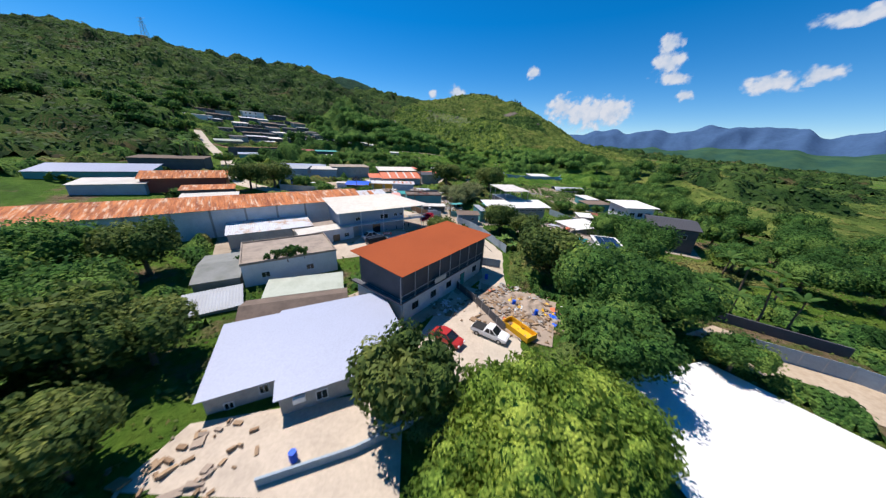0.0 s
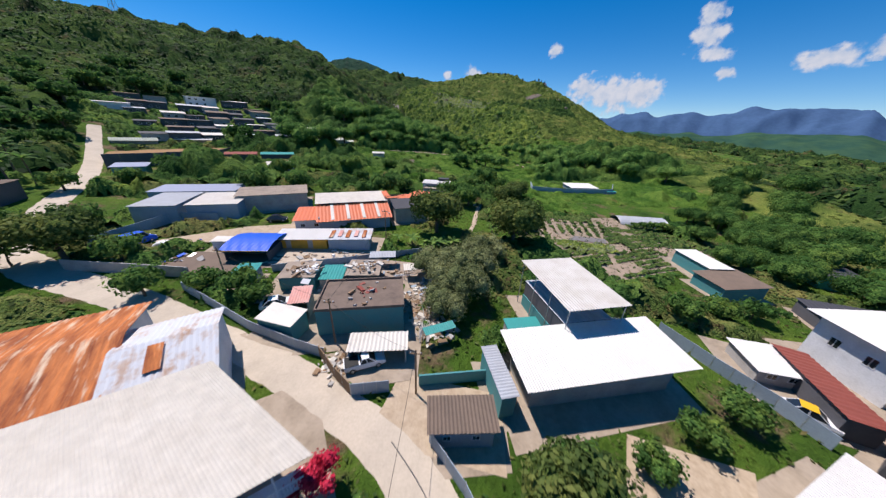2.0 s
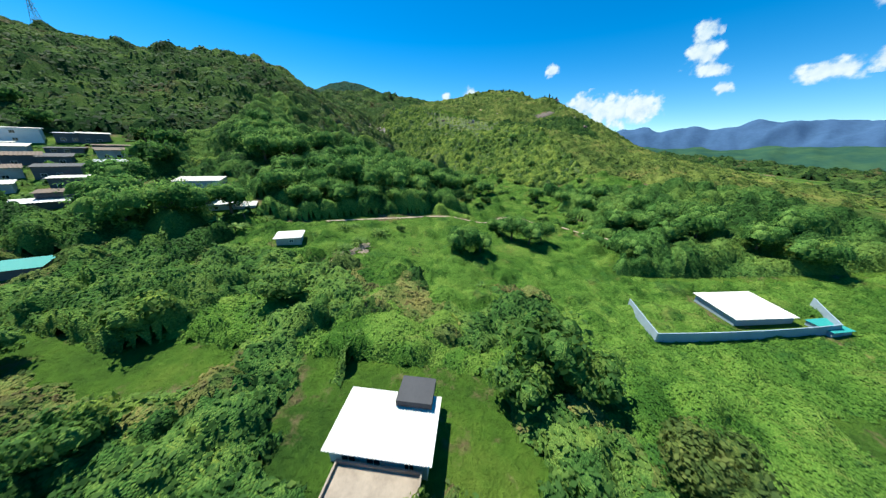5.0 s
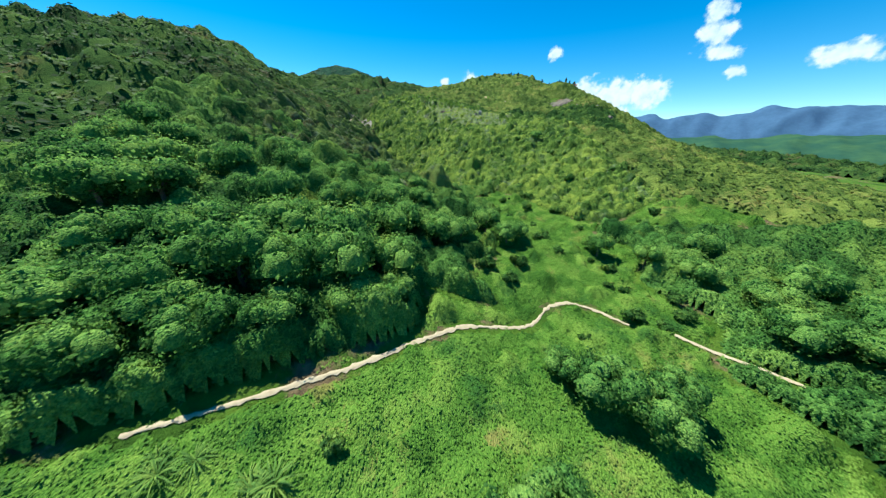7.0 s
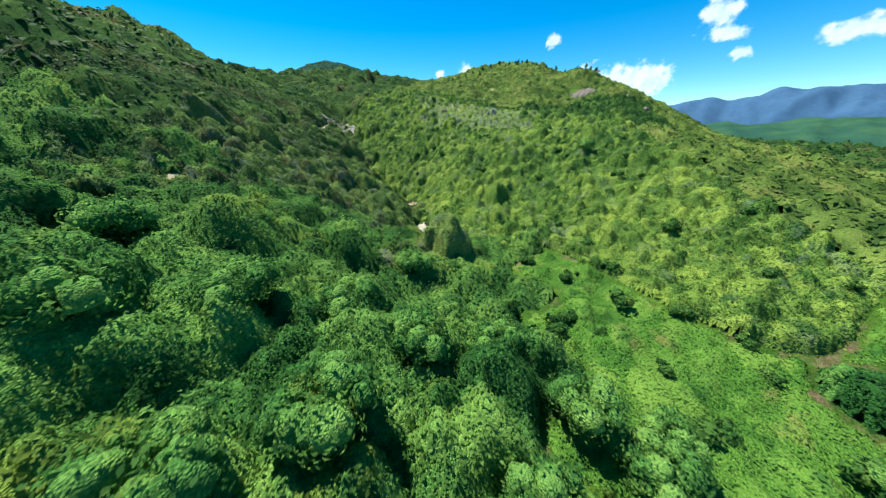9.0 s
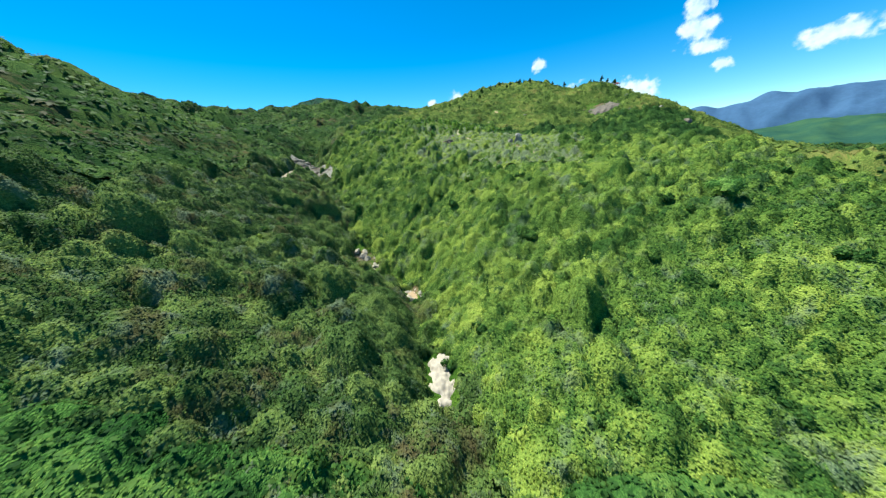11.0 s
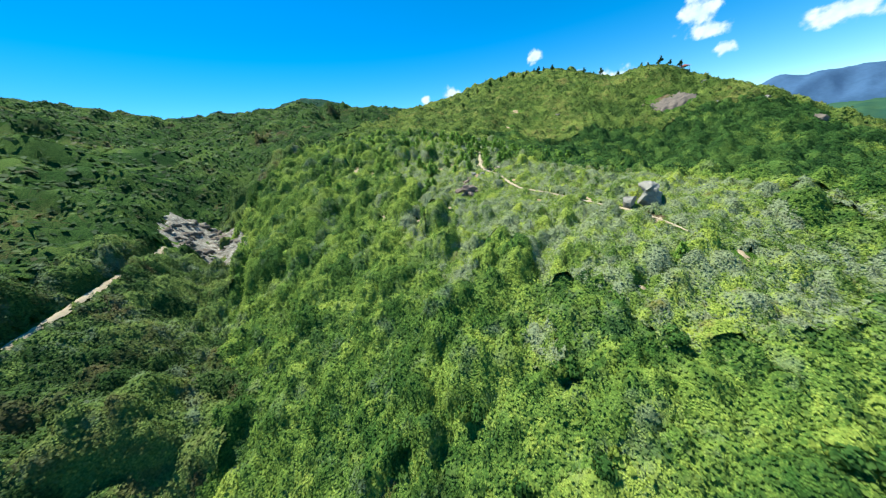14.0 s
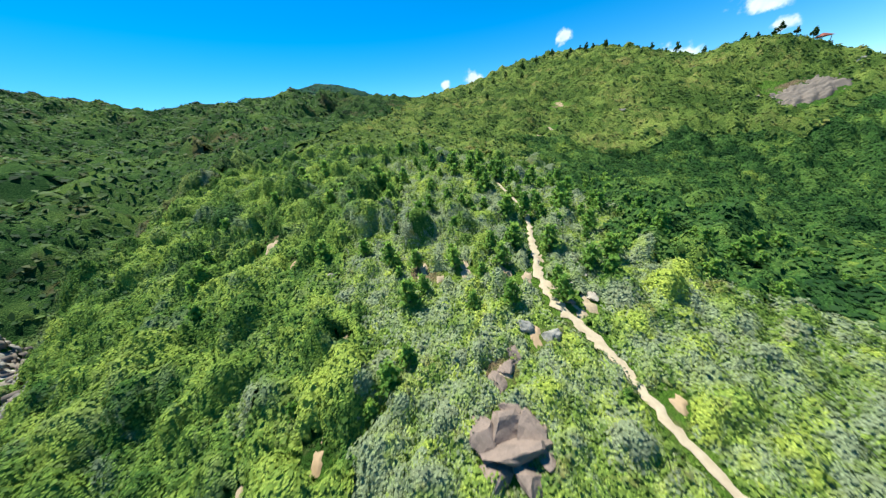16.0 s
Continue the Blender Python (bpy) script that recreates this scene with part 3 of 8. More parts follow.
    near = np.where(u[:, 0] + v[:, 0] < 1, hue[F[k, 0]], hue[F[k, 2]])
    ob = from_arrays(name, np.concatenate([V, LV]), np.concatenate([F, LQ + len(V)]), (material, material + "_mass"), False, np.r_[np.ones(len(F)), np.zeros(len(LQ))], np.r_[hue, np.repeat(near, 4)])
    return tagged(ob, label, category, kind="stuff")


def crowd(extent, spacing, lo, hi, squat, rng, mixed=0.05, seed=2.0, keep=1.0, tall=0.0):
    """Shrubs spread over a stretch of land: places, radii, heights."""
    x, y = jitter(*extent, spacing, rng, keep)
    w = patches(x, y, mixed, seed)
    r = rng.uniform(lo, hi, len(x)) * (1 + 0.6 * w) * np.where(rng.uniform(0, 1, len(x)) < 0.07, 1.6, 1.0) * np.where(rng.uniform(0, 1, len(x)) < tall, 1.7, 1.0)
    return x, y, r, r * rng.uniform(squat * 0.6, squat * 1.3, len(x))


def jitter(x0, x1, y0, y1, step, rng, keep=1.0):
    gx, gy = np.meshgrid(np.arange(x0, x1, step), np.arange(y0, y1, step))
    x = gx.ravel() + rng.uniform(-0.5, 0.5, gx.size) * step
    y = gy.ravel() + rng.uniform(-0.5, 0.5, gx.size) * step
    m = rng.uniform(0, 1, gx.size) < keep
    return x[m], y[m]


def patches(x, y, scale, seed):
    return np.array([noise.noise(Vector((a * scale, b * scale, seed))) for a, b in zip(x, y)])


TRAIL = [(-7, 520, 0.24), (-4, 506, 0.3), (-5.3, 497, 0.35), (-6, 491, 0.48), (-5.6, 487, 0.53), (-3.6, 483.2, 0.48), (-2.3, 480.8, 0.33), (-1.6, 478.4, 0.3), (-0.6, 475.3, 0.26), (0.6, 472.5, 0.24), (4.6, 469.4, 0.16), (9.4, 464.6, 0.14), (13.2, 460.3, 0.14), (17.0, 456.4, 0.36), (19.7, 451.2, 0.18), (21.1, 446.9, 0.08)]
LEFT_TRAIL = [(-87, 440, 0.22), (-89.3, 455, 0.24), (-90.6, 459.6, 0.26), (-92.5, 468, 0.3), (-96.3, 478, 0.39)]
LOW_PATH = [(-32.5, 223.5, 0.29), (-26, 226.8, 0.29), (-12, 235, 0.40), (-2.5, 242.5, 0.36), (4, 247.5, 0.40), (11, 250, 0.36), (17.2, 252, 0.43), (19.5, 254, 0.29), (24, 259.3, 0.36), (29, 261, 0.43), (34.7, 259, 0.36), (40, 255, 0.29)]
EAST_PATH = [(48, 253, 0.36), (52, 249.5, 0.43), (58, 246, 0.36), (66, 240, 0.36)]
SLABS = [(-95, 488, 7.5), (-84, 482, 5), (-46, 417, 3.2), (-43.5, 413.5, 2.2), (-48.5, 420.5, 2.6), (-50, 423.5, 1.8), (-27, 398, 2.4), (-25.2, 395, 1.8), (-17.3, 366, 2.7), (-16.6, 362.4, 2.0), (-18.2, 369.6, 2.3), (19.8, 458.6, 1.6), (134, 606, 9.5), (141, 607, 6.0)]
BARE = [(-18.5, 214.0, 2.4), (-20.0, 211.0, 2.0), (-17.5, 211.5, 1.8), (-21.8, 208.0, 1.8), (-23.0, 204.5, 1.6), (-46.3, 501.3, 1.7), (-39.8, 496.7, 0.9), (-19.8, 492.4, 1.2), (-14.4, 492.2, 1.3), (-26.9, 475.2, 1.1), (-33.0, 473.1, 0.9), (-17.6, 491.0, 0.7), (-9.6, 491.4, 0.9), (-11.8, 475.4, 1.5), (-11.6, 479.8, 0.9), (-8.2, 483.2, 1.1), (-4.6, 488.6, 1.3), (-2.2, 486.4, 1.1), (-27.5, 484.5, 0.6), (-7.4, 490.5, 1.2), (-3.4, 485.6, 0.9), (0.4, 477.4, 0.8), (-5.2, 493.5, 0.9), (29.3, 606.9, 3.4), (41.2, 633.6, 3.6), (-33, 616, 2.6), (22, 600, 2.0), (-80, 284, 3.0), (-81, 289.5, 3.2), (-76, 294, 2.6), (-81, 299, 3.0), (-73, 298, 2.6), (-74, 309, 2.2), (-81, 317, 2.8), (-78, 322, 2.4), (-79, 335, 2.2), (-68, 300, 1.8), (18.6, 452.5, 1.3), (23.6, 443, 1.0), (26.6, 421, 1.2), (12.0, 463.0, 1.0), (-16.5, 470.5, 0.7), (3.0, 466.0, 0.6), (-24.0, 469.0, 0.6), (8.5, 441.0, 0.5), (-2.0, 455.0, 0.5)]


def ragged(x, y):
    """Uneven values between -1 and 1, for broken edges."""
    return np.sin(2.3 * x + 1.1 * y + np.sin(1.3 * y)) * np.sin(1.9 * y - 1.2 * x + np.sin(0.9 * x))


def open_ground(x, y):
    """True where no scrub grows: trails, stream, rock."""
    bare = np.zeros(len(x), bool)
    for line, m in ((TRAIL, 0.0), (LEFT_TRAIL, 0.2), (LOW_PATH, 0.05), (EAST_PATH, 0.1)):
        d, w = near_line(x, y, line)
        bare |= d < 0.95 * w * (1 + 0.6 * ragged(x, y)) + m
    for cx, cy, q in BARE:
        bare |= np.hypot(x - cx, y - cy) < q * (0.8 + 0.6 * ragged(x, y))
    for cx, cy, q in SLABS:
        bare |= np.hypot(x - cx, y - cy) < q * (1 + 0.22 * np.sin(3 * np.arctan2(y - cy, x - cx) + cx) + 0.1 * np.sin(7 * np.arctan2(y - cy, x - cx)))
    return bare


def is_scrub(x, y):
    """The open hillside of low shrubs, past the meadow and the wood."""
    edge = 330 - 0.45 * np.clip(x - 20, 0, 90) + 12 * np.sin(x * 0.09)
    return y > edge


def west_edge(y):
    return np.interp(y, [290, 345, 366, 398, 416, 436, 462, 490, 530, 600], [20, -4, -15, -25, -43, -55, -70, -88, -80, -60]) + 2.5 * np.sin(y * 0.23) + 1.5 * np.sin(y * 0.61)


def in_belt(x, y):
    """The crest close under the end of the flight."""
    d, _ = near_line(x, y, TRAIL[:15])
    return (d < 23 + 5 * np.sin(0.3 * x + 0.21 * y) + 4 * np.sin(0.17 * y - 0.4 * x)) & (y > 432)


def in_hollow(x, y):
    """The shaded hollow east of the trail, before the summit slope; the leaf palette carries its shade."""
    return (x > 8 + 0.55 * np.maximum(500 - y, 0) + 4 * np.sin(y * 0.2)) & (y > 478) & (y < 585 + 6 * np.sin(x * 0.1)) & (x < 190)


def build_scrub():
    rng = np.random.default_rng(11)

    def grows(x, y):
        return is_scrub(x, y) & ~open_ground(x, y)

    def near(x, y):
        return (x > -97) & (x < 82) & (y < 545)
    # one growth of shrubs over all the slopes: lower on the crest, taller in the hollow and west of the gully
    E = (-98, 82, 268, 546)
    x, y, r, h = crowd(E, 2.25, 0.85, 1.8, 1.2, rng, tall=0.14)
    size = np.where(in_belt(x, y), 0.62, 1.0) * np.where(x < west_edge(y), 1.3, 1.0) * np.where(in_hollow(x, y), 1.35, 1.0)
    few = crowd((-46, 64, 424, 558), 1.3, 0.4, 0.9, 0.8, rng, 0.08)
    E3 = (-300, 320, 262, 830)
    fx, fy, fr, fh = crowd(E3, 3.6, 1.5, 3.1, 0.95, rng, 0.03, 5.0)
    m = ~near(fx, fy)
    low = np.where((fy < 580) & (np.abs(fx) < 70), 0.6, 1.0)
    fr, fh = fr * (0.4 + 0.6 * low), fh * low
    S = [np.concatenate(q) for q in zip((x, y, r * size, h * size), few, (fx[m], fy[m], fr[m], fh[m]))]

    def sort(a, b, c, d):
        k = (S[0] > a - 6) & (S[0] < b + 6) & (S[1] > c - 6) & (S[1] < d + 6)
        return [q[k] for q in S]
    canopy("hill_scrub", E, 0.62, lambda x, y: grows(x, y) & ~in_belt(x, y) & (x >= west_edge(y)) & ~in_hollow(x, y) & near(x, y), sort(*E), 10.5, 0.235, "scrub", "dense knee-high to man-high yellow-green shrubs on the hillside", rng, lift=0.35, land=grows)
    E2 = (-46, 64, 424, 558)
    canopy("ridge_scrub", E2, 0.5, lambda x, y: grows(x, y) & in_belt(x, y) & ~in_hollow(x, y), sort(*E2), 22, 0.165, "ridge", "low mixed grey-green and bright green shrubs on the ridge", rng, base=0.15, lump=0.12, lift=0.28, land=grows)
    canopy("gully_scrub", E, 0.7, lambda x, y: grows(x, y) & ~in_belt(x, y) & (x < west_edge(y)) & near(x, y), sort(*E), 10, 0.25, "west_scrub", "shrubs west of the gully, darker by kind and by slope shade in the colour", rng, lift=0.4, land=grows)
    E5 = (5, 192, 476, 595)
    canopy("hollow_scrub", E5, 1.3, lambda x, y: grows(x, y) & in_hollow(x, y), sort(*E5), 3.4, 0.42, "hollow", "dark green bushes filling the hollow beside the trail, its shade in their colour", rng, lift=0.4, land=grows)
    canopy("far_hill_scrub", E3, 2.0, lambda x, y: grows(x, y) & ~near(x, y) & (x >= west_edge(y)) & ~in_hollow(x, y), sort(*E3), 0.55, 0.75, "olive", "olive shrubs and grass over the summit slopes", rng, lump=0.3, lift=0.5, land=grows)
    canopy("far_slope_scrub", E3, 2.2, lambda x, y: grows(x, y) & ~near(x, y) & (x < west_edge(y)), sort(*E3), 0.5, 0.75, "dark_wood", "dark shrubs and trees over the western slopes", rng, lump=0.3, lift=0.5, land=grows)
    E4 = (-1300, 500, 820, 2150)
    canopy("mountain_wood", E4, 15, lambda x, y: np.ones(len(x), bool), crowd(E4, 15, 7, 13, 0.35, rng, 0.01), 0.008, 4.0, "far_forest", "distant dark forest over the mountain beyond, tinted blue-green for haze", rng, "woodland", 0.5, 1.0, 1.0)


def is_wood(x, y):
    """The wooded belt at the foot of the hill and over the left-hand slopes."""
    west = (x < -58 - 0.10 * (y - 200)) & (y > 185) & (y < 352)
    far_west = (x < -115) & (y > 60) & (x < -90 - 0.55 * np.maximum(190 - y, 0))
    foot = (y > 245.6 + 0.633 * np.maximum(x, -40)) & (y < 348) & (x < 8 + 5 * np.sin(y * 0.3) + 0.12 * (y - 262)) & (x > -90) & ((x < -4) | (y > 256))
    low = (x > 55 + 4 * np.sin(y * 0.25)) & (y > 219) & (y < 300 - 0.2 * (x - 60)) & (x < 150)
    return west | far_west | foot | low


def build_wood():
    rng = np.random.default_rng(12)

    def clear(x, y):
        return is_wood(x, y) & ~open_ground(x, y) & free_ground(x, y, 2.0) & (np.hypot((x + 141) / 46, (y - 218) / 38) > 1)

    def near(x, y):
        return (x > -120) & (x < 150) & (y > 180) & (y < 350)
    E = (-121, 151, 179, 351)
    S = crowd(E, 4.6, 2.3, 4.6, 1.1, rng)

    def close(x, y):
        return (x > -66) & (x < 70) & (y > 215) & (y < 305)
    canopy("wood_undergrowth", E, 0.9, lambda x, y: clear(x, y) & close(x, y), S, 11, 0.27, "wood_edge", "dark green trees and undergrowth at the foot of the hill", rng, "woodland", lift=0.45, land=lambda x, y: clear(x, y) & near(x, y))
    canopy("wood_interior", E, 1.4, lambda x, y: clear(x, y) & near(x, y) & ~close(x, y), S, 5.0, 0.33, "forest", "dark green woodland behind the edge trees", rng, "woodland", lift=0.45, land=lambda x, y: clear(x, y) & near(x, y))
    E = (-640, -80, -40, 780)
    canopy("far_wood", E, 3.6, lambda x, y: (clear(x, y) | is_scrub(x, y) & (x < -286)) & ~near(x, y), crowd(E, 7.5, 3.4, 6.6, 0.9, rng, 0.02), 0.22, 1.2, "dark_wood", "dark green woodland on the far slopes", rng, "woodland", lump=0.6, lift=0.8)

    def hedges(x, y):
        w = patches(x, y, 0.016, 9.0)
        return (w > -0.06) & ~((x < 150) & (y < 170)) & ~((x < 153) & (y > 165)) & ~(is_scrub(x, y) & (x < 320))
    E = (86, 760, -60, 900)
    canopy("valley_trees", E, 4.2, hedges, crowd(E, 8.5, 3.2, 6.6, 0.95, rng, 0.02), 0.2, 1.3, "dark_wood", "clumps of trees and hedges across the valley fields", rng, "woodland", lump=0.7, lift=0.8)




def build_meadow():
    """Tall grass and creepers on the open ground between village and hill."""
    rng = np.random.default_rng(13)

    def meadow(x, y):
        return ~is_wood(x, y) & ~is_scrub(x, y) & ~open_ground(x, y) & ((y > 178) | (x > 18) & (y > 155) & (x < 60)) & (y > 175 - 0.6 * (x + 60)) & free_ground(x, y, 0.4)
    E = (-60, 126, 150, 345)
    x, y, r, h = crowd(E, 3.0, 1.0, 2.8, 0.36, rng, 0.05, 4.0, 0.75)
    h = h * np.where(rng.uniform(0, 1, len(x)) < 0.14, 2.4, 1.0)
    canopy("meadow_grass", E, 1.0, meadow, (x, y, r, h), 9, 0.20, "grass", "bright green tall grass and creepers over open ground", rng, "grass", base=0.12, lump=0.1, lift=0.3)


    E = (58, 620, -60, 520)
    canopy("valley_grass", E, 4.0, lambda x, y: ~is_scrub(x, y) & (x > 124) | (x > 112) & (y < 150), crowd(E, 7, 2.5, 6, 0.16, rng, 0.02, 3.0), 0.06, 1.1, "olive", "rough green fields and tall grass of the valley floor", rng, "grass", base=0.1, lump=0.15, lift=0.3)



# ---- building blocks ----
FOOT, QUADS = [], []

def part(name, bm, material, parent, label=""):
    me = bpy.data.meshes.new(name)
    bm.to_mesh(me)
    bm.free()
    me.materials.append(M[material])
    ob = new(name, me)
    ob.parent = parent
    return tagged(ob, label)


def box(bm, lo, hi, m=None, bevel=0.0):
    c = [(lo[k] + hi[k]) / 2 for k in range(3)]
    s = [hi[k] - lo[k] for k in range(3)]
    mat = (m or Matrix()) @ Matrix.Translation(c) @ Matrix.Diagonal((*s, 1))
    r = bmesh.ops.create_cube(bm, size=1, matrix=mat)
    if bevel:
        ed = {e for v in r["verts"] for e in v.link_edges}
        bmesh.ops.bevel(bm, geom=list(ed), offset=bevel, segments=1, affect="EDGES", profile=0.5)
    return bm


def rod(bm, a, b, r=0.04, n=6, r2=None):
    a, b = Vector(a), Vector(b)
    d = b - a
    q = d.to_track_quat("Z", "Y").to_matrix().to_4x4()
    bmesh.ops.create_cone(bm, cap_ends=True, segments=n, radius1=r, radius2=r if r2 is None else r2, depth=d.length, matrix=Matrix.Translation((a + b) / 2) @ q)
    return bm


def sheet(bm, a, b, c, d, pitch=0.36, amp=0.045, thick=0.05):
    """A roof sheet a-b-c-d, with waves counted along a-b and running down a-d; a flat slab where pitch is 0."""
    a, b, c, d = (Vector(p) for p in (a, b, c, d))
    amp = min(amp, 0.11 * pitch)
    n = 1 if not pitch else max(2, int((b - a).length / pitch * 2))
    up = (b - a).cross(d - a).normalized()
    if up.z < 0:
        up = -up
    grid = []
    for side in (0, 1):
        for k in range(n + 1):
            f = k / n
            o = up * ((amp if k % 2 else -amp) if pitch else 0) - up * thick * side
            grid.append((bm.verts.new(a.lerp(b, f) + o), bm.verts.new(d.lerp(c, f) + o)))
    top, bot = grid[:n + 1], grid[n + 1:]
    for g in (top, bot):
        for k in range(n):
            bm.faces.new((g[k][0], g[k + 1][0], g[k + 1][1], g[k][1]))
    for k in range(n):
        bm.faces.new((top[k][0], bot[k][0], bot[k + 1][0], top[k + 1][0]))
        bm.faces.new((top[k][1], top[k + 1][1], bot[k + 1][1], bot[k][1]))
    for k in (0, n):
        bm.faces.new((top[k][0], top[k][1], bot[k][1], bot[k][0]))
    bmesh.ops.recalc_face_normals(bm, faces=bm.faces)
    return bm


def placed(name, ax, ay, bx, by, z, label, category, group=""):
    """An Empty at a, whose x axis runs from a to b. Returns it and the length."""
    e = new(name)
    e.matrix_world = pose(ax, ay, z, 0, 0, math.degrees(math.atan2(by - ay, bx - ax)))
    tagged(e, label, category, group)
    return e, math.hypot(bx - ax, by - ay)


def window(parent, x, y, z, w, h, side, material="wall_white"):
    """A framed window on a wall: side 0 faces -y, 1 faces +x, 2 faces +y, 3 faces -x (in the parent's axes)."""
    turn = Matrix.Translation((x, y, z)) @ Matrix.Rotation(radians((0, 90, 180, 270)[side]), 4, "Z")
    bm = bmesh.new()
    t = 0.07
    for lo, hi in (((-w / 2, -0.06, 0), (w / 2, 0.02, t)), ((-w / 2, -0.06, h - t), (w / 2, 0.02, h)), ((-w / 2, -0.06, t), (-w / 2 + t, 0.02, h - t)),
                   ((w / 2 - t, -0.06, t), (w / 2, 0.02, h - t)), ((-0.025, -0.05, t), (0.025, 0.02, h - t))):
        box(bm, lo, hi, turn)
    f = part("window", bm, material, parent)
    p = part("pane", box(bmesh.new(), (-w / 2 + t, -0.02, t), (w / 2 - t, 0.01, h - t), turn), "glass", f, "dark glass")
    p.parent = f
    return f


def house(name, label, a, b, depth, base, front, back=None, ridge=None, over=0.5, wall="wall_white", roof="white_roof", pitch=0.36, windows=(), doors=(), run=0, category="house", parapet=0.0, over_ends=None, sink=2.0, open_front=False, group="", skew=0.0, porch=0.0):
    """A building. a-b: its front wall in plan, depth to the left of a-b; base, front, back, ridge: heights. windows: (side, along, sill, width, height)."""
    back = front if back is None else back
    e, L = placed(name, *a, *b, base, label, category, group)
    oe = over if over_ends is None else over_ends
    f, k = front - base, back - base
    D = depth
    FOOT.append((a[0], a[1], math.atan2(b[1] - a[1], b[0] - a[0]), L, D, over))

    def prism(x0, x1, y0, y1):
        bm = bmesh.new()
        zf = f + (k - f) * (y0 / D)
        zk = f + (k - f) * (y1 / D)
        v = [bm.verts.new(p) for p in ((x0, y0, -sink), (x1, y0, -sink), (x1, y1, -sink), (x0, y1, -sink), (x0, y0, zf), (x1, y0, zf), (x1, y1, zk), (x0, y1, zk))]
        for q in ((3, 2, 1, 0), (4, 5, 6, 7), (0, 1, 5, 4), (1, 2, 6, 5), (2, 3, 7, 6), (3, 0, 4, 7)):
            bm.faces.new([v[i] for i in q])
        part("wall", bm, wall, e)
    w = 0.2
    drop = 0.06
    f -= drop
    k -= drop
    W = L - porch
    if not open_front:
        prism(0, W, 0, w)
    prism(0, W, D - w, D)
    prism(0, w, w if not open_front else 0, D - w)
    prism(W - w, W, w if not open_front else 0, D - w)
    if ridge:
        z = ridge - base - drop
        for x in (0, L - w):
            bm = bmesh.new()
            v = [bm.verts.new(p) for p in ((x, 0, f), (x, D, k), (x, D / 2, z), (x + w, 0, f), (x + w, D, k), (x + w, D / 2, z))]
            for q in ((0, 2, 1), (3, 4, 5), (0, 3, 5, 2), (2, 5, 4, 1), (0, 1, 4, 3)):
                bm.faces.new([v[i] for i in q])
            bmesh.ops.recalc_face_normals(bm, faces=bm.faces)
            part("gable", bm, wall, e)
    f += drop
    k += drop
    s = (k - f) / D
    if ridge:
        z = ridge - base
        s1, s2 = (z - f) / (D / 2), (z - k) / (D / 2)
        bm = sheet(bmesh.new(), (-oe, -over, f - over * s1), (L + oe, -over, f - over * s1), (L + oe, D / 2, z), (-oe, D / 2, z), pitch)
        sheet(bm, (-oe, D + over, k - over * s2), (L + oe, D + over, k - over * s2), (L + oe, D / 2, z), (-oe, D / 2, z), pitch)
        part("roof", bm, roof, e)
    elif parapet:
        part("roof", box(bmesh.new(), (-oe, -over, f - 0.12), (L + oe, D + over, f)), roof, e)
        for lo, hi in (((-oe, -over, f), (L + oe, -over + 0.18, f + parapet)), ((-oe, D + over - 0.18, f), (L + oe, D + over, f + parapet)),
                       ((-oe, -over + 0.18, f), (-oe + 0.18, D + over - 0.18, f + parapet)), ((L + oe - 0.18, -over + 0.18, f), (L + oe, D + over - 0.18, f + parapet))):
            part("parapet", box(bmesh.new(), lo, hi), roof, e)
    else:
        q = [(-oe, -over, f - over * s), (L + oe, -over, f - over * s), (L + oe - skew, D + over, k + over * s), (-oe, D + over, k + over * s)]
        if run:
            q = [q[0], q[3], q[2], q[1]]
        part("roof", sheet(bmesh.new(), *q, pitch), roof, e)
    for side, along, sill, ww, hh in windows:
        x, y = ((along, 0), (L, along), (along, D), (0, along))[side]
        window(e, x, y, sill, ww, hh, side)
    for side, along, ww, hh, mat in doors:
        x, y = ((along, 0), (L, along), (along, D), (0, along))[side]
        turn = Matrix.Translation((x, y, 0)) @ Matrix.Rotation(radians((0, 90, 180, 270)[side]), 4, "Z")
        part("door", box(bmesh.new(), (-ww / 2, -0.05, 0), (ww / 2, 0.02, hh), turn), mat, e)
    return e

# ---- ground surfaces ----
def drape(name, corners, material, label, category, lift=0.07, cell=1.5, kind="structure"):
    """A four-cornered surface laid on the land."""
    a, b, c, d = (np.array(p, float) for p in corners)
    QUADS.append(corners)
    n = max(2, int(max(np.linalg.norm(b - a), np.linalg.norm(c - d)) / cell))
    m = max(2, int(max(np.linalg.norm(d - a), np.linalg.norm(c - b)) / cell))
    u, v = np.meshgrid(np.linspace(0, 1, n + 1), np.linspace(0, 1, m + 1))
    u, v = u[..., None], v[..., None]
    P = (a * (1 - u) + b * u) * (1 - v) + (d * (1 - u) + c * u) * v
    Z = height(P[..., 0], P[..., 1]) + lift
    ob = from_arrays(name, np.concatenate([P, Z[..., None]], -1).reshape(-1, 3), net_faces(n + 1, m + 1), material, True)
    return tagged(ob, label, category, kind=kind)


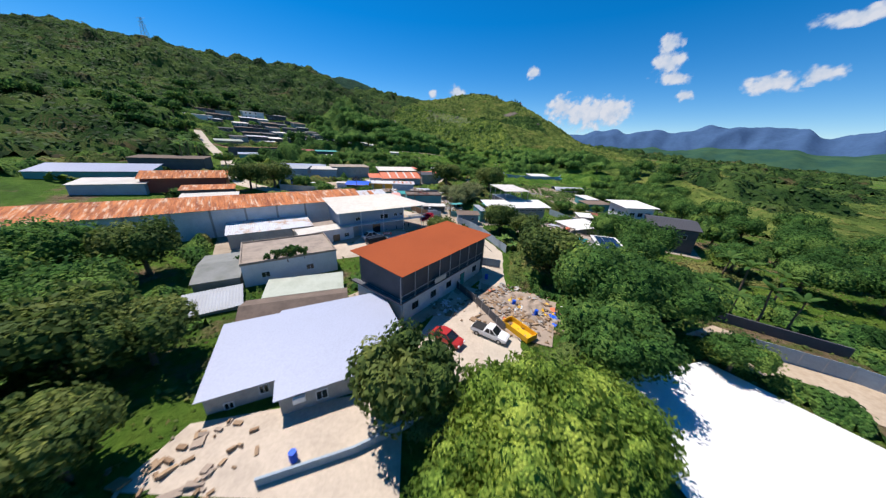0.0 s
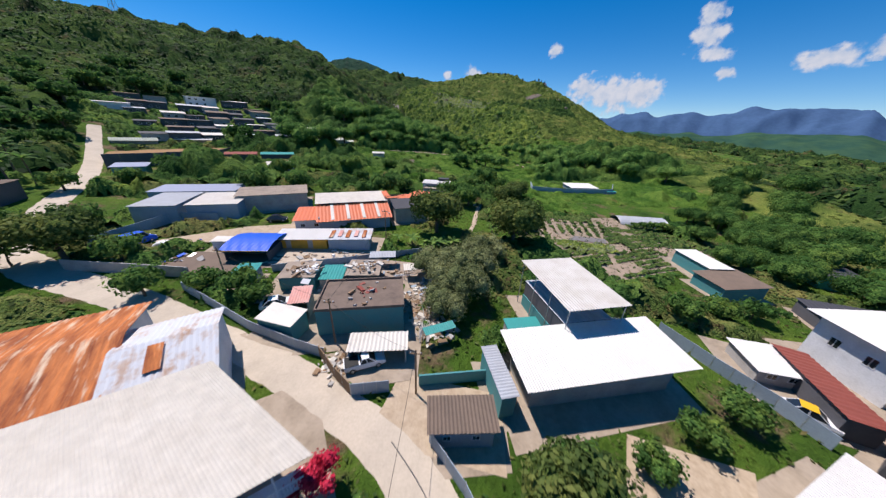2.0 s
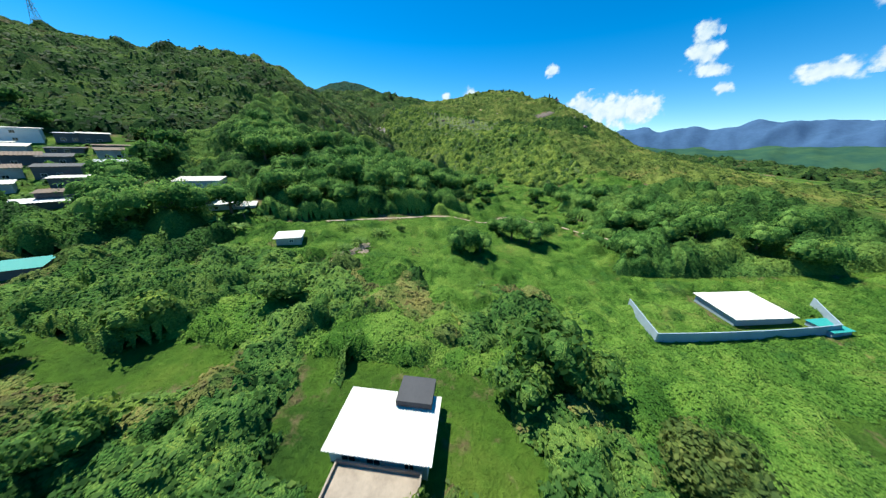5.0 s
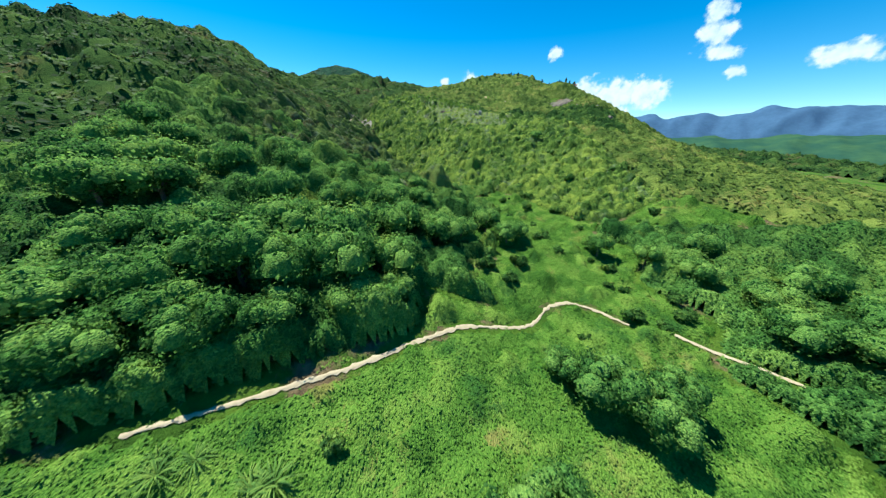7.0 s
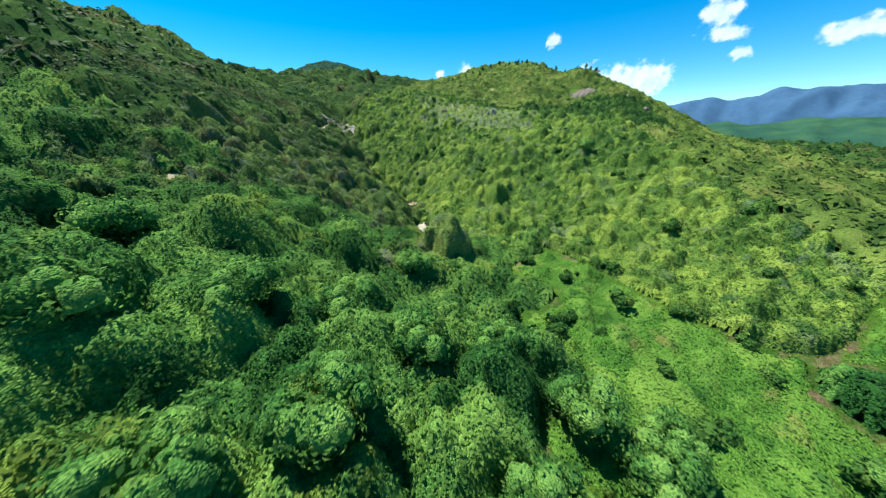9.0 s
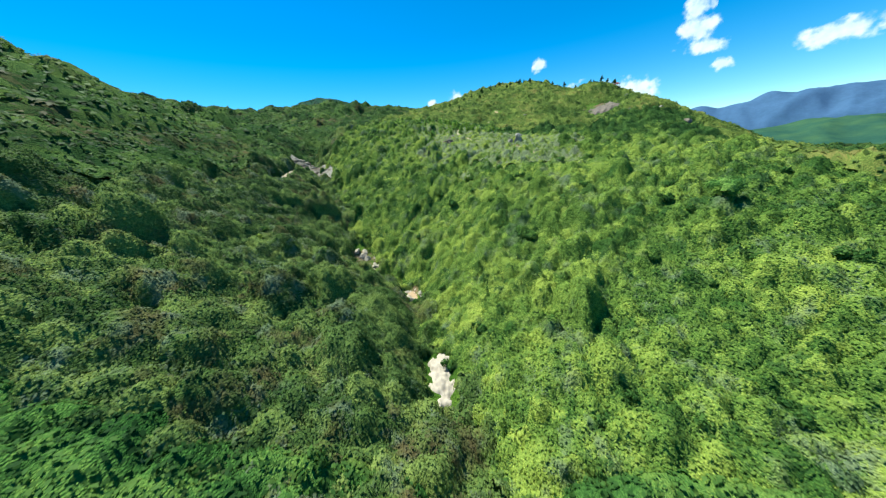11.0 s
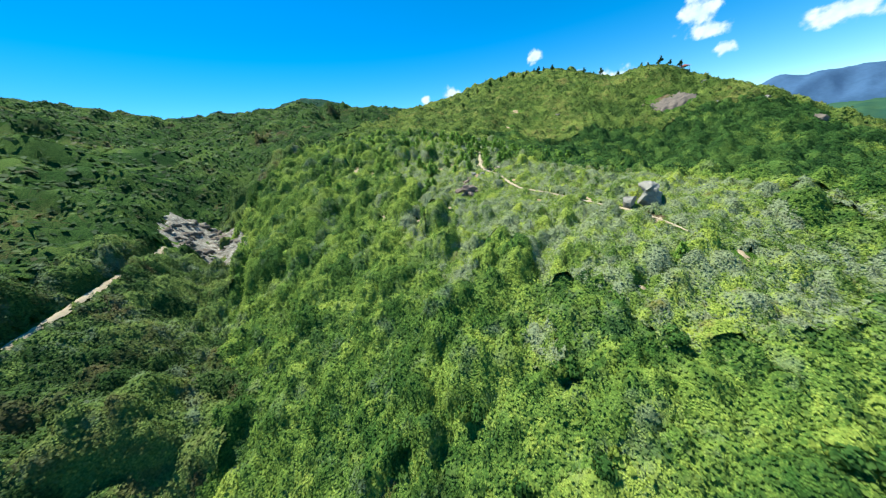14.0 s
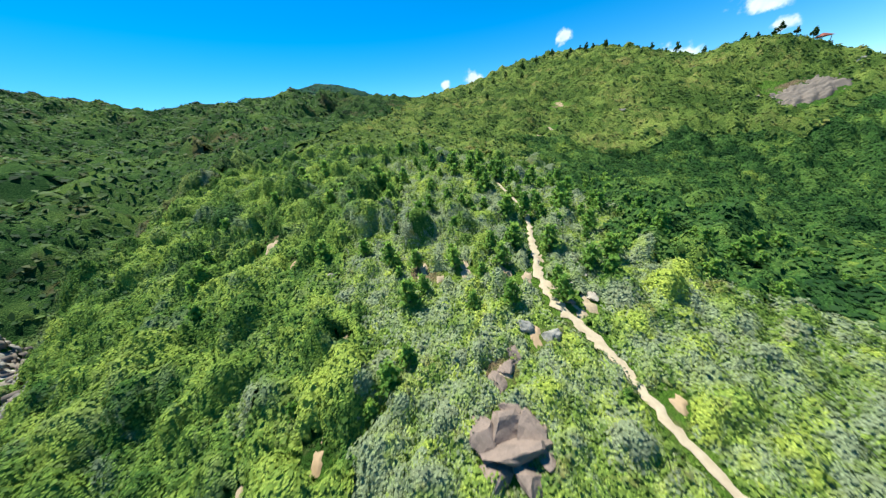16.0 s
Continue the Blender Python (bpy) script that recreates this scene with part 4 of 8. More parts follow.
def strip(name, line, material, label, category, lift=0.10, wander=0.0, step=1.0):
    """A road or path along (x, y, half width) points, lying on the land."""
    rng = np.random.default_rng(len(line))
    P = []
    for (ax, ay, aw), (bx, by, bw) in zip(line, line[1:]):
        k = max(1, int(math.hypot(bx - ax, by - ay) / step))
        P += [(ax + (bx - ax) * f, ay + (by - ay) * f, aw + (bw - aw) * f) for f in np.arange(k) / k]
    P = np.array(P + [line[-1]], float)
    for _ in range(3):
        P[1:-1] = (P[:-2] + 2 * P[1:-1] + P[2:]) / 4
    t = np.gradient(P[:, :2], axis=0)
    t /= np.linalg.norm(t, axis=1)[:, None] + 1e-9
    nrm = np.stack([-t[:, 1], t[:, 0]], 1)
    rows = []
    for f in (-1, -0.5, 0, 0.5, 1):
        w = P[:, 2] * f * (1 + (rng.uniform(-wander, wander, len(P)) if abs(f) == 1 else 0))
        q = P[:, :2] + nrm * w[:, None]
        z = height(q[:, 0], q[:, 1]) + lift - (0.08 if abs(f) == 1 else 0)
        rows.append(np.concatenate([q, z[:, None]], 1))
    ob = from_arrays(name, np.concatenate(rows), net_faces(len(P), 5), material, True)
    return tagged(ob, label, category, kind="structure")


ROAD = [(7, 14, 3.0), (9, 35, 2.6), (10.8, 48, 2.3), (11.0, 57, 4.0), (10.4, 61, 2.9), (8.8, 66, 2.9), (6.4, 70.8, 2.8), (3.0, 75, 2.5), (-0.8, 77.4, 2.2), (-5, 79.2, 2.3), (-9.5, 81.5, 2.3), (-15, 83.5, 2.3), (-22, 85.6, 2.3), (-30, 88.3, 2.3), (-40, 91.3, 2.4), (-50, 93.4, 2.5), (-58, 94.6, 2.6), (-72, 99, 2.6), (-84, 110, 2.6), (-96, 124, 2.6), (-108, 139, 2.4), (-124, 154, 2.3), (-140, 168, 2.2), (-155, 182, 2.0)]
strip("road_joint", [(12.4, 57, 0.05), (10.6, 63, 0.05), (8.4, 68, 0.05), (5.2, 73, 0.05), (1.6, 76.4, 0.05)], "wall_dark", "dark joint along the concrete lane", "road", 0.19)
strip("road", ROAD, "concrete", "pale concrete village lane with dusty edges", "road", 0.09, 0.06)
strip("trail", [(x, y, 0.85 * w + 0.08) for x, y, w in TRAIL], "sand", "pale sandy footpath along the ridge", "path", 0.15, 0.7, 0.45)
strip("trail_west", [(x, y, w + 0.25) for x, y, w in LEFT_TRAIL], "sand", "pale footpath beside the rock slab", "path", 0.25, 0.4, 0.7)
strip("meadow_path", LOW_PATH, "sand", "narrow pale path across the green slope", "path", 0.22, 0.6, 0.6)
strip("meadow_path_east", EAST_PATH, "sand", "narrow pale path at the edge of the wood", "path", 0.3, 0.35, 0.7)
strip("garden_path", [(11.0, 128, 0.5), (12.4, 134, 0.6), (13.4, 141, 0.6), (14.2, 147, 0.55), (16, 156, 0.5)], "sand", "light stony garden path among trees", "path", 0.15, 0.3, 0.7)
drape("yard", [(-21, 48), (-5.8, 55.3), (-1.4, 66), (-18, 66)], "yard", "sunlit bare concrete yard in front of the sheds", "yard", 0.05)
drape("yard_south", [(-4.5, 22), (6, 20), (10, 40), (3.5, 42)], "yard", "cracked concrete forecourt with stains", "yard", 0.05)
drape("rubble_ground", [(6, 30), (15, 27), (20, 38), (8, 43)], "rubble", "heap of rubble and broken bricks on bare ground", "rubble", 0.12)
drape("house_front", [(-21, 10.5), (-2, 10.5), (-3, 20), (-20, 15.2)], "yard", "dusty concrete apron in front of the white house", "yard", 0.05)
drape("white_slab", [(18, 21.5), (34, 26), (44, 12), (20, 2)], "white_slab", "broad white concrete slab", "slab", 0.15)
drape("sand_ground", [(34, 30.5), (43, 34), (56, 22), (46, 17)], "sand", "bare sandy ground beside the slab", "yard", 0.05)
drape("gravel_patch", [(22, 72.5), (31, 70), (37, 77), (26, 79.5)], "sand", "pale bare ground with piles of soil", "yard", 0.06)
drape("shed_ground", [(-1, 76.5), (12.5, 74.5), (13, 82.5), (1, 84)], "sand", "dusty pale earth round the small shed", "yard", 0.05)
drape("parking_yard", [(-46, 97.5), (-30, 99.5), (-26, 108), (-44, 106)], "brown_roof", "dark oily yard with parked things", "yard", 0.06)
drape("truck_yard", [(-56, 107.5), (-32, 112.5), (-30.5, 124), (-43, 118.5)], "sand", "sandy open yard behind the tarpaulin shed", "yard", 0.08)
drape("yard_blue_house", [(-30, 104), (-12, 106), (-12, 111), (-28, 110)], "yard", "pale concrete working yard", "yard", 0.06)
drape("scrap_yard", [(-14, 101), (6, 103), (8, 110), (-12, 110)], "rubble", "cluttered scrap yard with boards and stones", "yard", 0.08)

# ---- village ----
W2 = [(0, 3, 1.0, 1.2, 1.1), (0, 8, 1.0, 1.2, 1.1)]
big = house("white_house", "low white house with a pale blue-grey roof", (-13.1, 16.3), (-2.3, 21.8), 13.3, -3.3, -0.3, -0.1, over=0.35, wall="wall_grey", roof="pale_roof", pitch=0,
            windows=[(0, 3.3, 1.2, 1.0, 1.1), (0, 8.5, 1.2, 1.0, 1.1)])
wing = house("wing", "lower wing of the white house", (-19.3, 16.0), (-14.0, 18.7), 10.3, -3.3, -0.32, -0.14, over=0.4, wall="wall_grey", roof="pale_roof", pitch=0,
             windows=[(0, 1.6, 0.9, 0.75, 0.8), (0, 4.3, 1.5, 0.8, 1.0)], category="")
wing.parent, wing.matrix_parent_inverse = big, pose(-13.1, 16.3, -3.3, 0, 0, math.degrees(math.atan2(5.5, 10.8))).inverted()
part("air_conditioner", box(bmesh.new(), (1.0, -0.35, 1.9), (2.0, -0.02, 2.5), None, 0.04), "white_paint", big, "white air conditioner box")

# closed dark walls stand for the shade inside the open gallery
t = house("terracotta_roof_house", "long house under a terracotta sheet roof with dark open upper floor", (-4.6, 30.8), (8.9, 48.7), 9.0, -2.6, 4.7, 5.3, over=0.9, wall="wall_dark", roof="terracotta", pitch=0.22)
bm = box(bmesh.new(), (-0.15, -0.25, -1.0), (20.9, -0.02, 3.0))
box(bm, (-0.25, -0.02, -1.0), (-0.02, 9.6, 3.0))
part("lower_wall", bm, "wall_white", t, "stained whitewashed lower wall")
bm = box(bmesh.new(), (-1.0, -0.6, 3.0), (21.0, -0.26, 3.18))
box(bm, (-1.0, -0.26, 3.0), (-0.26, 10.0, 3.18))
part("ledge", bm, "wall_dark", t)
for k in range(9):
    part("gallery_post", box(bmesh.new(), (-0.9 + 2.75 * k, -0.58, 3.18), (-0.8 + 2.75 * k, -0.48, 7.0)), "wall_grey", t)
part("gallery_rail", box(bmesh.new(), (-0.95, -0.58, 4.1), (21.6, -0.5, 4.18)), "wall_grey", t)
part("washing", box(bmesh.new(), (6.2, -0.64, 3.3), (9.0, -0.6, 4.1)), "cream_roof", t, "pale cloth hung over the rail")
for k in range(5):
    window(t, 2.2 + 4.1 * k, -0.25, 0.9, 1.3, 1.1, 0, "wall_dark")
part("door", box(bmesh.new(), (14.0, -0.31, -0.4), (15.1, -0.26, 1.9)), "teal", t)

house("brown_roof_shed", "low shed under a weathered brown roof", (-24.2, 26.6), (-12.4, 31.0), 5.0, -2.4, -1.4, -0.8, ridge=-0.1, over=0.3, wall="wall_grey", roof="old_terrace", pitch=0)
house("green_roof_shed", "shed with a pale mossy sheet roof", (-24.6, 32.6), (-14.9, 36.2), 4.4, -2.4, -0.9, -0.5, over=0.3, wall="wall_white", roof="moss_roof", pitch=0)
house("small_grey_shed", "small grey-roofed shed among trees", (-32.3, 27.6), (-27.0, 31.2), 5.2, -2.4, -1.3, -0.8, over=0.3, wall="wall_grey", roof="grey_roof")
house("net_frame_shed", "low frame covered with grey shade net", (-35.5, 33.6), (-30.6, 36.4), 10.5, -2.2, 0.1, 0.5, ridge=0.9, over=0.2, wall="net", roof="net", pitch=0)
house("flat_roof_house", "house with a flat stained concrete roof", (-30.2, 36.6), (-18.6, 44.4), 11.0, -2.0, 1.9, over=0.1, wall="wall_white", roof="terrace", parapet=0.25,
      windows=[(0, 3, 1.2, 1.2, 1.0), (0, 9.5, 1.2, 1.2, 1.0)])
house("white_annex", "low white row of rooms with barred windows", (-28.8, 51.9), (-20.3, 59.6), 2.7, -1.3, 2.0, 2.3, over=0.3, wall="wall_white", roof="ivory_roof", pitch=0.3,
      windows=[(0, 2.0, 1.0, 1.1, 0.9), (0, 5.0, 1.0, 1.1, 0.9), (0, 9.8, 1.0, 1.1, 1.0)], doors=[(0, 7.4, 1.5, 1.9, "wood")])
house("brown_flat_annex", "low room under a stained brown roof", (-31.3, 54.4), (-23.6, 61.4), 3.0, -1.2, 1.9, 2.2, over=0.2, wall="wall_grey", roof="terrace", pitch=0)
drape("back_yard", [(-31, 45.5), (-14, 51.5), (-17, 57), (-30, 53)], "yard", "stained concrete ground between the sheds", "yard", 0.10)
drape("yard_edge", [(-6.5, 54.4), (0.5, 57), (3.0, 66), (-1.2, 66)], "yard", "dusty concrete at the edge of the yard", "yard", 0.11)
house("patched_roof_shed", "shed under patched grey and brown sheets", (-41.5, 49.0), (-29.0, 57.8), 7.5, -0.9, 2.3, 2.9, over=0.3, wall="wall_grey", roof="patch")
big = house("white_roof_building", "long two-storey building under a white corrugated roof", (-23.0, 58.8), (-4.6, 72.6), 8.8, -0.8, 5.6, 6.7, over=1.7, over_ends=0.9, skew=6.2, porch=6.5, wall="wall_blue", roof="ivory_roof", pitch=0.27,
            windows=[(0, 4.2, 3.6, 1.2, 0.9), (0, 11.0, 3.4, 2.2, 1.2), (0, 14.2, 3.7, 1.0, 0.8), (0, 15.7, 3.7, 0.9, 0.8)], doors=[(0, 8.8, 2.0, 2.2, "glass"), (0, 3.0, 2.4, 2.3, "wall_grey")])
for k in range(4):
    part("post", rod(bmesh.new(), (4.5 + 5.6 * k, -1.5, -0.5), (4.5 + 5.6 * k, -1.5, 6.1), 0.06), "white_paint", big)
bm = box(bmesh.new(), (2.0, -1.4, 2.75), (23.0, 0, 2.9))
part("balcony_floor", bm, "wall_white", big)
bm = bmesh.new()
for k in range(26):
    box(bm, (17.2 + 0.22 * k, -1.35, 2.9), (17.26 + 0.22 * k, -1.3, 3.75))
box(bm, (17.1, -1.37, 3.75), (23.0, -1.28, 3.83))
part("balcony_rail", bm, "white_paint", big)
w = house("rusted_roof_warehouse", "long low warehouse under a streaked rusty corrugated roof", (-74.4, 33.8), (-21.7, 73.6), 15.2, 0.6, 6.0, 6.3, ridge=7.5, over=0.6, wall="wall_white", roof="rust", pitch=0.5, category="warehouse")
for k in range(11):
    part("pilaster", box(bmesh.new(), (3.0 + 6.0 * k, -0.16, -1.5), (3.4 + 6.0 * k, -0.004, 5.2)), "wall_grey", w)
p = house("patched_roof_warehouse", "end bay of the warehouse with white and grey sheets", (-21.4, 73.8), (-15.6, 78.2), 9.8, 0.4, 6.0, 6.2, ridge=7.3, over=0.4, wall="wall_white", roof="patch", pitch=0.5, category="warehouse")
part("rusty_patch", sheet(bmesh.new(), (2.4, 1.2, 6.15), (3.6, 1.2, 6.15), (3.6, 4.2, 6.90), (2.4, 4.2, 6.90), 0.25), "rust", p, "rusty orange sheet let into the roof")

house("small_shed", "small blue-grey shed with a weathered roof", (5.4, 76.3), (11.4, 76.9), 2.7, -0.9, 1.9, 2.3, over=0.4, wall="wall_blue", roof="brown_roof",
      windows=[(0, 1.5, 1.1, 0.8, 0.7), (0, 4.3, 1.1, 0.8, 0.7)])
house("white_canopy_building", "low building under a wide bright white roof", (15.9, 81.3), (34.2, 85.5), 5.3, -0.6, 3.6, 4.3, over=1.4, wall="wall_grey", roof="white_roof", pitch=0.3,
      windows=[(0, 4 + 2.2 * k, 2.6, 2.0, 0.45) for k in range(7)])
house("lean_to", "narrow grey lean-to roof beside the white building", (12.4, 79.7), (14.0, 80.1), 6.3, -0.6, 2.5, 3.0, over=0.2, wall="wall_teal", roof="grey_roof", run=1)
# dark wall colour stands for the shaded open sides under the canopy
g = house("teal_canopy_house", "teal two-storey house under a stained white canopy roof", (21.8, 89.6), (28.8, 91.3), 10.8, 0.0, 4.6, 4.6, over=0.1, wall="wall_dark", roof="grey_roof", pitch=0.8)
part("lower_wall", box(bmesh.new(), (-0.12, -0.12, -0.6), (7.3, -0.004, 2.0)), "wall_teal", g, "teal painted lower wall")
part("lower_wall", box(bmesh.new(), (-0.12, -0.004, -0.6), (-0.004, 10.9, 2.0)), "wall_teal", g, "teal painted lower wall")
bm = sheet(bmesh.new(), (-0.9, -1.3, 7.5), (8.2, -1.3, 7.5), (8.2, 11.9, 8.0), (-0.9, 11.9, 8.0), 0.4)
part("canopy", bm, "mottled_roof", g, "stained white canopy sheets")
for x in (-0.5, 7.8):
    for y in (-0.9, 3.2, 7.4, 11.5):
        part("post", rod(bmesh.new(), (x, y, -0.6), (x, y, 7.5), 0.07), "steel", g)
house("teal_pool_roof", "small teal and white sheet roof", (15.3, 89.1), (19.9, 90.0), 3.3, 0.0, 2.1, 2.4, over=0.2, wall="wall_grey", roof="teal", pitch=0)
house("brown_flat_roof_house", "teal house with a brown flat roof full of clutter", (-11.3, 88.5), (0.1, 90.9), 7.6, 0.4, 4.7, over=0.1, wall="wall_teal", roof="old_terrace", parapet=0.3)
house("white_carport", "carport with a white sheet roof beside the lane", (-19.0, 87.9), (-13.8, 86.8), 2.9, 0.4, 3.5, 3.9, over=0.2, wall="wall_teal", roof="cream_roof", pitch=0)
house("pink_roof_lean_to", "faded pink sheet roof over a parked car", (-16.4, 90.9), (-14.0, 91.6), 3.4, 0.6, 3.9, 4.4, over=0.2, wall="wall_grey", roof="pink_roof", open_front=True)
b = house("tarpaulin_shed", "dark shed under a bright blue tarpaulin", (-36.6, 104.0), (-28.8, 105.0), 8.4, 2.6, 4.6, 5.0, over=0.2, wall="wall_dark", roof="wall_dark", pitch=0, open_front=True)
bm = bmesh.new()
rows = [[bm.verts.new((-0.5 + 0.55 * i + 0.05 * math.sin(3.0 * k), -0.6 + 0.8 * k, 2.0 + 1.45 * math.sin(math.pi * (0.12 + 0.76 * k / 12)) + 0.05 * math.sin(1.9 * i + k))) for k in range(13)] for i in range(17)]
for p, q in zip(rows, rows[1:]):
    for k in range(12):
        bm.faces.new((p[k], q[k], q[k + 1], p[k + 1]))
part("tarpaulin", bm, "blue_tarp", b, "bright blue arched tarpaulin")
part("hem", box(bmesh.new(), (-0.5, -0.66, 2.42), (8.4, -0.6, 2.56)), "yellow", b, "yellow tarpaulin hem")
house("yellow_house", "low yellow house with a white sheet roof", (-30.4, 110.4), (-20.6, 112.0), 4.0, 2.9, 5.3, 5.7, over=0.7, wall="wall_yellow", roof="white_roof", doors=[(0, 2.2, 1.0, 1.9, "wall_grey"), (0, 6.6, 1.0, 1.9, "wall_grey")])
shack = house("patched_shack", "shack with rusty and white roof sheets", (-20.2, 112.0), (-11.8, 113.4), 4.4, 2.8, 5.2, 5.7, over=0.5, wall="wall_blue", roof="patch")
for k in range(5):
    part("rusty_sheet", sheet(bmesh.new(), (0.2 + 1.7 * k, 0.2 + 0.5 * (k % 2), 2.62 + 0.04 * (k % 2)), (1.0 + 1.7 * k, 0.2 + 0.5 * (k % 2), 2.62 + 0.04 * (k % 2)), (1.0 + 1.7 * k, 3.6, 3.0), (0.2 + 1.7 * k, 3.6, 3.0), 0.25), "pink_roof" if k % 2 else "rust", shack, "rusty red roof sheet")
house("mint_roof_shack", "small shack with a pale mint sheet roof", (-29.4, 96.6), (-26.4, 97.2), 3.4, 1.5, 4.2, 4.6, over=0.3, wall="wall_grey", roof="teal")
house("grey_board_shack", "shack of grey boards with a stained flat roof", (-21.8, 97.1), (-16.4, 98.1), 4.8, 1.2, 4.1, 4.5, over=0.2, wall="wall_teal", roof="terrace", pitch=0)
house("brown_board_shack", "shack of brown boards and sheets", (-11.4, 99.6), (-6.2, 100.3), 4.6, 1.0, 4.0, 4.4, over=0.3, wall="wall_dark", roof="terrace", pitch=0)
house("green_sheet_shack", "low frame under bright green plastic sheeting", (-15.8, 98.6), (-12.2, 99.2), 4.2, 1.1, 3.4, 3.8, over=0.2, wall="wall_grey", roof="teal", pitch=0.5)
house("pale_panel_roof", "low open shed with pale roof panels by the gate", (-5.6, 84.6), (1.4, 85.6), 2.6, 0.2, 2.2, 2.5, over=0.2, wall="wall_grey", roof="cream_roof", pitch=0.5, open_front=True)
house("depot_hut", "small hut with a pale flat roof beside the tarpaulin", (-41.8, 107.4), (-38.2, 107.9), 2.0, 2.6, 5.2, 5.4, over=0.2, wall="wall_white", roof="cream_roof", pitch=0)
house("grey_warehouse", "long shed with a pale grey metal roof", (-65.8, 114.4), (-57.6, 117.0), 12.0, 5.2, 9.2, 9.6, over=0.3, wall="wall_blue", roof="grey_roof", category="warehouse")
house("white_warehouse", "shed with a white metal roof and blue-grey walls", (-56.6, 118.3), (-46.9, 121.8), 11.0, 5.0, 9.0, 9.5, over=0.3, wall="wall_blue", roof="cream_roof", category="warehouse")
house("blue_roof_warehouse", "long shed with a light blue-grey roof", (-76.0, 127.5), (-57.0, 134.0), 8.0, 6.4, 9.2, 9.6, over=0.3, wall="wall_blue", roof="pale_roof", category="warehouse")
house("brown_roof_barn", "long barn with a weathered brown roof", (-50.0, 125.6), (-35.6, 133.6), 9.5, 5.4, 9.8, 10.2, over=0.4, wall="wall_grey", roof="terrace", category="warehouse")
# upper walls coloured dark in place of the open floor's shade
o = house("orange_roof_house", "house with a long cream upper roof and orange verandah roof", (-28.4, 125.6), (-13.0, 132.6), 5.6, 3.8, 9.2, 10.2, over=0.7, wall="wall_dark", roof="ivory_roof", pitch=0.3)
bm = sheet(bmesh.new(), (-0.6, -7.4, 2.5), (17.6, -7.4, 2.5), (17.6, -0.25, 4.9), (-0.6, -0.25, 4.9), 0.8)
part("verandah_roof", bm, "orange", o, "orange painted sheet roof")
for k in range(4):
    x = 2.8 + 3.7 * k
    part("roof_light", sheet(bmesh.new(), (x, -6.9, 2.78), (x + 0.75, -6.9, 2.78), (x + 0.75, -0.6, 4.90), (x, -0.6, 4.90), 0), "cream_roof", o, "translucent cream strip")
bm = box(bmesh.new(), (0, -6.4, -2.5), (17, -6.2, 2.6))
box(bm, (0, -6.2, -2.5), (0.2, 0, 3.2))
box(bm, (16.8, -6.2, -2.5), (17.0, 0, 3.2))
part("lower_wall", bm, "wall_blue", o)
bm = sheet(bmesh.new(), (17.0, 0.2, 6.2), (18.6, 0.2, 6.2), (18.6, 6.2, 6.5), (17.0, 6.2, 6.5), 0.8)
part("roof_edge", bm, "orange", o)
house("orange_roof_annex", "small house with an orange roof and pale walls", (-31.0, 118.6), (-24.8, 120.8), 8.4, 3.6, 6.6, 7.4, over=0.5, wall="wall_white", roof="orange", pitch=0.8, windows=[(0, 1.6, 1.2, 1.0, 0.8), (0, 4.6, 1.2, 1.0, 0.8)])
house("dark_roof_shed", "shed with a dark grey slab roof", (-9.3, 129.5), (-1.6, 133.0), 8.6, 3.8, 7.6, 8.2, over=0.2, wall="wall_grey", roof="dark_roof", pitch=0, windows=[(1, 2.2, 1.6, 1.2, 0.8), (1, 5.2, 1.6, 1.2, 0.8)])
house("stepped_orange_roof_shed", "long shed with stepped orange roof sheets", (-3.6, 138.4), (1.2, 153.2), 8.2, 4.4, 6.8, 7.4, over=0.4, wall="wall_teal", roof="orange", pitch=1.1)
house("orange_link_roof", "narrow orange roof linking two sheds", (-17.5, 141.6), (-8.6, 145.8), 2.2, 4.4, 7.2, 7.6, over=0.2, wall="wall_grey", roof="orange", pitch=0.8)
house("lower_house_level", "lower grey-roofed level in front of the white house", (-5.6, 160.8), (2.6, 160.2), 5.0, 4.4, 7.0, over=0.2, wall="wall_white", roof="terrace", parapet=0.4, windows=[(0, 1.6, 1.0, 1.2, 0.9), (0, 4.2, 1.0, 1.2, 0.9), (0, 6.4, 1.0, 1.2, 0.9)])
h = house("small_white_house", "small white two-level house at the edge of the trees", (-6.4, 166.5), (3.6, 165.8), 6.4, 5.4, 8.3, 8.5, over=0.5, wall="wall_white", roof="white_roof", pitch=0.3, windows=[(0, 2.0, 1.1, 1.5, 1.0), (0, 4.6, 1.1, 1.5, 1.0), (0, 8.2, 1.1, 1.0, 1.0)])
part("rear_roof", box(bmesh.new(), (5.5, 5.0, 3.2), (9.6, 8.6, 4.0)), "dark_roof", h)
part("terrace", box(bmesh.new(), (1.0, -4.2, -1.5), (5.8, -0.3, 1.0)), "wall_white", h, "white walled terrace")
house("black_house", "dark grey two-storey house", (57.6, 69.8), (66.6, 64.6), 12.5, -3.2, 3.0, 3.4, ridge=4.2, over=0.6, wall="wall_dark", roof="dark_roof", windows=[(0, 3, 3.4, 1.6, 1.2), (0, 7.6, 3.4, 1.6, 1.2), (3, 4, 3.4, 1.6, 1.2)])
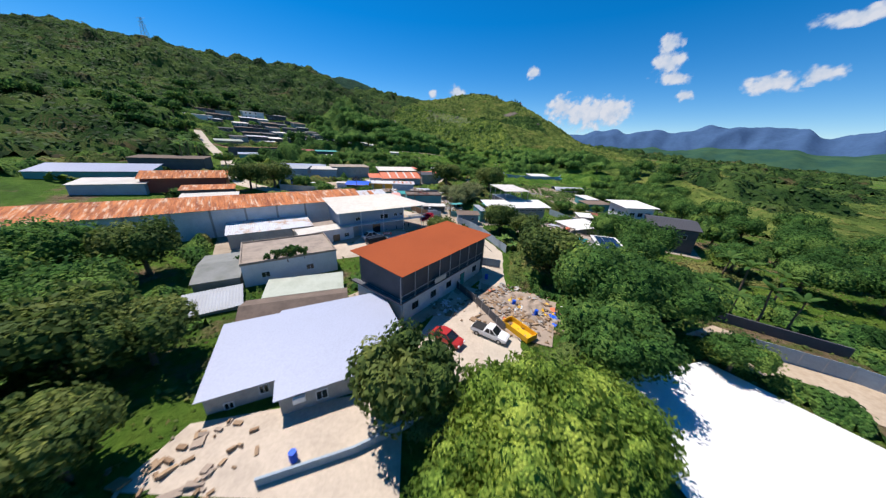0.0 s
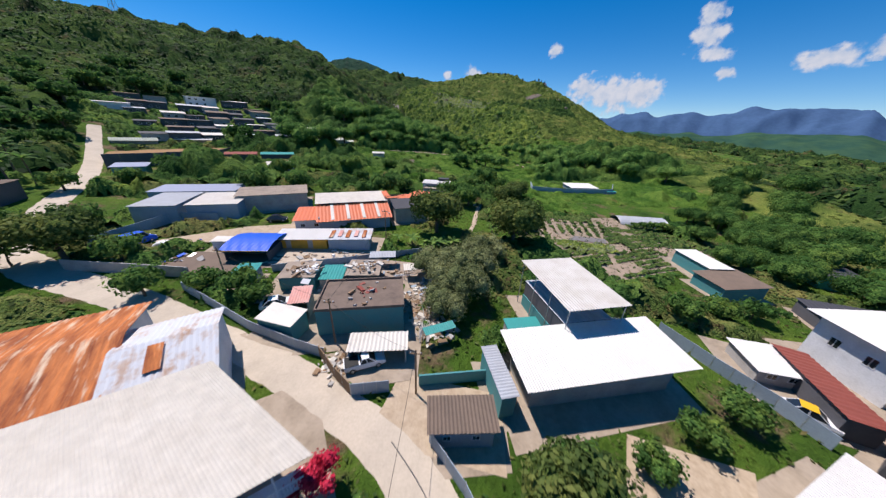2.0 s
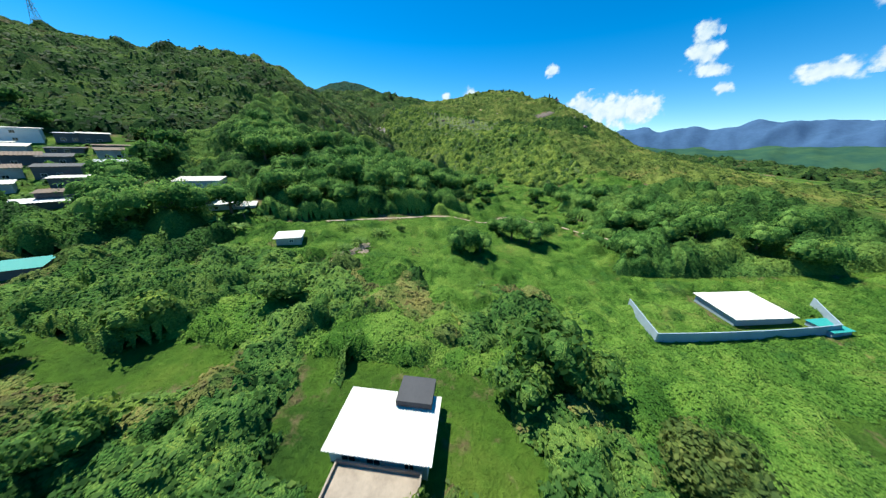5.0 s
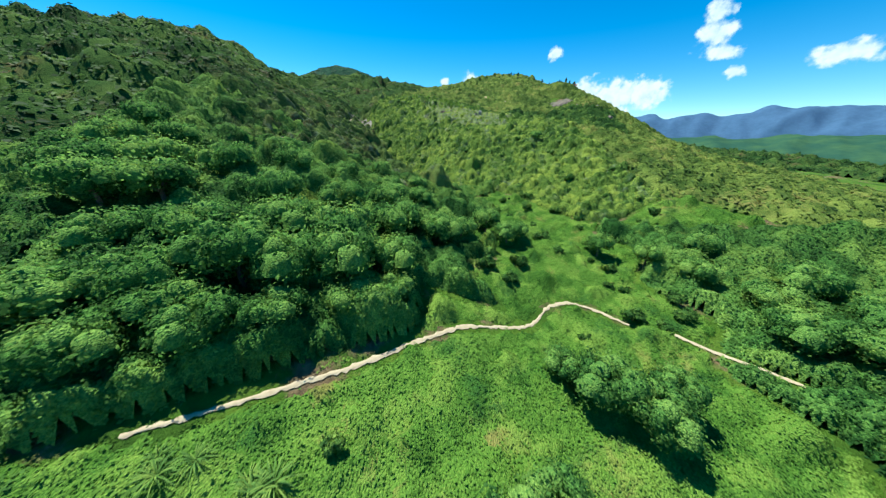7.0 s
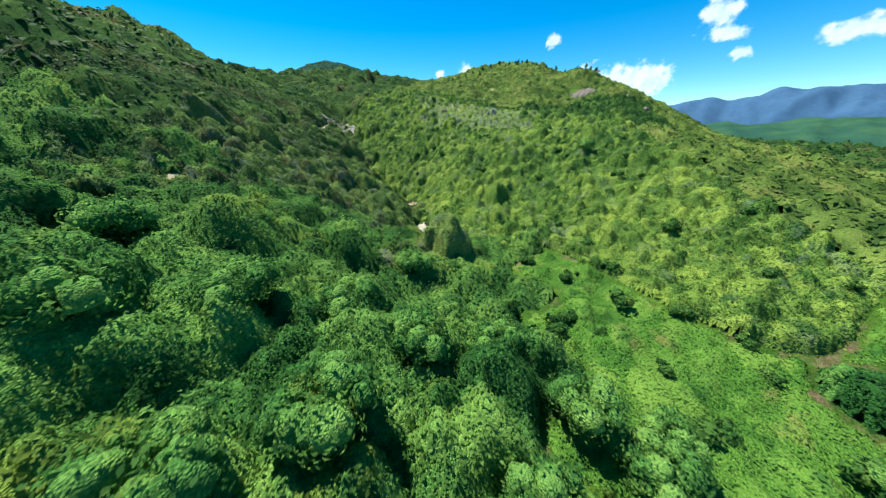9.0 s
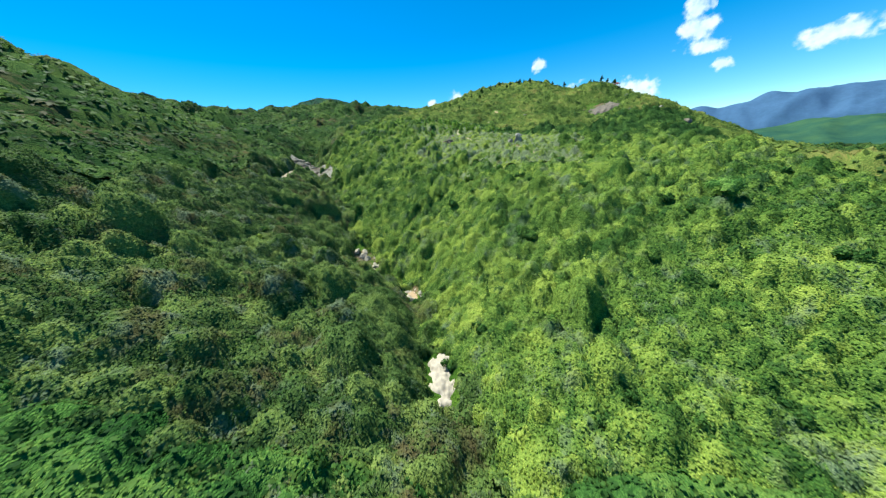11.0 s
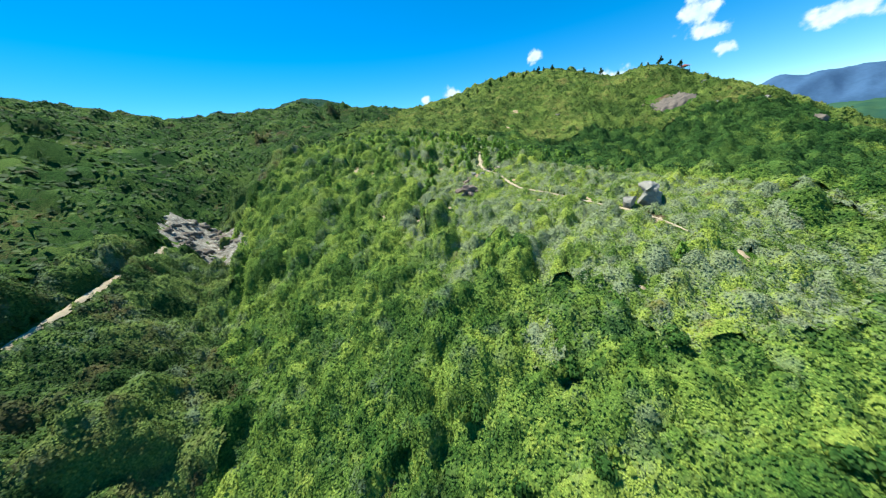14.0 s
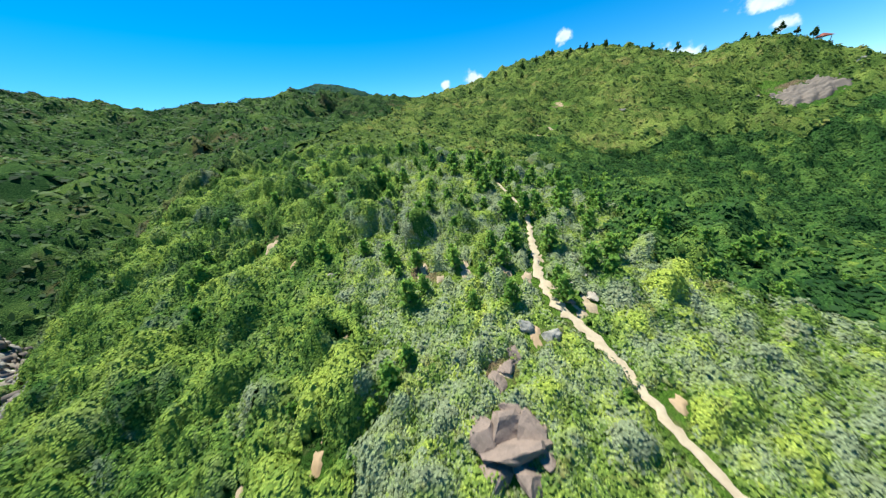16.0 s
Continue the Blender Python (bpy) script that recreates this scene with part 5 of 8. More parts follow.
h = house("white_three_storey_house", "white house with balconies under a white canopy roof", (61.6, 86.0), (71.0, 86.4), 9.0, -3.0, 4.4, 5.0, over=1.2, wall="wall_white", roof="white_roof", pitch=0.3,
          windows=[(0, 2.2, 1.2, 1.7, 1.3), (0, 7.0, 1.2, 1.7, 1.3), (0, 2.2, 4.2, 1.8, 1.4), (0, 5.0, 4.2, 1.8, 1.4), (0, 7.6, 4.2, 1.8, 1.4), (3, 3.0, 4.2, 1.2, 1.4), (3, 6.5, 4.2, 1.2, 1.4)])
part("balcony", box(bmesh.new(), (-0.2, -1.5, 2.7), (9.6, -0.02, 2.95)), "wall_white", h)
bm = bmesh.new()
for k in range(40):
    box(bm, (-0.1 + 0.24 * k, -1.45, 2.95), (-0.02 + 0.24 * k, -1.38, 3.75))
box(bm, (-0.15, -1.47, 3.75), (9.55, -1.36, 3.85))
part("balcony_rail", bm, "white_paint", h)
house("white_lean_to_roof", "broad white lean-to roof over a dark porch", (52.2, 73.4), (61.4, 78.0), 5.2, -2.9, 1.2, 2.0, over=0.4, wall="wall_dark", roof="white_roof", pitch=0.3, open_front=True)
house("grey_annex", "small grey house with a white sheet roof", (48.0, 88.4), (53.4, 87.4), 5.4, -2.2, 0.0, 0.3, over=0.4, wall="wall_grey", roof="white_roof", pitch=0.3, windows=[(0, 1.6, 0.9, 1.2, 0.9), (0, 4.0, 0.9, 1.2, 0.9)])
house("red_roof_shed", "long open shed with a dull red roof", (53.4, 80.6), (57.2, 91.6), 3.4, -2.4, 0.4, 0.7, over=0.3, wall="wall_dark", roof="red_roof", pitch=0.8)
house("white_roof_shed", "shed under two bright white roof panels", (35.6, 66.2), (45.2, 70.4), 6.6, -2.4, 1.6, 2.1, over=0.4, wall="wall_grey", roof="white_roof", pitch=0.3)
f = house("terrace_house", "house with a bare stained roof terrace and rusty frame", (27.3, 57.0), (34.9, 65.4), 7.2, -2.3, 1.8, over=0.15, wall="wall_grey", roof="terrace", parapet=0.25, windows=[(3, 2.0, 1.4, 1.5, 1.2), (3, 5.0, 1.4, 1.5, 1.2), (2, 3.0, 1.4, 1.4, 1.1)])
for k in range(7):
    part("rusty_post", rod(bmesh.new(), (0.3 + 0.9 * k, 0.3, 4.1), (0.3 + 0.9 * k, 0.3, 5.1 + (1.0 if k % 3 == 0 else 0)), 0.05), "red_roof", f, "rusty post")
    part("rusty_post", rod(bmesh.new(), (0.2, 0.8 + 0.9 * k, 4.1), (0.2, 0.8 + 0.9 * k, 4.8), 0.04), "red_roof", f, "rusty post")
for a, b in (((0.2, 0.3, 5.1), (6.0, 0.3, 5.1)), ((0.2, 0.3, 4.8), (0.2, 6.8, 4.8)), ((0.3, 0.3, 6.1), (0.3, 2.6, 5.2)), ((3.0, 0.3, 6.1), (3.0, 2.4, 4.3))):
    part("rusty_rail", rod(bmesh.new(), a, b, 0.05), "red_roof", f, "rusty rail")
part("planter", box(bmesh.new(), (1.0, 6.2, 4.1), (8.5, 6.75, 4.5), None, 0.05), "rubble", f, "planter of soil and rubble along the edge")
part("loose_sheet", sheet(bmesh.new(), (9.3, 3.6, 4.25), (11.0, 3.6, 4.25), (11.0, 6.2, 4.4), (9.3, 6.2, 4.4), 0.3), "grey_roof", f, "loose grey roofing sheet")
part("brick_stack", box(bmesh.new(), (7.4, 0.6, 4.1), (9.4, 1.5, 4.8), None, 0.05), "orange", f, "stack of orange bricks")
h = house("tarpaulin_annex", "low annex with a turquoise tarpaulin on its roof", (31.5, 54.4), (38.3, 61.9), 4.6, -2.4, 0.9, over=0.1, wall="wall_grey", roof="terrace", parapet=0.2, windows=[(3, 2.2, 1.0, 1.4, 1.0)])
bm = bmesh.new()
grid = [[bm.verts.new((2.0 + 0.6 * i, 0.6 + 0.6 * j, 3.38 + 0.22 * abs(noise.noise(Vector((i * 0.7, j * 0.8, 1)))))) for j in range(6)] for i in range(9)]
for i in range(8):
    for j in range(5):
        bm.faces.new((grid[i][j], grid[i + 1][j], grid[i + 1][j + 1], grid[i][j + 1]))
part("tarpaulin", bm, "turquoise", h, "crumpled turquoise tarpaulin")
s = house("solar_canopy", "open canopy with a white roof and solar panels", (31.6, 47.2), (36.0, 46.0), 9.2, -2.4, 2.8, 3.2, over=0.3, wall="wall_grey", roof="white_roof", pitch=0.3, open_front=True)
for i in range(3):
    for j in range(5):
        bm = sheet(bmesh.new(), (0.3 + 1.35 * i, 0.3 + 1.7 * j, 5.35 + 0.075 * j), (1.55 + 1.35 * i, 0.3 + 1.7 * j, 5.35 + 0.075 * j), (1.55 + 1.35 * i, 1.9 + 1.7 * j, 5.42 + 0.075 * j), (0.3 + 1.35 * i, 1.9 + 1.7 * j, 5.42 + 0.075 * j), 0)
        part("solar_panel", bm, "solar", s, "dark blue solar panel")
house("blue_long_shed", "long blue shed with a brown roof", (61.0, 108.2), (71.4, 110.0), 6.4, -1.9, 0.9, 1.3, over=0.4, wall="wall_teal", roof="brown_roof")
house("white_panel_roof_shed", "shed with a narrow white roof", (64.2, 115.8), (69.4, 116.2), 9.4, -1.6, 1.6, 2.0, over=0.3, wall="wall_teal", roof="white_roof", pitch=0.3)
house("dark_net_shed", "low shed covered with dark netting", (72.5, 101.5), (86.0, 97.5), 6.0, -2.6, -0.2, 0.2, over=0.3, wall="wall_dark", roof="dark_roof", pitch=0.8)
house("mint_house", "small mint-green house with a dark roof", (92.0, 118.0), (99.0, 116.0), 6.0, -2.6, 0.6, 1.0, over=0.4, wall="teal", roof="dark_roof", pitch=0.8)
house("far_white_house", "far low white house among hedges", (132.0, 150.0), (142.0, 147.0), 7.0, -3.5, 0.2, 0.6, over=0.4, wall="wall_white", roof="white_roof", pitch=0.3, windows=W2)
house("far_red_roof_house", "far house with a red roof in the fields", (170.0, 235.0), (180.0, 232.0), 8.0, -1.5, 2.6, 2.8, ridge=4.2, over=0.4, wall="wall_white", roof="orange", pitch=0.8, windows=W2)
house("far_blue_roof_house", "far house with a blue roof in the fields", (190.0, 190.0), (199.0, 187.0), 7.0, -3.0, 1.0, 1.4, over=0.4, wall="wall_white", roof="blue_tarp", pitch=0.8, windows=W2)
house("far_grey_house", "far pale house at the foot of the valley hills", (150.0, 290.0), (160.0, 288.0), 7.0, 1.0, 5.0, 5.4, over=0.4, wall="wall_white", roof="grey_roof", pitch=0.8, windows=W2)
c = house("compound_house", "low house with a white roof inside a walled compound", (66.0, 200.0), (80.0, 201.8), 9.0, 1.6, 3.6, 4.4, over=0.5, wall="wall_blue", roof="white_roof", pitch=0.3)
house("compound_blue_hut", "small turquoise-roofed hut at the compound wall", (83.0, 197.6), (88.0, 198.6), 4.0, 0.6, 2.8, 3.0, over=0.2, wall="wall_blue", roof="teal", pitch=0.8)
house("wooden_rust_house", "brown house under a rusty sheet roof", (-87.0, 78.0), (-70.5, 88.5), 9.0, 4.6, 8.2, 8.4, ridge=9.8, over=0.7, wall="red_roof", roof="rust", pitch=0.5)
house("rust_shed", "lower shed with an old rusty roof", (-72.0, 73.5), (-62.0, 80.0), 5.0, 3.6, 6.0, 6.6, over=0.4, wall="wall_dark", roof="rust", pitch=0.5)
house("cream_roof_shed", "low shed with a cream roof", (-66.0, 66.5), (-56.0, 73.0), 5.0, 3.0, 5.2, 5.6, over=0.3, wall="wall_grey", roof="cream_roof")
house("grey_long_barn", "long dark barn with a grey roof", (-118.0, 104.0), (-97.0, 113.0), 9.0, 8.0, 11.6, 12.2, over=0.4, wall="wall_dark", roof="brown_roof", category="warehouse")
house("blue_wall_barn", "long pale blue barn", (-120.0, 78.0), (-96.0, 90.0), 10.0, 6.0, 8.6, 10.2, over=0.4, wall="wall_teal", roof="pale_roof", category="warehouse")
house("white_barn", "barn with a pale sheet roof", (-98.0, 70.0), (-85.0, 77.0), 8.0, 4.6, 6.8, 7.6, over=0.4, wall="wall_blue", roof="cream_roof", category="warehouse")
house("mint_wall_house", "small mint house beside the lane", (-104.0, 143.0), (-97.5, 147.5), 5.5, 9.6, 12.6, 13.2, over=0.5, wall="wall_teal", roof="pale_roof")
house("red_roof_hut", "hut with a red-brown roof at the field wall", (-92.5, 175.0), (-83.0, 181.5), 5.0, 11.6, 14.6, 15.2, over=0.3, wall="wall_dark", roof="red_roof")
house("mint_roof_hut", "hut with a long pale green roof", (-82.6, 183.6), (-71.4, 190.4), 4.5, 12.2, 14.4, 15.0, over=0.3, wall="wall_dark", roof="teal")
house("white_terrace_hut", "small stepped house with white roofs", (-66.5, 164.2), (-59.6, 169.4), 6.0, 9.0, 12.6, 13.2, over=0.4, wall="wall_blue", roof="cream_roof")
house("slope_house", "white-roofed hut on the green slope", (-38.2, 208.4), (-33.0, 210.2), 4.0, 13.0, 15.2, 15.6, over=0.5, wall="wall_grey", roof="white_roof", pitch=0.3, windows=[(0, 3.4, 0.9, 1.0, 0.7)])
house("slope_shed_white", "long white-roofed shed below the wood", (-71.5, 217.6), (-59.0, 223.0), 6.0, 17.9, 20.4, 21.4, over=0.4, wall="wall_blue", roof="white_roof", pitch=0.3, windows=[(0, 4.0, 1.0, 1.0, 0.8), (0, 9.0, 1.0, 1.0, 0.8)])
house("slope_annex", "lower white-roofed lean-to beside the shed", (-58.8, 223.0), (-54.6, 225.2), 3.6, 17.9, 19.6, 20.2, over=0.3, wall="wall_blue", roof="white_roof", pitch=0.3)
house("slope_shed_teal", "shed with a bright teal roof below the wood", (-77.0, 225.4), (-65.6, 230.4), 3.6, 20.0, 22.2, 23.2, over=0.3, wall="wall_blue", roof="teal", pitch=0.8)
house("slope_shed_grey", "grey-walled shed with a pale roof beside the wood", (-85.0, 231.0), (-73.0, 235.4), 5.5, 22.4, 25.4, 26.2, over=0.3, wall="wall_blue", roof="cream_roof", pitch=0.8, windows=[(0, 7.0, 1.0, 1.0, 0.8), (0, 9.4, 1.0, 1.0, 0.8)])
rng = np.random.default_rng(21)
ROOF_WORDS = {"white_roof": "white roof", "dark_roof": "dark tiled roof", "grey_roof": "grey sheet roof", "brown_roof": "brown roof", "cream_roof": "cream roof", "teal": "green roof"}
HILL = [(-164, 240, 50, 15, 6, "white_roof"), (-160.5, 233, 50, 12, 5, "cream_roof"), (-172, 196, 52, 14, 6, "white_roof"), (-110, 205, 48, 15, 5, "white_roof"), (-125, 213, 50, 8, 4, "cream_roof"), (-84, 216, 30, 9, 4, "white_roof"), (-72, 218, 20, 8, 4, "teal"), (-92, 212, 35, 7, 4, "grey_roof")]
for row in range(6):
    for col in range(6):
        along = -27 + 11.0 * col + rng.uniform(-2, 2)
        x, y = -118 - 9.0 * row + 0.64 * along + rng.uniform(-1.5, 1.5), 201 + 7.4 * row + 0.77 * along + rng.uniform(-1.5, 1.5)
        if rng.uniform() < 0.84 and min(math.hypot(x - h[0], y - h[1]) for h in HILL[:8]) > 7.5:
            HILL.append((x, y, 50 + rng.uniform(-9, 9), rng.uniform(7, 11.5), rng.uniform(4, 6), ("dark_roof", "brown_roof", "grey_roof", "dark_roof", "cream_roof", "brown_roof", "dark_roof")[(3 * row + 2 * col) % 7]))
for k, (hx, hy, ha, hl, hd, rf) in enumerate(HILL):
    bx, by = hx + hl * math.cos(radians(ha)), hy + hl * math.sin(radians(ha))
    zb = min(at(hx, hy), at(bx, by)) - 0.2
    tall = 5.6 if k == 0 else rng.uniform(2.6, 4.4)
    house("hillside_house", "stacked hillside village house, " + ROOF_WORDS[rf], (hx, hy), (bx, by), hd, zb, zb + tall, zb + tall + rng.uniform(0.3, 0.9), over=0.5,
          wall="wall_white" if k in (0, 2) else "wall_grey" if k % 4 == 0 else "wall_dark", roof=rf, pitch=0.8, windows=[(0, 2.0, 1.0, 1.3, 1.1), (0, 5.0, 1.0, 1.3, 1.1)] + ([(0, 2.0, 3.6, 1.3, 1.1), (0, 5.0, 3.6, 1.3, 1.1), (0, 9.0, 3.6, 1.3, 1.1), (0, 9.0, 1.0, 1.3, 1.1)] if k == 0 else []), group="hillside houses", sink=4.0)
house("ochre_wall_house", "low ochre-walled house under a long white roof", (-127.5, 187.5), (-116.0, 196.5), 4.5, 16.4, 18.8, 19.4, over=0.6, wall="earth", roof="white_roof", pitch=0.8)
house("tent_row", "row of grey canvas shelters beside the field", (-138.0, 172.0), (-128.5, 182.5), 4.0, 16.6, 18.4, 18.6, ridge=19.4, over=0.3, wall="terrace", roof="moss_roof", pitch=0.8, category="shelter")


# ---- walls and fences ----
def wall_line(name, pts, tall, material, label, thick=0.2, category="wall", panels=0.0):
    """A wall that follows the land; with panels, a sheet fence with posts."""
    e = new(name)
    e.location = (pts[0][0], pts[0][1], at(*pts[0]))
    tagged(e, label, category)
    o = Vector(e.location)
    for (ax, ay), (bx, by) in zip(pts, pts[1:]):
        L = math.hypot(bx - ax, by - ay)
        n = max(1, round(L / (panels or 3.0)))
        for k in range(n):
            p = [(ax + (bx - ax) * f, ay + (by - ay) * f) for f in (k / n, (k + 1) / n)]
            za, zb = (at(*q) for q in p)
            m = Matrix.Translation((p[0][0] - o.x, p[0][1] - o.y, 0)) @ Matrix.Rotation(math.atan2(by - ay, bx - ax), 4, "Z")
            bm = bmesh.new()
            w, t = L / n, thick / 2
            g = 0.03 if panels else 0.0
            v = [bm.verts.new(m @ Vector(q)) for q in ((g, -t, za - 0.6 - o.z), (w - g, -t, zb - 0.6 - o.z), (w - g, t, zb - 0.6 - o.z), (g, t, za - 0.6 - o.z), (g, -t, za + tall - o.z), (w - g, -t, zb + tall - o.z), (w - g, t, zb + tall - o.z), (g, t, za + tall - o.z))]
            for q in ((3, 2, 1, 0), (4, 5, 6, 7), (0, 1, 5, 4), (1, 2, 6, 5), (2, 3, 7, 6), (3, 0, 4, 7)):
                bm.faces.new([v[i] for i in q])
            part("panel" if panels else "section", bm, material, e)
            if panels:
                part("post", rod(bmesh.new(), (p[0][0] - o.x, p[0][1] - o.y, za - 0.6 - o.z), (p[0][0] - o.x, p[0][1] - o.y, za + tall + 0.1 - o.z), 0.05), "steel", e)
    return e


wall_line("lane_fence", [(15.6, 57.2), (13.4, 63), (11.4, 68.6), (8.6, 73), (5.2, 76.8)], 1.9, "wall_blue", "blue-grey sheet metal fence along the lane", 0.06, "fence", 2.4)
wall_line("east_fence", [(40.5, 96.5), (43.5, 90), (46.5, 84.5), (48.0, 80.0)], 2.0, "wall_blue", "blue-grey sheet fence beside the grass", 0.06, "fence", 2.4)
wall_line("north_fence", [(29.5, 96.8), (33.6, 96.4), (38.2, 95.6)], 1.9, "wall_blue", "blue-grey sheet fence behind the white building", 0.06, "fence", 2.4)
wall_line("gate_fence", [(-9.6, 85.2), (-6.4, 82.4), (-3.9, 80.6)], 1.9, "wood", "brown board fence at the yard gate", 0.08, "fence", 2.0)
wall_line("grey_gate", [(-3.9, 80.6), (0.2, 81.5)], 1.8, "wall_blue", "grey metal sheet gate", 0.06, "gate", 1.6)
wall_line("green_wall", [(3.4, 82.6), (12.8, 84.6)], 1.7, "wall_teal", "dark green painted wall", 0.2)
wall_line("lane_wall", [(-8.8, 85.0), (-13.2, 86.0), (-20.7, 88.2), (-28.5, 91.6), (-36.3, 94.8)], 1.7, "wall_blue", "uneven blue-grey sheet wall along the bend of the lane", 0.07, "fence", 2.1)
wall_line("yard_wall", [(-62.0, 103.2), (-60.4, 111.0), (-59.6, 117.6), (-50.4, 119.6)], 2.3, "wall_blue", "long grey sheet wall of the depot", 0.08, "fence", 2.6)
wall_line("depot_wall", [(-58.0, 96.5), (-46.0, 97.5), (-38.0, 98.0)], 2.0, "wall_grey", "grey concrete wall beside the lane", 0.18)
wall_line("sheet_fence", [(-26.3, 102.0), (-20.4, 104.6), (-14.6, 107.0), (-8.0, 110.4), (0.5, 114.4)], 1.5, "wall_blue", "makeshift fence of grey sheets across the yards", 0.06, "fence", 1.3)
wall_line("compound_wall", [(46.0, 204.0), (44.0, 192.0), (64.0, 195.5), (85.8, 199.0), (90.6, 208.0)], 2.2, "wall_blue", "pale blue compound wall in the meadow", 0.2)
wall_line("slab_fence", [(35.5, 29.5), (42.5, 28.3), (50.0, 24.0), (56.0, 18.0)], 2.1, "wall_blue", "pale grey sheet fence round the slab", 0.06, "fence", 2.4)
wall_line("palm_wall", [(38.0, 38.5), (46.0, 35.0), (56.0, 28.0)], 1.6, "wall_dark", "dark wall under a row of palms", 0.2)
wall_line("forecourt_fence", [(2.6, 42.2), (6.2, 36.5), (9.4, 29.5)], 1.4, "wall_dark", "dark sheet fence beside the rubble", 0.06, "fence", 2.0)
wall_line("front_wall", [(-12.0, 11.2), (-6.0, 13.6), (-0.5, 16.8)], 0.8, "wall_blue", "low pale blue garden wall", 0.18)
wall_line("blue_gate", [(8.6, 50.6), (12.8, 49.6)], 1.7, "wall_blue", "blue ribbed metal gate across the lane", 0.08, "gate", 1.4)
wall_line("slope_wall", [(-62.0, 236.5), (-54.0, 240.5)], 2.0, "wall_grey", "grey wall at the foot of the wood", 0.2)


def field_terrace():
    """A levelled field held up by a dark wall along its lower sides."""
    line = [(-113.5, 149.0), (-105.0, 163.0), (-96.8, 177.0), (-104.5, 194.0)]
    back = [(-125.0, 160.0), (-122.0, 171.0), (-115.0, 182.0), (-108.0, 193.0)]
    top = lambda x, y: max(15.0 + 0.015 * (y - 150), at(x, y) + 0.15)
    for q in zip(line, line[1:], back[1:], back):
        QUADS.append(list(q))
    e = new("field_terrace")
    tagged(e, "ochre bare field above a dark retaining wall", "field", kind="structure")
    bm = bmesh.new()
    grid = []
    for (ax, ay), (bx, by), (cx, cy), (dx, dy) in zip(line, line[1:], back, back[1:]):
        for f in (0, 0.25, 0.5, 0.75):
            p, q = Vector((ax + (bx - ax) * f, ay + (by - ay) * f)), Vector((cx + (dx - cx) * f, cy + (dy - cy) * f))
            grid.append([bm.verts.new((*p.lerp(q, g / 6), top(*p.lerp(q, g / 6)) + 0.08 * math.sin(7 * f + 2.3 * g))) for g in range(7)])
    for a, b in zip(grid, grid[1:]):
        for g in range(6):
            bm.faces.new((a[g], a[g + 1], b[g + 1], b[g]))
    bmesh.ops.recalc_face_normals(bm, faces=bm.faces)
    part("soil", bm, "field_soil", e, "bare ochre soil")
    for (ax, ay), (bx, by) in zip(line, line[1:]):
        d = Vector((bx - ax, by - ay))
        n = Vector((d.y, -d.x)).normalized() * 0.3
        for k in range(4):
            p, q = Vector((ax, ay)) + d * k / 4, Vector((ax, ay)) + d * (k + 0.985) / 4
            bm = bmesh.new()
            v = [bm.verts.new((*c, z)) for z in (8.5, 15.6 + 0.012 * (ay - 150)) for c in (p, q, q + n, p + n)]
            for f in ((3, 2, 1, 0), (4, 5, 6, 7), (0, 1, 5, 4), (1, 2, 6, 5), (2, 3, 7, 6), (3, 0, 4, 7)):
                bm.faces.new([v[i] for i in f])
            bmesh.ops.recalc_face_normals(bm, faces=bm.faces)
            part("section", bm, "wall_dark", e)


field_terrace()


def aprons():
    """Trodden ground round the village houses."""
    for k, (ax, ay, ang, L, D, over) in enumerate(list(FOOT)):
        if not (-62 < ax < 76 and 25 < ay < 146) or ax < -10 and ay < 46:
            continue
        c, q = math.cos(ang), math.sin(ang)
        g = over + 1.6 + 0.9 * math.sin(k * 2.7)
        corners = [(ax + u * c - v * q, ay + u * q + v * c) for u, v in ((-g, -g * 1.3), (L + g * 0.7, -g), (L + g, D + g * 0.6), (-g * 0.8, D + g))]
        drape("yard_apron", corners, "dirt", "trodden dusty ground round the house", "yard", 0.03 + 0.004 * (k % 7), 2.0)


aprons()


# ---- plants as things ----
def free_ground(x, y, margin=0.6):
    """True where no building, road or yard stands."""
    ok = np.ones(len(x), bool)
    for ax, ay, ang, L, D, over in FOOT:
        u = (x - ax) * math.cos(ang) + (y - ay) * math.sin(ang)
        v = -(x - ax) * math.sin(ang) + (y - ay) * math.cos(ang)
        ok &= ~((u > -over - margin) & (u < L + over + margin) & (v > -over - margin) & (v < D + over + margin))
    for q in QUADS:
        inside = np.ones(len(x), bool)
        area = sum(q[k][0] * q[(k + 1) % 4][1] - q[(k + 1) % 4][0] * q[k][1] for k in range(4))
        for k in range(4):
            (ax, ay), (bx, by) = q[k], q[(k + 1) % 4]
            inside &= ((bx - ax) * (y - ay) - (by - ay) * (x - ax)) * (1 if area > 0 else -1) > -0.3
        ok &= ~inside
    d, w = near_line(x, y, ROAD)
    return ok & (d > w + 0.6)


build_scrub()
build_wood()
build_meadow()


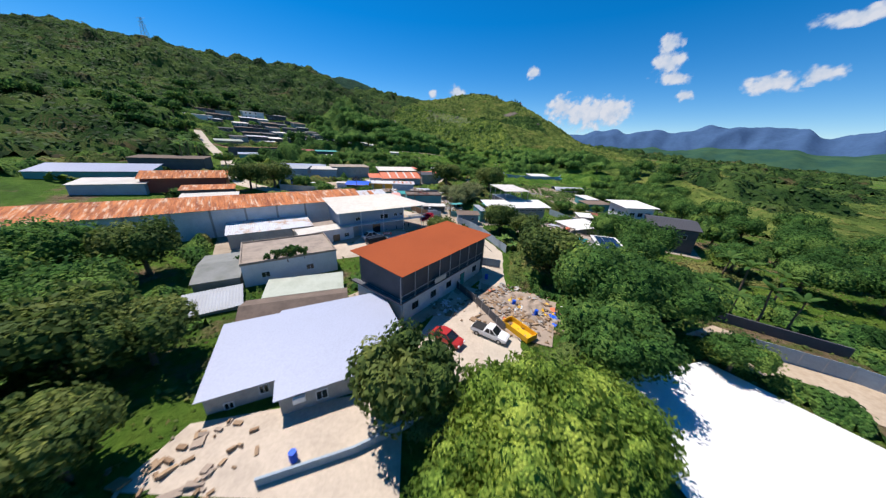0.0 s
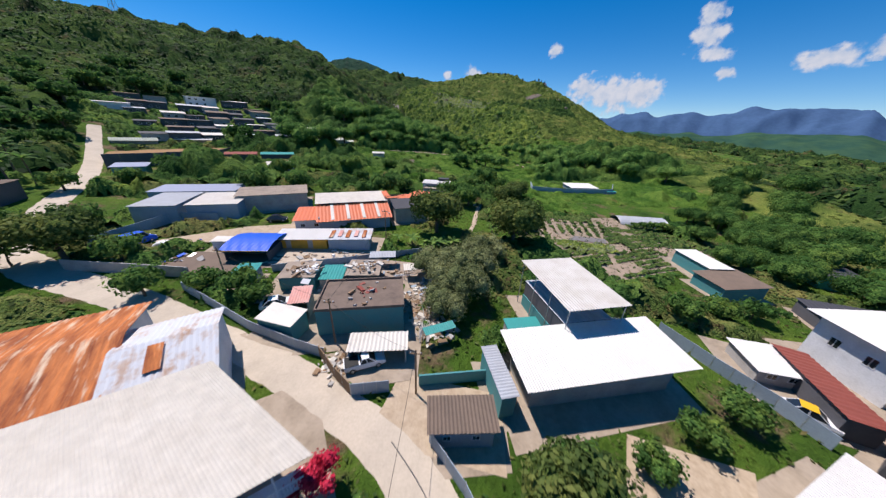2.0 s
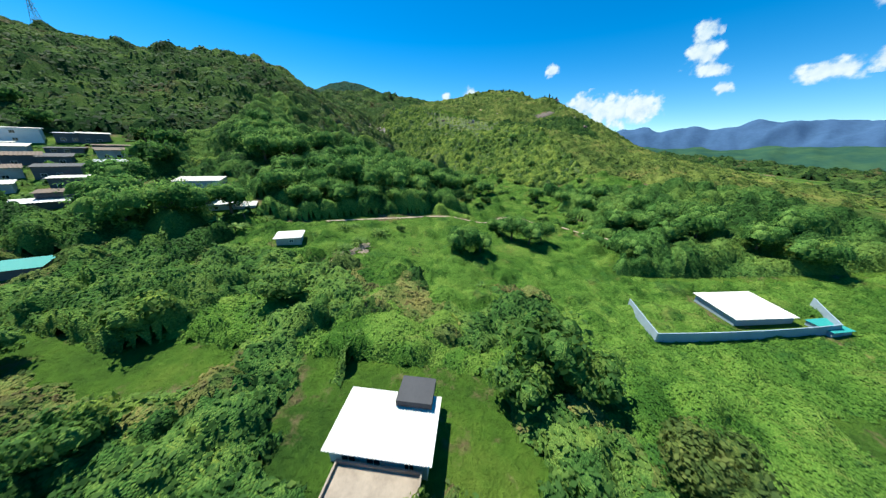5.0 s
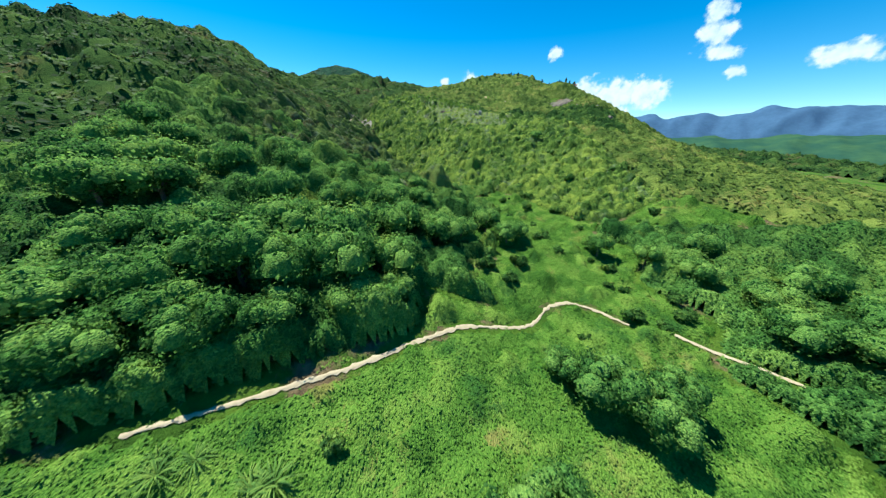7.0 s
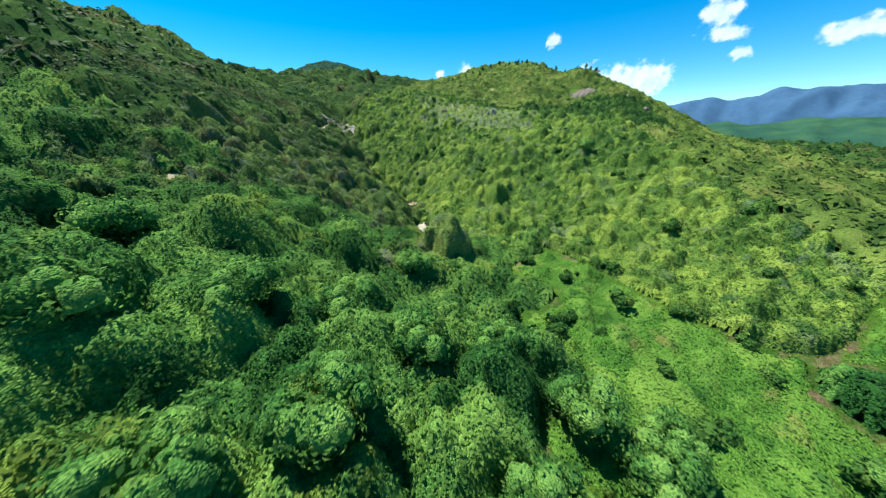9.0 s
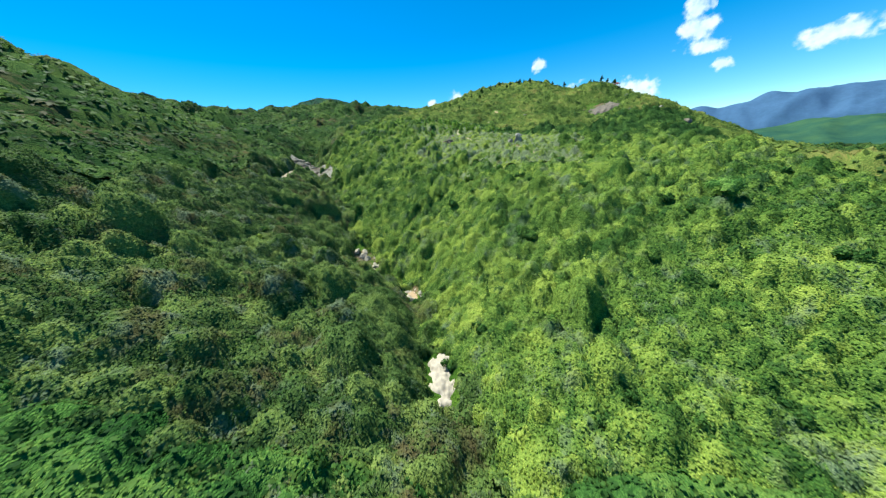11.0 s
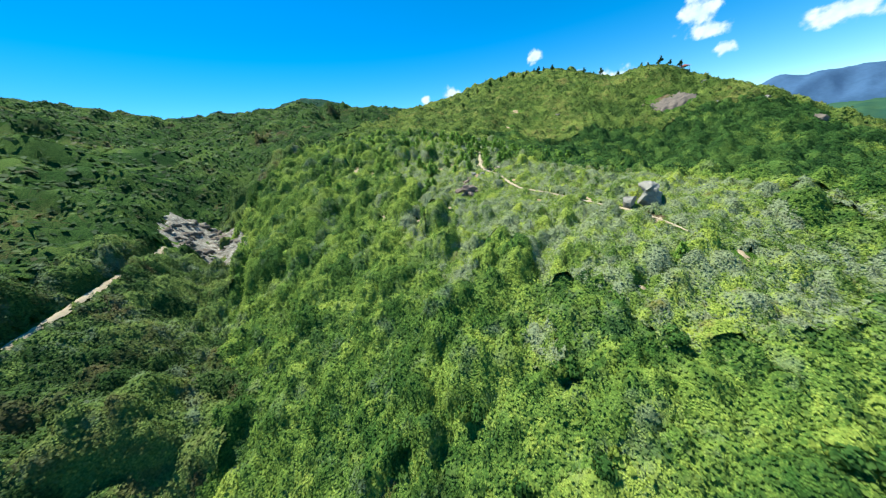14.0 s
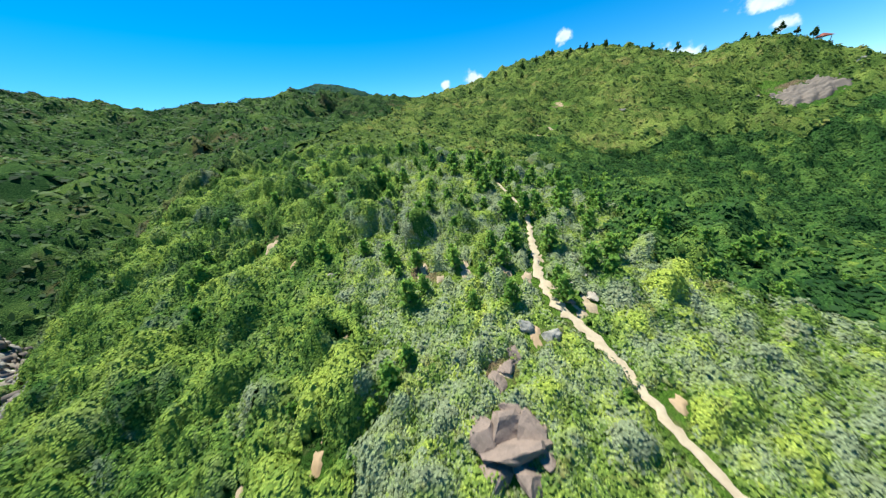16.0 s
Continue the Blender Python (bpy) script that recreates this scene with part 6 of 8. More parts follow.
def tree(name, label, R, H, blobs, count, leaf, material, seed, flat=0.95, droop=0.0, open_crown=0.0, category="tree", low=0.62):
    """A tree at the origin: tapered trunk with limbs, and a crown of uneven clumps of leaves."""
    rng = np.random.default_rng(seed)
    e = new(name)
    tagged(e, label, category)
    a = rng.uniform(0, 6.283, blobs)
    q = np.sqrt(rng.uniform(0.05, 1.0, blobs)) * (0.72 + open_crown)
    el = rng.uniform(-0.25, 1.0, blobs)
    cx, cy = R * q * np.cos(a), R * q * np.sin(a)
    cz = H * low + (H * (1 - low) - R * 0.2) * el * (1.15 - q * 0.8) - droop * q * R
    br = R * rng.uniform(0.30, 0.50, blobs)
    bh = br * flat * rng.uniform(0.85, 1.25, blobs)
    own = rng.uniform(0.1, 0.9, blobs)
    V, Q, T = domes(cx, cy, cz, br * 0.70, bh * 0.70, rng)
    c, d, k = on_dome(cx, cy, cz, br, bh, count, rng, -0.85)
    LV, LQ = leaves(c, d - np.array([0, 0, droop]), leaf, rng, 0.42 if droop else 0.55, 0.9)
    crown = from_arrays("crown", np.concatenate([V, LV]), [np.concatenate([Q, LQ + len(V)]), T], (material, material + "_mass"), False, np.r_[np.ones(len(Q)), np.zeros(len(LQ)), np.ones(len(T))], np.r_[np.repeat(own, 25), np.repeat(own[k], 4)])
    crown.parent = e
    bm = bmesh.new()
    t = max(0.09, R * 0.055)
    rod(bm, (0, 0, -0.8), (R * 0.04, 0, H * 0.45), t * 1.4, 8, t)
    for i in range(min(6, blobs)):
        rod(bm, (R * 0.04, 0, H * 0.42), (cx[i] * 0.85, cy[i] * 0.85, cz[i]), t * 0.7, 5, t * 0.25)
    part("trunk", bm, "bark", e)
    return e


def frond_plant(name, label, H, fronds, length, width, material, seed, trunk=True, arch=0.9, category="palm"):
    """A palm or banana: a stem and arching leaves, each a leaf of its own."""
    rng = np.random.default_rng(seed)
    e = new(name)
    tagged(e, label, category)
    if trunk:
        bm = bmesh.new()
        for k in range(5):
            rod(bm, (0.12 * math.sin(k), 0.1 * k / 4, H * k / 5 - (0.6 if k == 0 else 0)), (0.12 * math.sin(k + 1), 0.1 * (k + 1) / 4, H * (k + 1) / 5), 0.16 - 0.015 * k, 7)
        part("trunk", bm, "bark", e)
    for f in range(fronds):
        a = 6.283 * f / fronds + rng.uniform(-0.25, 0.25)
        up = rng.uniform(0.25, 1.1)
        V, Q = [], []
        n = 6
        L = length * rng.uniform(0.8, 1.15)
        for k in range(n + 1):
            s = k / n
            r, z = L * s * math.cos(up) + 0.1, L * s * math.sin(up) - arch * L * 0.55 * s * s
            w = width * math.sin(math.pi * (0.08 + 0.90 * s)) * 0.5
            c, n2 = np.array([r * math.cos(a), r * math.sin(a), H + z]), np.array([-math.sin(a), math.cos(a), 0])
            V += [c - n2 * w - [0, 0, w * 0.45], c, c + n2 * w - [0, 0, w * 0.45]]
        for k in range(n):
            b = 3 * k
            Q += [(b, b + 1, b + 4, b + 3), (b + 1, b + 2, b + 5, b + 4)]
        ob = from_arrays("frond", np.array(V), np.array(Q), material, tone=0.3 + 0.5 * (f % 3) / 2)
        ob.parent = e
    return e


def plant_all(proto, spots, seed=0, sink=0.1):
    """Sets the first plant and copies of it at (x, y, scale)."""
    rng = np.random.default_rng(seed)
    for k, (x, y, s) in enumerate(spots):
        m = pose(x, y, at(x, y) - sink, 0, 0, rng.uniform(0, 360)) @ Matrix.Diagonal((s, s, s * rng.uniform(0.9, 1.1), 1))
        if k == 0:
            proto.matrix_basis = m
        else:
            c = copy_thing(proto, Matrix())
            c.matrix_basis = m


plant_all(tree("mango_tree", "dense rounded dark green mango tree", 4.6, 7.2, 24, 150, 0.30, "mango", 1), [(-2.6, 17.0, 0.98), (16.4, 70.4, 1.0), (22.0, 66.8, 0.95), (21.4, 47.4, 1.35), (0.0, 65.6, 0.72), (2.2, 126.2, 1.45), (22.0, 124.4, 1.45), (31.0, 167, 1.0), (25.2, 155, 1.05), (-28.6, 21.0, 0.95), (-34.4, 18.8, 1.15), (-46, 38, 1.1), (-24.4, 11.0, 0.8), (-61, 99, 1.25), (-66, 93, 1.1), (3.4, 58.2, 0.8), (-1.6, 55.6, 0.6)], 1)
plant_all(tree("feathery_tree", "tall light green tree with drooping feathery leaves", 6.2, 9.0, 30, 260, 0.30, "feathery", 2, 0.85, 0.35), [(7.2, 13.6, 1.0), (13.5, 14.6, 0.85), (3.6, 9.4, 0.7)], 2)
plant_all(tree("dark_tree", "large dark green spreading tree", 6.0, 8.5, 24, 150, 0.28, "forest", 3), [(20.4, 23.4, 0.95), (92, 158, 0.7), (97, 161, 0.6), (100, 154, 0.8), (106, 160, 0.8), (112, 168, 0.9), (118, 174, 0.8), (124, 180, 1.0), (110, 149, 0.8), (119, 151, 0.9), (128, 160, 0.9), (136, 168, 1.0), (130, 190, 1.0), (144, 198, 1.1), (150, 180, 1.1), (84, 142, 0.6), (90, 136, 0.7), (98, 142, 0.8), (104, 138, 0.8), (112, 140, 0.9), (122, 138, 0.9), (76, 124, 0.5), (84, 126, 0.6), (92, 122, 0.7), (66, 54, 0.8), (72, 46, 0.9), (80, 40, 1.0), (86, 52, 0.9), (92, 62, 1.0), (100, 50, 1.0), (76, 30, 0.9), (90, 30, 1.0), (104, 72, 1.0), (112, 60, 1.1), (96, 80, 0.9), (118, 84, 1.0), (70, 24, 0.8), (108, 34, 1.1), (28.6, 38.4, 1.15), (24.0, 33.6, 1.15), (33.0, 33.0, 1.05), (44.2, 64.6, 1.0), (43.0, 53.0, 0.85), (94, 100, 0.9), (101, 112, 1.0), (90, 110, 0.8), (106, 98, 1.1), (97, 126, 0.9), (84, 118, 0.8), (110, 128, 1.0), (76, 124, 0.7), (104, 140, 0.9), (92, 134, 0.8), (48.6, 58.5, 1.0), (-55.6, 35, 1.0), (-40, 24, 0.95), (-50, 24, 1.05), (-42, 12, 1.1), (-33, 8, 0.95), (-60, 14, 1.1), (-47.5, 5, 1.0), (-62, 28, 0.9), (35.6, 24.6, 0.55)], 3)
plant_all(tree("grey_green_tree", "airy olive green tree with thin foliage", 6.0, 8.0, 26, 150, 0.30, "airy", 4, 0.95, 0.1, 0.15), [(8.4, 100.5, 0.78), (9.4, 107.0, 0.85), (13.0, 113, 0.75), (3.4, 106, 0.7), (6.2, 95.4, 0.6)], 4)
plant_all(tree("garden_tree", "rounded mid-green garden tree", 3.6, 5.2, 14, 62, 0.37, "forest", 5), [(19.4, 182, 1.6), (15, 176, 1.1), (24, 178, 1.2), (11.4, 151, 1.3), (8.5, 159, 1.0), (17.5, 163, 1.1), (-16.9, 149.6, 1.4), (-22, 146, 1.1), (-12, 158, 1.0), (-25, 190, 1.1), (-40, 180, 1.2), (-52, 172, 1.0), (-30, 165, 0.9), (13, 88.4, 0.6), (18, 74.5, 0.8), (26.5, 76.4, 0.55), (33.5, 79.6, 0.6), (40, 82, 0.7), (-33, 42.5, 0.6), (-26, 46, 0.5), (47.5, 100.5, 0.8), (55, 101.5, 0.8), (62, 103, 0.7), (80, 92, 1.1), (86, 84, 1.2), (79, 72, 1.2), (84, 60, 1.1), (-40, 92.5, 0.8), (-33, 95.6, 0.7), (-27, 95.6, 0.8), (-23, 94, 0.7), (-52, 100, 0.9), (-70, 108, 1.1), (-80, 104, 1.0), (-100, 128, 1.1), (-92, 138, 0.9), (-46, 148, 1.1), (-57, 143, 1.2), (-60, 165, 1.0), (4, 148, 1.0), (3, 160, 0.9)], 5)
wood = tree("woodland_tree", "full-crowned dark green woodland tree", 6.0, 9.0, 18, 105, 0.32, "wood_edge", 6, 1.0)
plant_all(wood, [(-24, 238, 0.8), (-15, 243.5, 0.75), (-31, 233.5, 0.85), (-9, 248, 0.7), (-38, 236, 0.9), (-18, 250, 1.15), (-26, 246, 1.05), (-34, 245, 1.2), (-10, 256, 1.0), (-43, 238, 1.0), (-50, 232, 1.1), (-40.8, 228.5, 0.85), (-22, 258, 1.2), (-32, 256, 1.1), (-2, 272, 1.0), (4, 279, 0.8), (-12, 268, 1.1), (-44, 250, 1.1), (-55, 246, 1.0), (17.8, 284, 0.75), (12, 290, 0.8), (22, 288, 0.6), (8, 218, 0.8), (13, 222, 0.65), (24.9, 236.5, 0.85), (30, 233, 0.8), (35, 237, 0.7), (20, 240, 0.6), (67, 250, 1.0), (74, 246, 1.0), (82, 250, 1.1), (76, 238, 0.95), (88, 240, 1.1), (70, 258, 0.9), (95, 246, 1.0), (80, 262, 1.0), (50.5, 388, 0.62), (-62, 262, 1.2), (-72, 258, 1.2), (-70, 272, 1.2), (-58, 278, 1.1), (-82, 268, 1.3), (-40, 268, 1.1), (-28, 276, 1.0), (-18, 284, 1.0), (-48, 290, 1.0), (-36, 298, 0.9), (-22, 302, 0.8), (-10, 296, 0.8), (2, 300, 0.7), (-92, 282, 1.2), (-84, 292, 1.1), (-100, 300, 1.1), (-60, 306, 0.9), (-46, 316, 0.8), (-30, 322, 0.8), (-14, 318, 0.7), (62, 268, 0.8), (55, 276, 0.7), (45, 282, 0.7), (72, 280, 0.8), (-64, 212, 1.1), (-72, 206, 1.1), (-84, 214, 1.2), (-58, 220, 0.9), (-92, 224, 1.1), (60, 228, 0.8), (105, 222, 1.0), (112, 236, 1.1), (100, 232, 1.0), (120, 212, 1.0)], 6)
rng = np.random.default_rng(31)
west = tree("hillside_tree", "dark tree among the hillside houses", 5.5, 8.5, 11, 50, 0.68, "forest", 8, 1.05)
wx, wy = jitter(-225, -95, 150, 275, 15, rng, 0.75)
m = free_ground(wx, wy, 4.0) & (np.hypot((wx + 141) / 40, (wy - 218) / 34) > 1)
plant_all(west, [(a, b, c) for a, b, c in zip(wx[m], wy[m], rng.uniform(0.7, 1.25, m.sum()))], 8)
plant_all(tree("ridge_tree", "thin open pine-like tree on the skyline ridge", 1.3, 6.5, 11, 26, 0.34, "dark_wood", 9, 1.5, 0, 0.25, low=0.55), [(12, 690, 1.0), (22, 698, 0.9), (36, 706, 1.1), (48, 715, 0.9), (60, 716, 1.2), (74, 716, 1.0), (84, 714, 0.9), (96, 708, 1.1), (108, 700, 0.8), (118, 690, 1.0), (128, 680, 1.2), (136, 668, 0.8), (146, 655, 1.0), (152, 645, 0.8), (158, 632, 0.9), (-6, 680, 0.9), (-24, 672, 0.8), (4, 660, 0.8), (30, 680, 0.9), (66, 700, 1.0), (150, 640, 1.0), (154, 636, 0.8), (160, 634, 0.9), (145, 646, 0.7), (88, 722, 1.0), (92, 720, 0.9), (84, 724, 0.8), (99, 716, 1.0), (104, 705, 0.7), (56, 722, 0.7), (44, 712, 0.6), (30, 700, 0.7), (112, 694, 0.7), (124, 684, 0.8)], 9)


def pine(name, label, H, seed):
    """A young pine: a straight stem with whorls of upswept, needle-clad branches."""
    rng = np.random.default_rng(seed)
    e = new(name)
    tagged(e, label, "tree")
    bm = rod(bmesh.new(), (0, 0, -0.5), (0.03, 0.02, H), 0.05, 6, 0.015)
    C, N, T = [], [], []
    for w in range(9):
        z = H * (0.12 + 0.095 * w)
        reach = 0.62 * H * (1 - 0.088 * w) * (0.75 + 0.25 * math.sin(w * 1.7)) * 0.75
        for k in range(6):
            a = 6.283 * k / 6 + w * 0.7 + rng.uniform(-0.3, 0.3)
            q = reach * rng.uniform(0.7, 1.15)
            tip = Vector((q * math.cos(a), q * math.sin(a), z + q * 0.55))
            rod(bm, (0, 0, z), tip, 0.018, 4, 0.008)
            n = 12
            f = rng.uniform(0.25, 1.05, (n, 1))
            C.append(np.array([0, 0, z]) * (1 - f) + np.array(tip) * f + rng.normal(0, 0.05, (n, 3)))
            N.append(np.tile([math.cos(a), math.sin(a), 0.9], (n, 1)) + rng.normal(0, 0.6, (n, 3)))
            T.append(np.full(n * 4, rng.uniform(0.2, 0.9)))
    part("trunk", bm, "bark", e)
    V, Q = leaves(np.concatenate(C), np.concatenate(N), np.full(9 * 6 * 12, 0.21), rng, 0.40, 1.0)
    from_arrays("crown", V, Q, "pine", tone=np.concatenate(T)).parent = e
    return e


sap = pine("young_pine", "bright green feathery young pine", 2.9, 10)
sx, sy = jitter(-58, 28, 488, 540, 3.3, rng, 0.62)
m = ~open_ground(sx, sy) & (patches(sx, sy, 0.06, 3.3) > -0.22)
plant_all(sap, [(-21.3, 479.4, 1.25), (-20, 481.5, 0.9), (-22.6, 477.6, 0.8), (15.5, 443.6, 1.0), (-4.4, 489.2, 0.8), (-3.0, 477.6, 0.5), (-3.4, 475.6, 0.4), (-20.5, 493, 0.9), (-16, 493.6, 0.9), (-10.9, 495, 1.0), (-0.4, 430, 0.8), (-30, 478, 0.7), (-27, 471, 0.8), (12, 446, 0.7), (24, 424, 0.8)] + [(a, b, c) for a, b, c in zip(sx[m], sy[m], rng.uniform(0.6, 1.5, m.sum()))], 10)
bx, by = jitter(-90, 75, 345, 436, 8.5, rng, 0.55)
m = ~open_ground(bx, by) & is_scrub(bx, by)
ex, ey = jitter(-22, 72, 254, 342, 8.5, rng, 0.6)
em = ~open_ground(ex, ey) & ~is_wood(ex, ey)
plant_all(tree("tall_shrub", "tall rounded green shrub standing above the scrub", 1.7, 2.2, 9, 50, 0.26, "forest", 11, 0.8, low=0.4), [(a, b, c) for a, b, c in zip(bx[m], by[m], rng.uniform(0.6, 1.3, m.sum()))] + [(a, b, c) for a, b, c in zip(ex[em], ey[em], rng.uniform(0.7, 1.7, em.sum()))], 11)
plant_all(frond_plant("banana_plant", "broad-leaved banana plant with torn green leaves", 2.2, 9, 2.6, 0.75, "palm", 1, True, 0.9, "banana plant"), [(1.8, 115.7, 1.0), (-3.0, 118.0, 1.0), (4.6, 118.5, 0.9), (-6.4, 118.4, 0.8), (16.0, 60.6, 1.0), (17.6, 58.8, 0.8), (15.2, 62.8, 0.7), (3.2, 116.2, 1.1), (6.6, 117.5, 1.0), (1.0, 115.0, 0.9), (8.4, 114.6, 0.8), (24.6, 137.6, 1.2), (21.6, 139.2, 1.1), (27.2, 139.5, 1.2), (23.0, 134.2, 1.1), (28.6, 135.4, 1.1), (19.5, 135.0, 0.9), (30.5, 142.0, 1.0), (-52, 217, 1.1), (-56, 213, 1.0), (-50, 211, 1.0), (-60, 226, 1.0), (12.0, 203.0, 0.6), (-66, 96, 1.1), (-62, 103, 1.0)], 12)
plant_all(frond_plant("cane_clump", "arching clump of tall bright grass-like leaves on the slope", 0.9, 48, 3.1, 0.13, "palm", 9, False, 1.0, "grass clump"), [(-21.5, 209.5, 1.1), (-22.4, 210.8, 0.9), (-19.1, 213.8, 1.2), (-20.2, 214.8, 0.9), (-16.5, 220.5, 1.0), (-15.2, 221.4, 1.15), (-17.6, 221.4, 0.8), (-25.9, 220.8, 0.9), (-23.6, 222.4, 0.8), (-22.3, 207.0, 0.8), (-27.2, 222.2, 0.7), (-58, 214, 1.0), (-54, 217, 1.1), (-50, 213, 1.0), (-61, 210, 1.0), (-47, 219, 0.9)], 19)
spx, spy = jitter(17.5, 33.5, 131, 151, 1.75, rng, 0.8)
spm = (spx > 16 + 0.25 * np.maximum(0, spy - 140)) & (spx < 28 + 0.35 * (spy - 133)) & (np.hypot(spx - 25.2, spy - 155) > 5)
plant_all(frond_plant("sword_leaf_plant", "tall bright green plant with long sword-shaped leaves", 1.1, 14, 1.9, 0.2, "palm", 7, True, 0.7, "garden plant"), [(a, b, c) for a, b, c in zip(spx[spm], spy[spm], rng.uniform(0.7, 1.35, spm.sum()))], 17)
plant_all(frond_plant("palm_tree", "slender palm with a dark feathery crown", 5.0, 12, 2.8, 0.7, "forest", 2), [(39.5, 41.0, 0.9), (42.5, 39.8, 1.0), (45.5, 38.6, 1.0), (48.5, 37.0, 0.9), (51.5, 35.4, 1.1), (54.5, 33.6, 1.0), (58.6, 44.9, 1.2), (62, 42, 1.1), (60, 50, 1.2), (-112, 120, 1.6), (-108, 124, 1.5), (-116, 127, 1.7), (-120, 133, 1.6), (-111, 130, 1.4)], 13)
bg = tree("bougainvillea", "bougainvillea covered with pink-red flowers by the roof", 1.7, 4.0, 16, 60, 0.16, "bloom", 14, 0.9, category="flowering shrub")
plant_all(bg, [(-3.0, 72.2, 1.0), (-4.6, 71.4, 0.7)], 14)
plant_all(tree("bright_bush", "small bright yellow-green bush in the grass", 0.9, 1.5, 9, 60, 0.2, "palm", 15, 0.9, category="bush"), [(-10.9, 225.0, 1.3), (67.6, 148.8, 1.4), (70.4, 148.2, 1.8), (73.4, 148.0, 2.0), (76.4, 147.8, 1.9), (79.0, 148.2, 1.5), (57, 106.4, 1.0), (58.5, 105.8, 0.8), (-52, 380, 1.2), (-48, 372, 1.0)], 15)

for k, (x, y, q) in enumerate([(-26.2, 39.6, 0.9), (-25.0, 40.2, 1.0), (-24.0, 41.2, 1.1), (-22.9, 41.6, 0.8), (-27.4, 38.9, 0.6)]):
    e = tree("potted_shrub", "leafy shrub growing in a tub on the flat roof", 0.9, 2.0, 8, 45, 0.2, "forest", 30 + k, 1.1, category="bush", low=0.3) if k == 0 else copy_thing(e, Matrix())
    e.matrix_basis = pose(x, y, 1.95, 0, 0, 70 * k) @ Matrix.Diagonal((q, q, q, 1))


def village_green():
    """Bushes, weeds and hedges that fill the gaps of the village and its gardens."""
    rng = np.random.default_rng(41)
    def wild(x, y):
        meadow = (x > 30) & (y > 156) & (y > 150 + 0.2 * (x - 30)) & (x < 112)
        s, o = (x - 34.5) * 0.9135 + (y - 124.5) * 0.4067, -(x - 34.5) * 0.4067 + (y - 124.5) * 0.9135
        plots = (s > -0.5) & (s < 48) & (o > -15) & (o < 20.2)
        grassy = (x > 38) & (x < 48) & (y > 78) & (y < 98) | (x > -22) & (x < -6) & (y > 3) & (y < 14)
        return free_ground(x, y) & ~meadow & ~plots & ~grassy & ~open_ground(x, y) & ~((y < 14) & (np.abs(x) < 17)) & (patches(x, y, 0.07, 6.0) > -0.10)

    def shady(x, y):
        return (patches(x, y, 0.045, 8.0) > -0.02) | (x < -20) & (y < 50) | (x > 17) & (y < 45)
    for E, step, thick, leaf in (((-75, 72, -20, 78), 0.8, 7.0, 0.28), ((-138, 120, 78, 206), 1.1, 3.2, 0.40)):
        S = crowd(E, 2.1, 0.8, 2.1, 0.9, rng, 0.07, 6.0, 0.8, 0.10)
        canopy("village_bushes", E, step, lambda x, y: wild(x, y) & shady(x, y), S, thick, leaf, "forest", "dark bushes and hedges between the houses", rng, "bushes", base=0.15, land=wild)
        canopy("village_weeds", E, step, lambda x, y: wild(x, y) & ~shady(x, y), (S[0], S[1], S[2], S[3] * 0.8), thick, leaf * 0.9, "weed", "lighter weeds and creepers round the yards", rng, "weeds", base=0.15, land=wild)
    E = (-96, -8, 138, 224)

    def thicket(x, y):
        glade = np.abs((x + 23) - 0.35 * (y - 155)) < 4 + 2 * np.sin(y * 0.3)
        return free_ground(x, y, 0.8) & ~is_wood(x, y) & ~open_ground(x, y) & ~glade & (patches(x, y, 0.05, 12.0) > -0.16) & ((x < -12) | (y > 174)) & ~((x > -48) & (y > 196))
    S = crowd(E, 3.3, 1.4, 3.0, 1.0, rng, 0.05, 7.0, 0.85, 0.1)
    canopy("garden_thicket", E, 0.9, thicket, S, 7.0, 0.29, "forest", "tall tangled bushes and small trees on the fallow gardens", rng, "bushes", base=0.2, lift=0.4)
    E = (-196, -90, 176, 266)
    canopy("hillside_bushes", E, 1.6, lambda a, b: (np.hypot((a + 141) / 50, (b - 218) / 40) < 1) & free_ground(a, b, 0.8), crowd(E, 3.6, 1.5, 3.0, 0.9, rng), 1.6, 0.6, "forest", "bushes and small trees between the hillside houses", rng, "bushes", lift=0.5)
    x, y = jitter(-60, 125, -15, 160, 1.5, rng)
    m = free_ground(x, y, 0.2) & ~((y < 12) & (np.abs(x) < 10))
    x, y = x[m], y[m]
    c = np.stack([x, y, height(x, y) + 0.12], 1)
    n = np.stack([rng.normal(0, 0.5, len(x)), rng.normal(0, 0.5, len(x)), np.full(len(x), 0.8)], 1)
    V, Q = leaves(np.repeat(c, 2, 0) + rng.normal(0, 0.4, (2 * len(x), 3)) * [1, 1, 0.25], np.repeat(n, 2, 0), np.full(2 * len(x), 0.34), rng, 0.45, 0.9)
    tagged(from_arrays("village_grass", V, Q, "weed", tone=np.repeat(rng.uniform(0, 1, len(Q)), 4)), "rough grass and low weeds on village ground", "grass", kind="stuff")


village_green()


# ---- vegetable plots ----
drape("plot_soil", [(40.6, 110.8), (84.4, 130.3), (71, 160.5), (26.4, 142.8)], "plot_soil", "bare earth of the vegetable plots", "field", 0.02)
QUADS.pop()


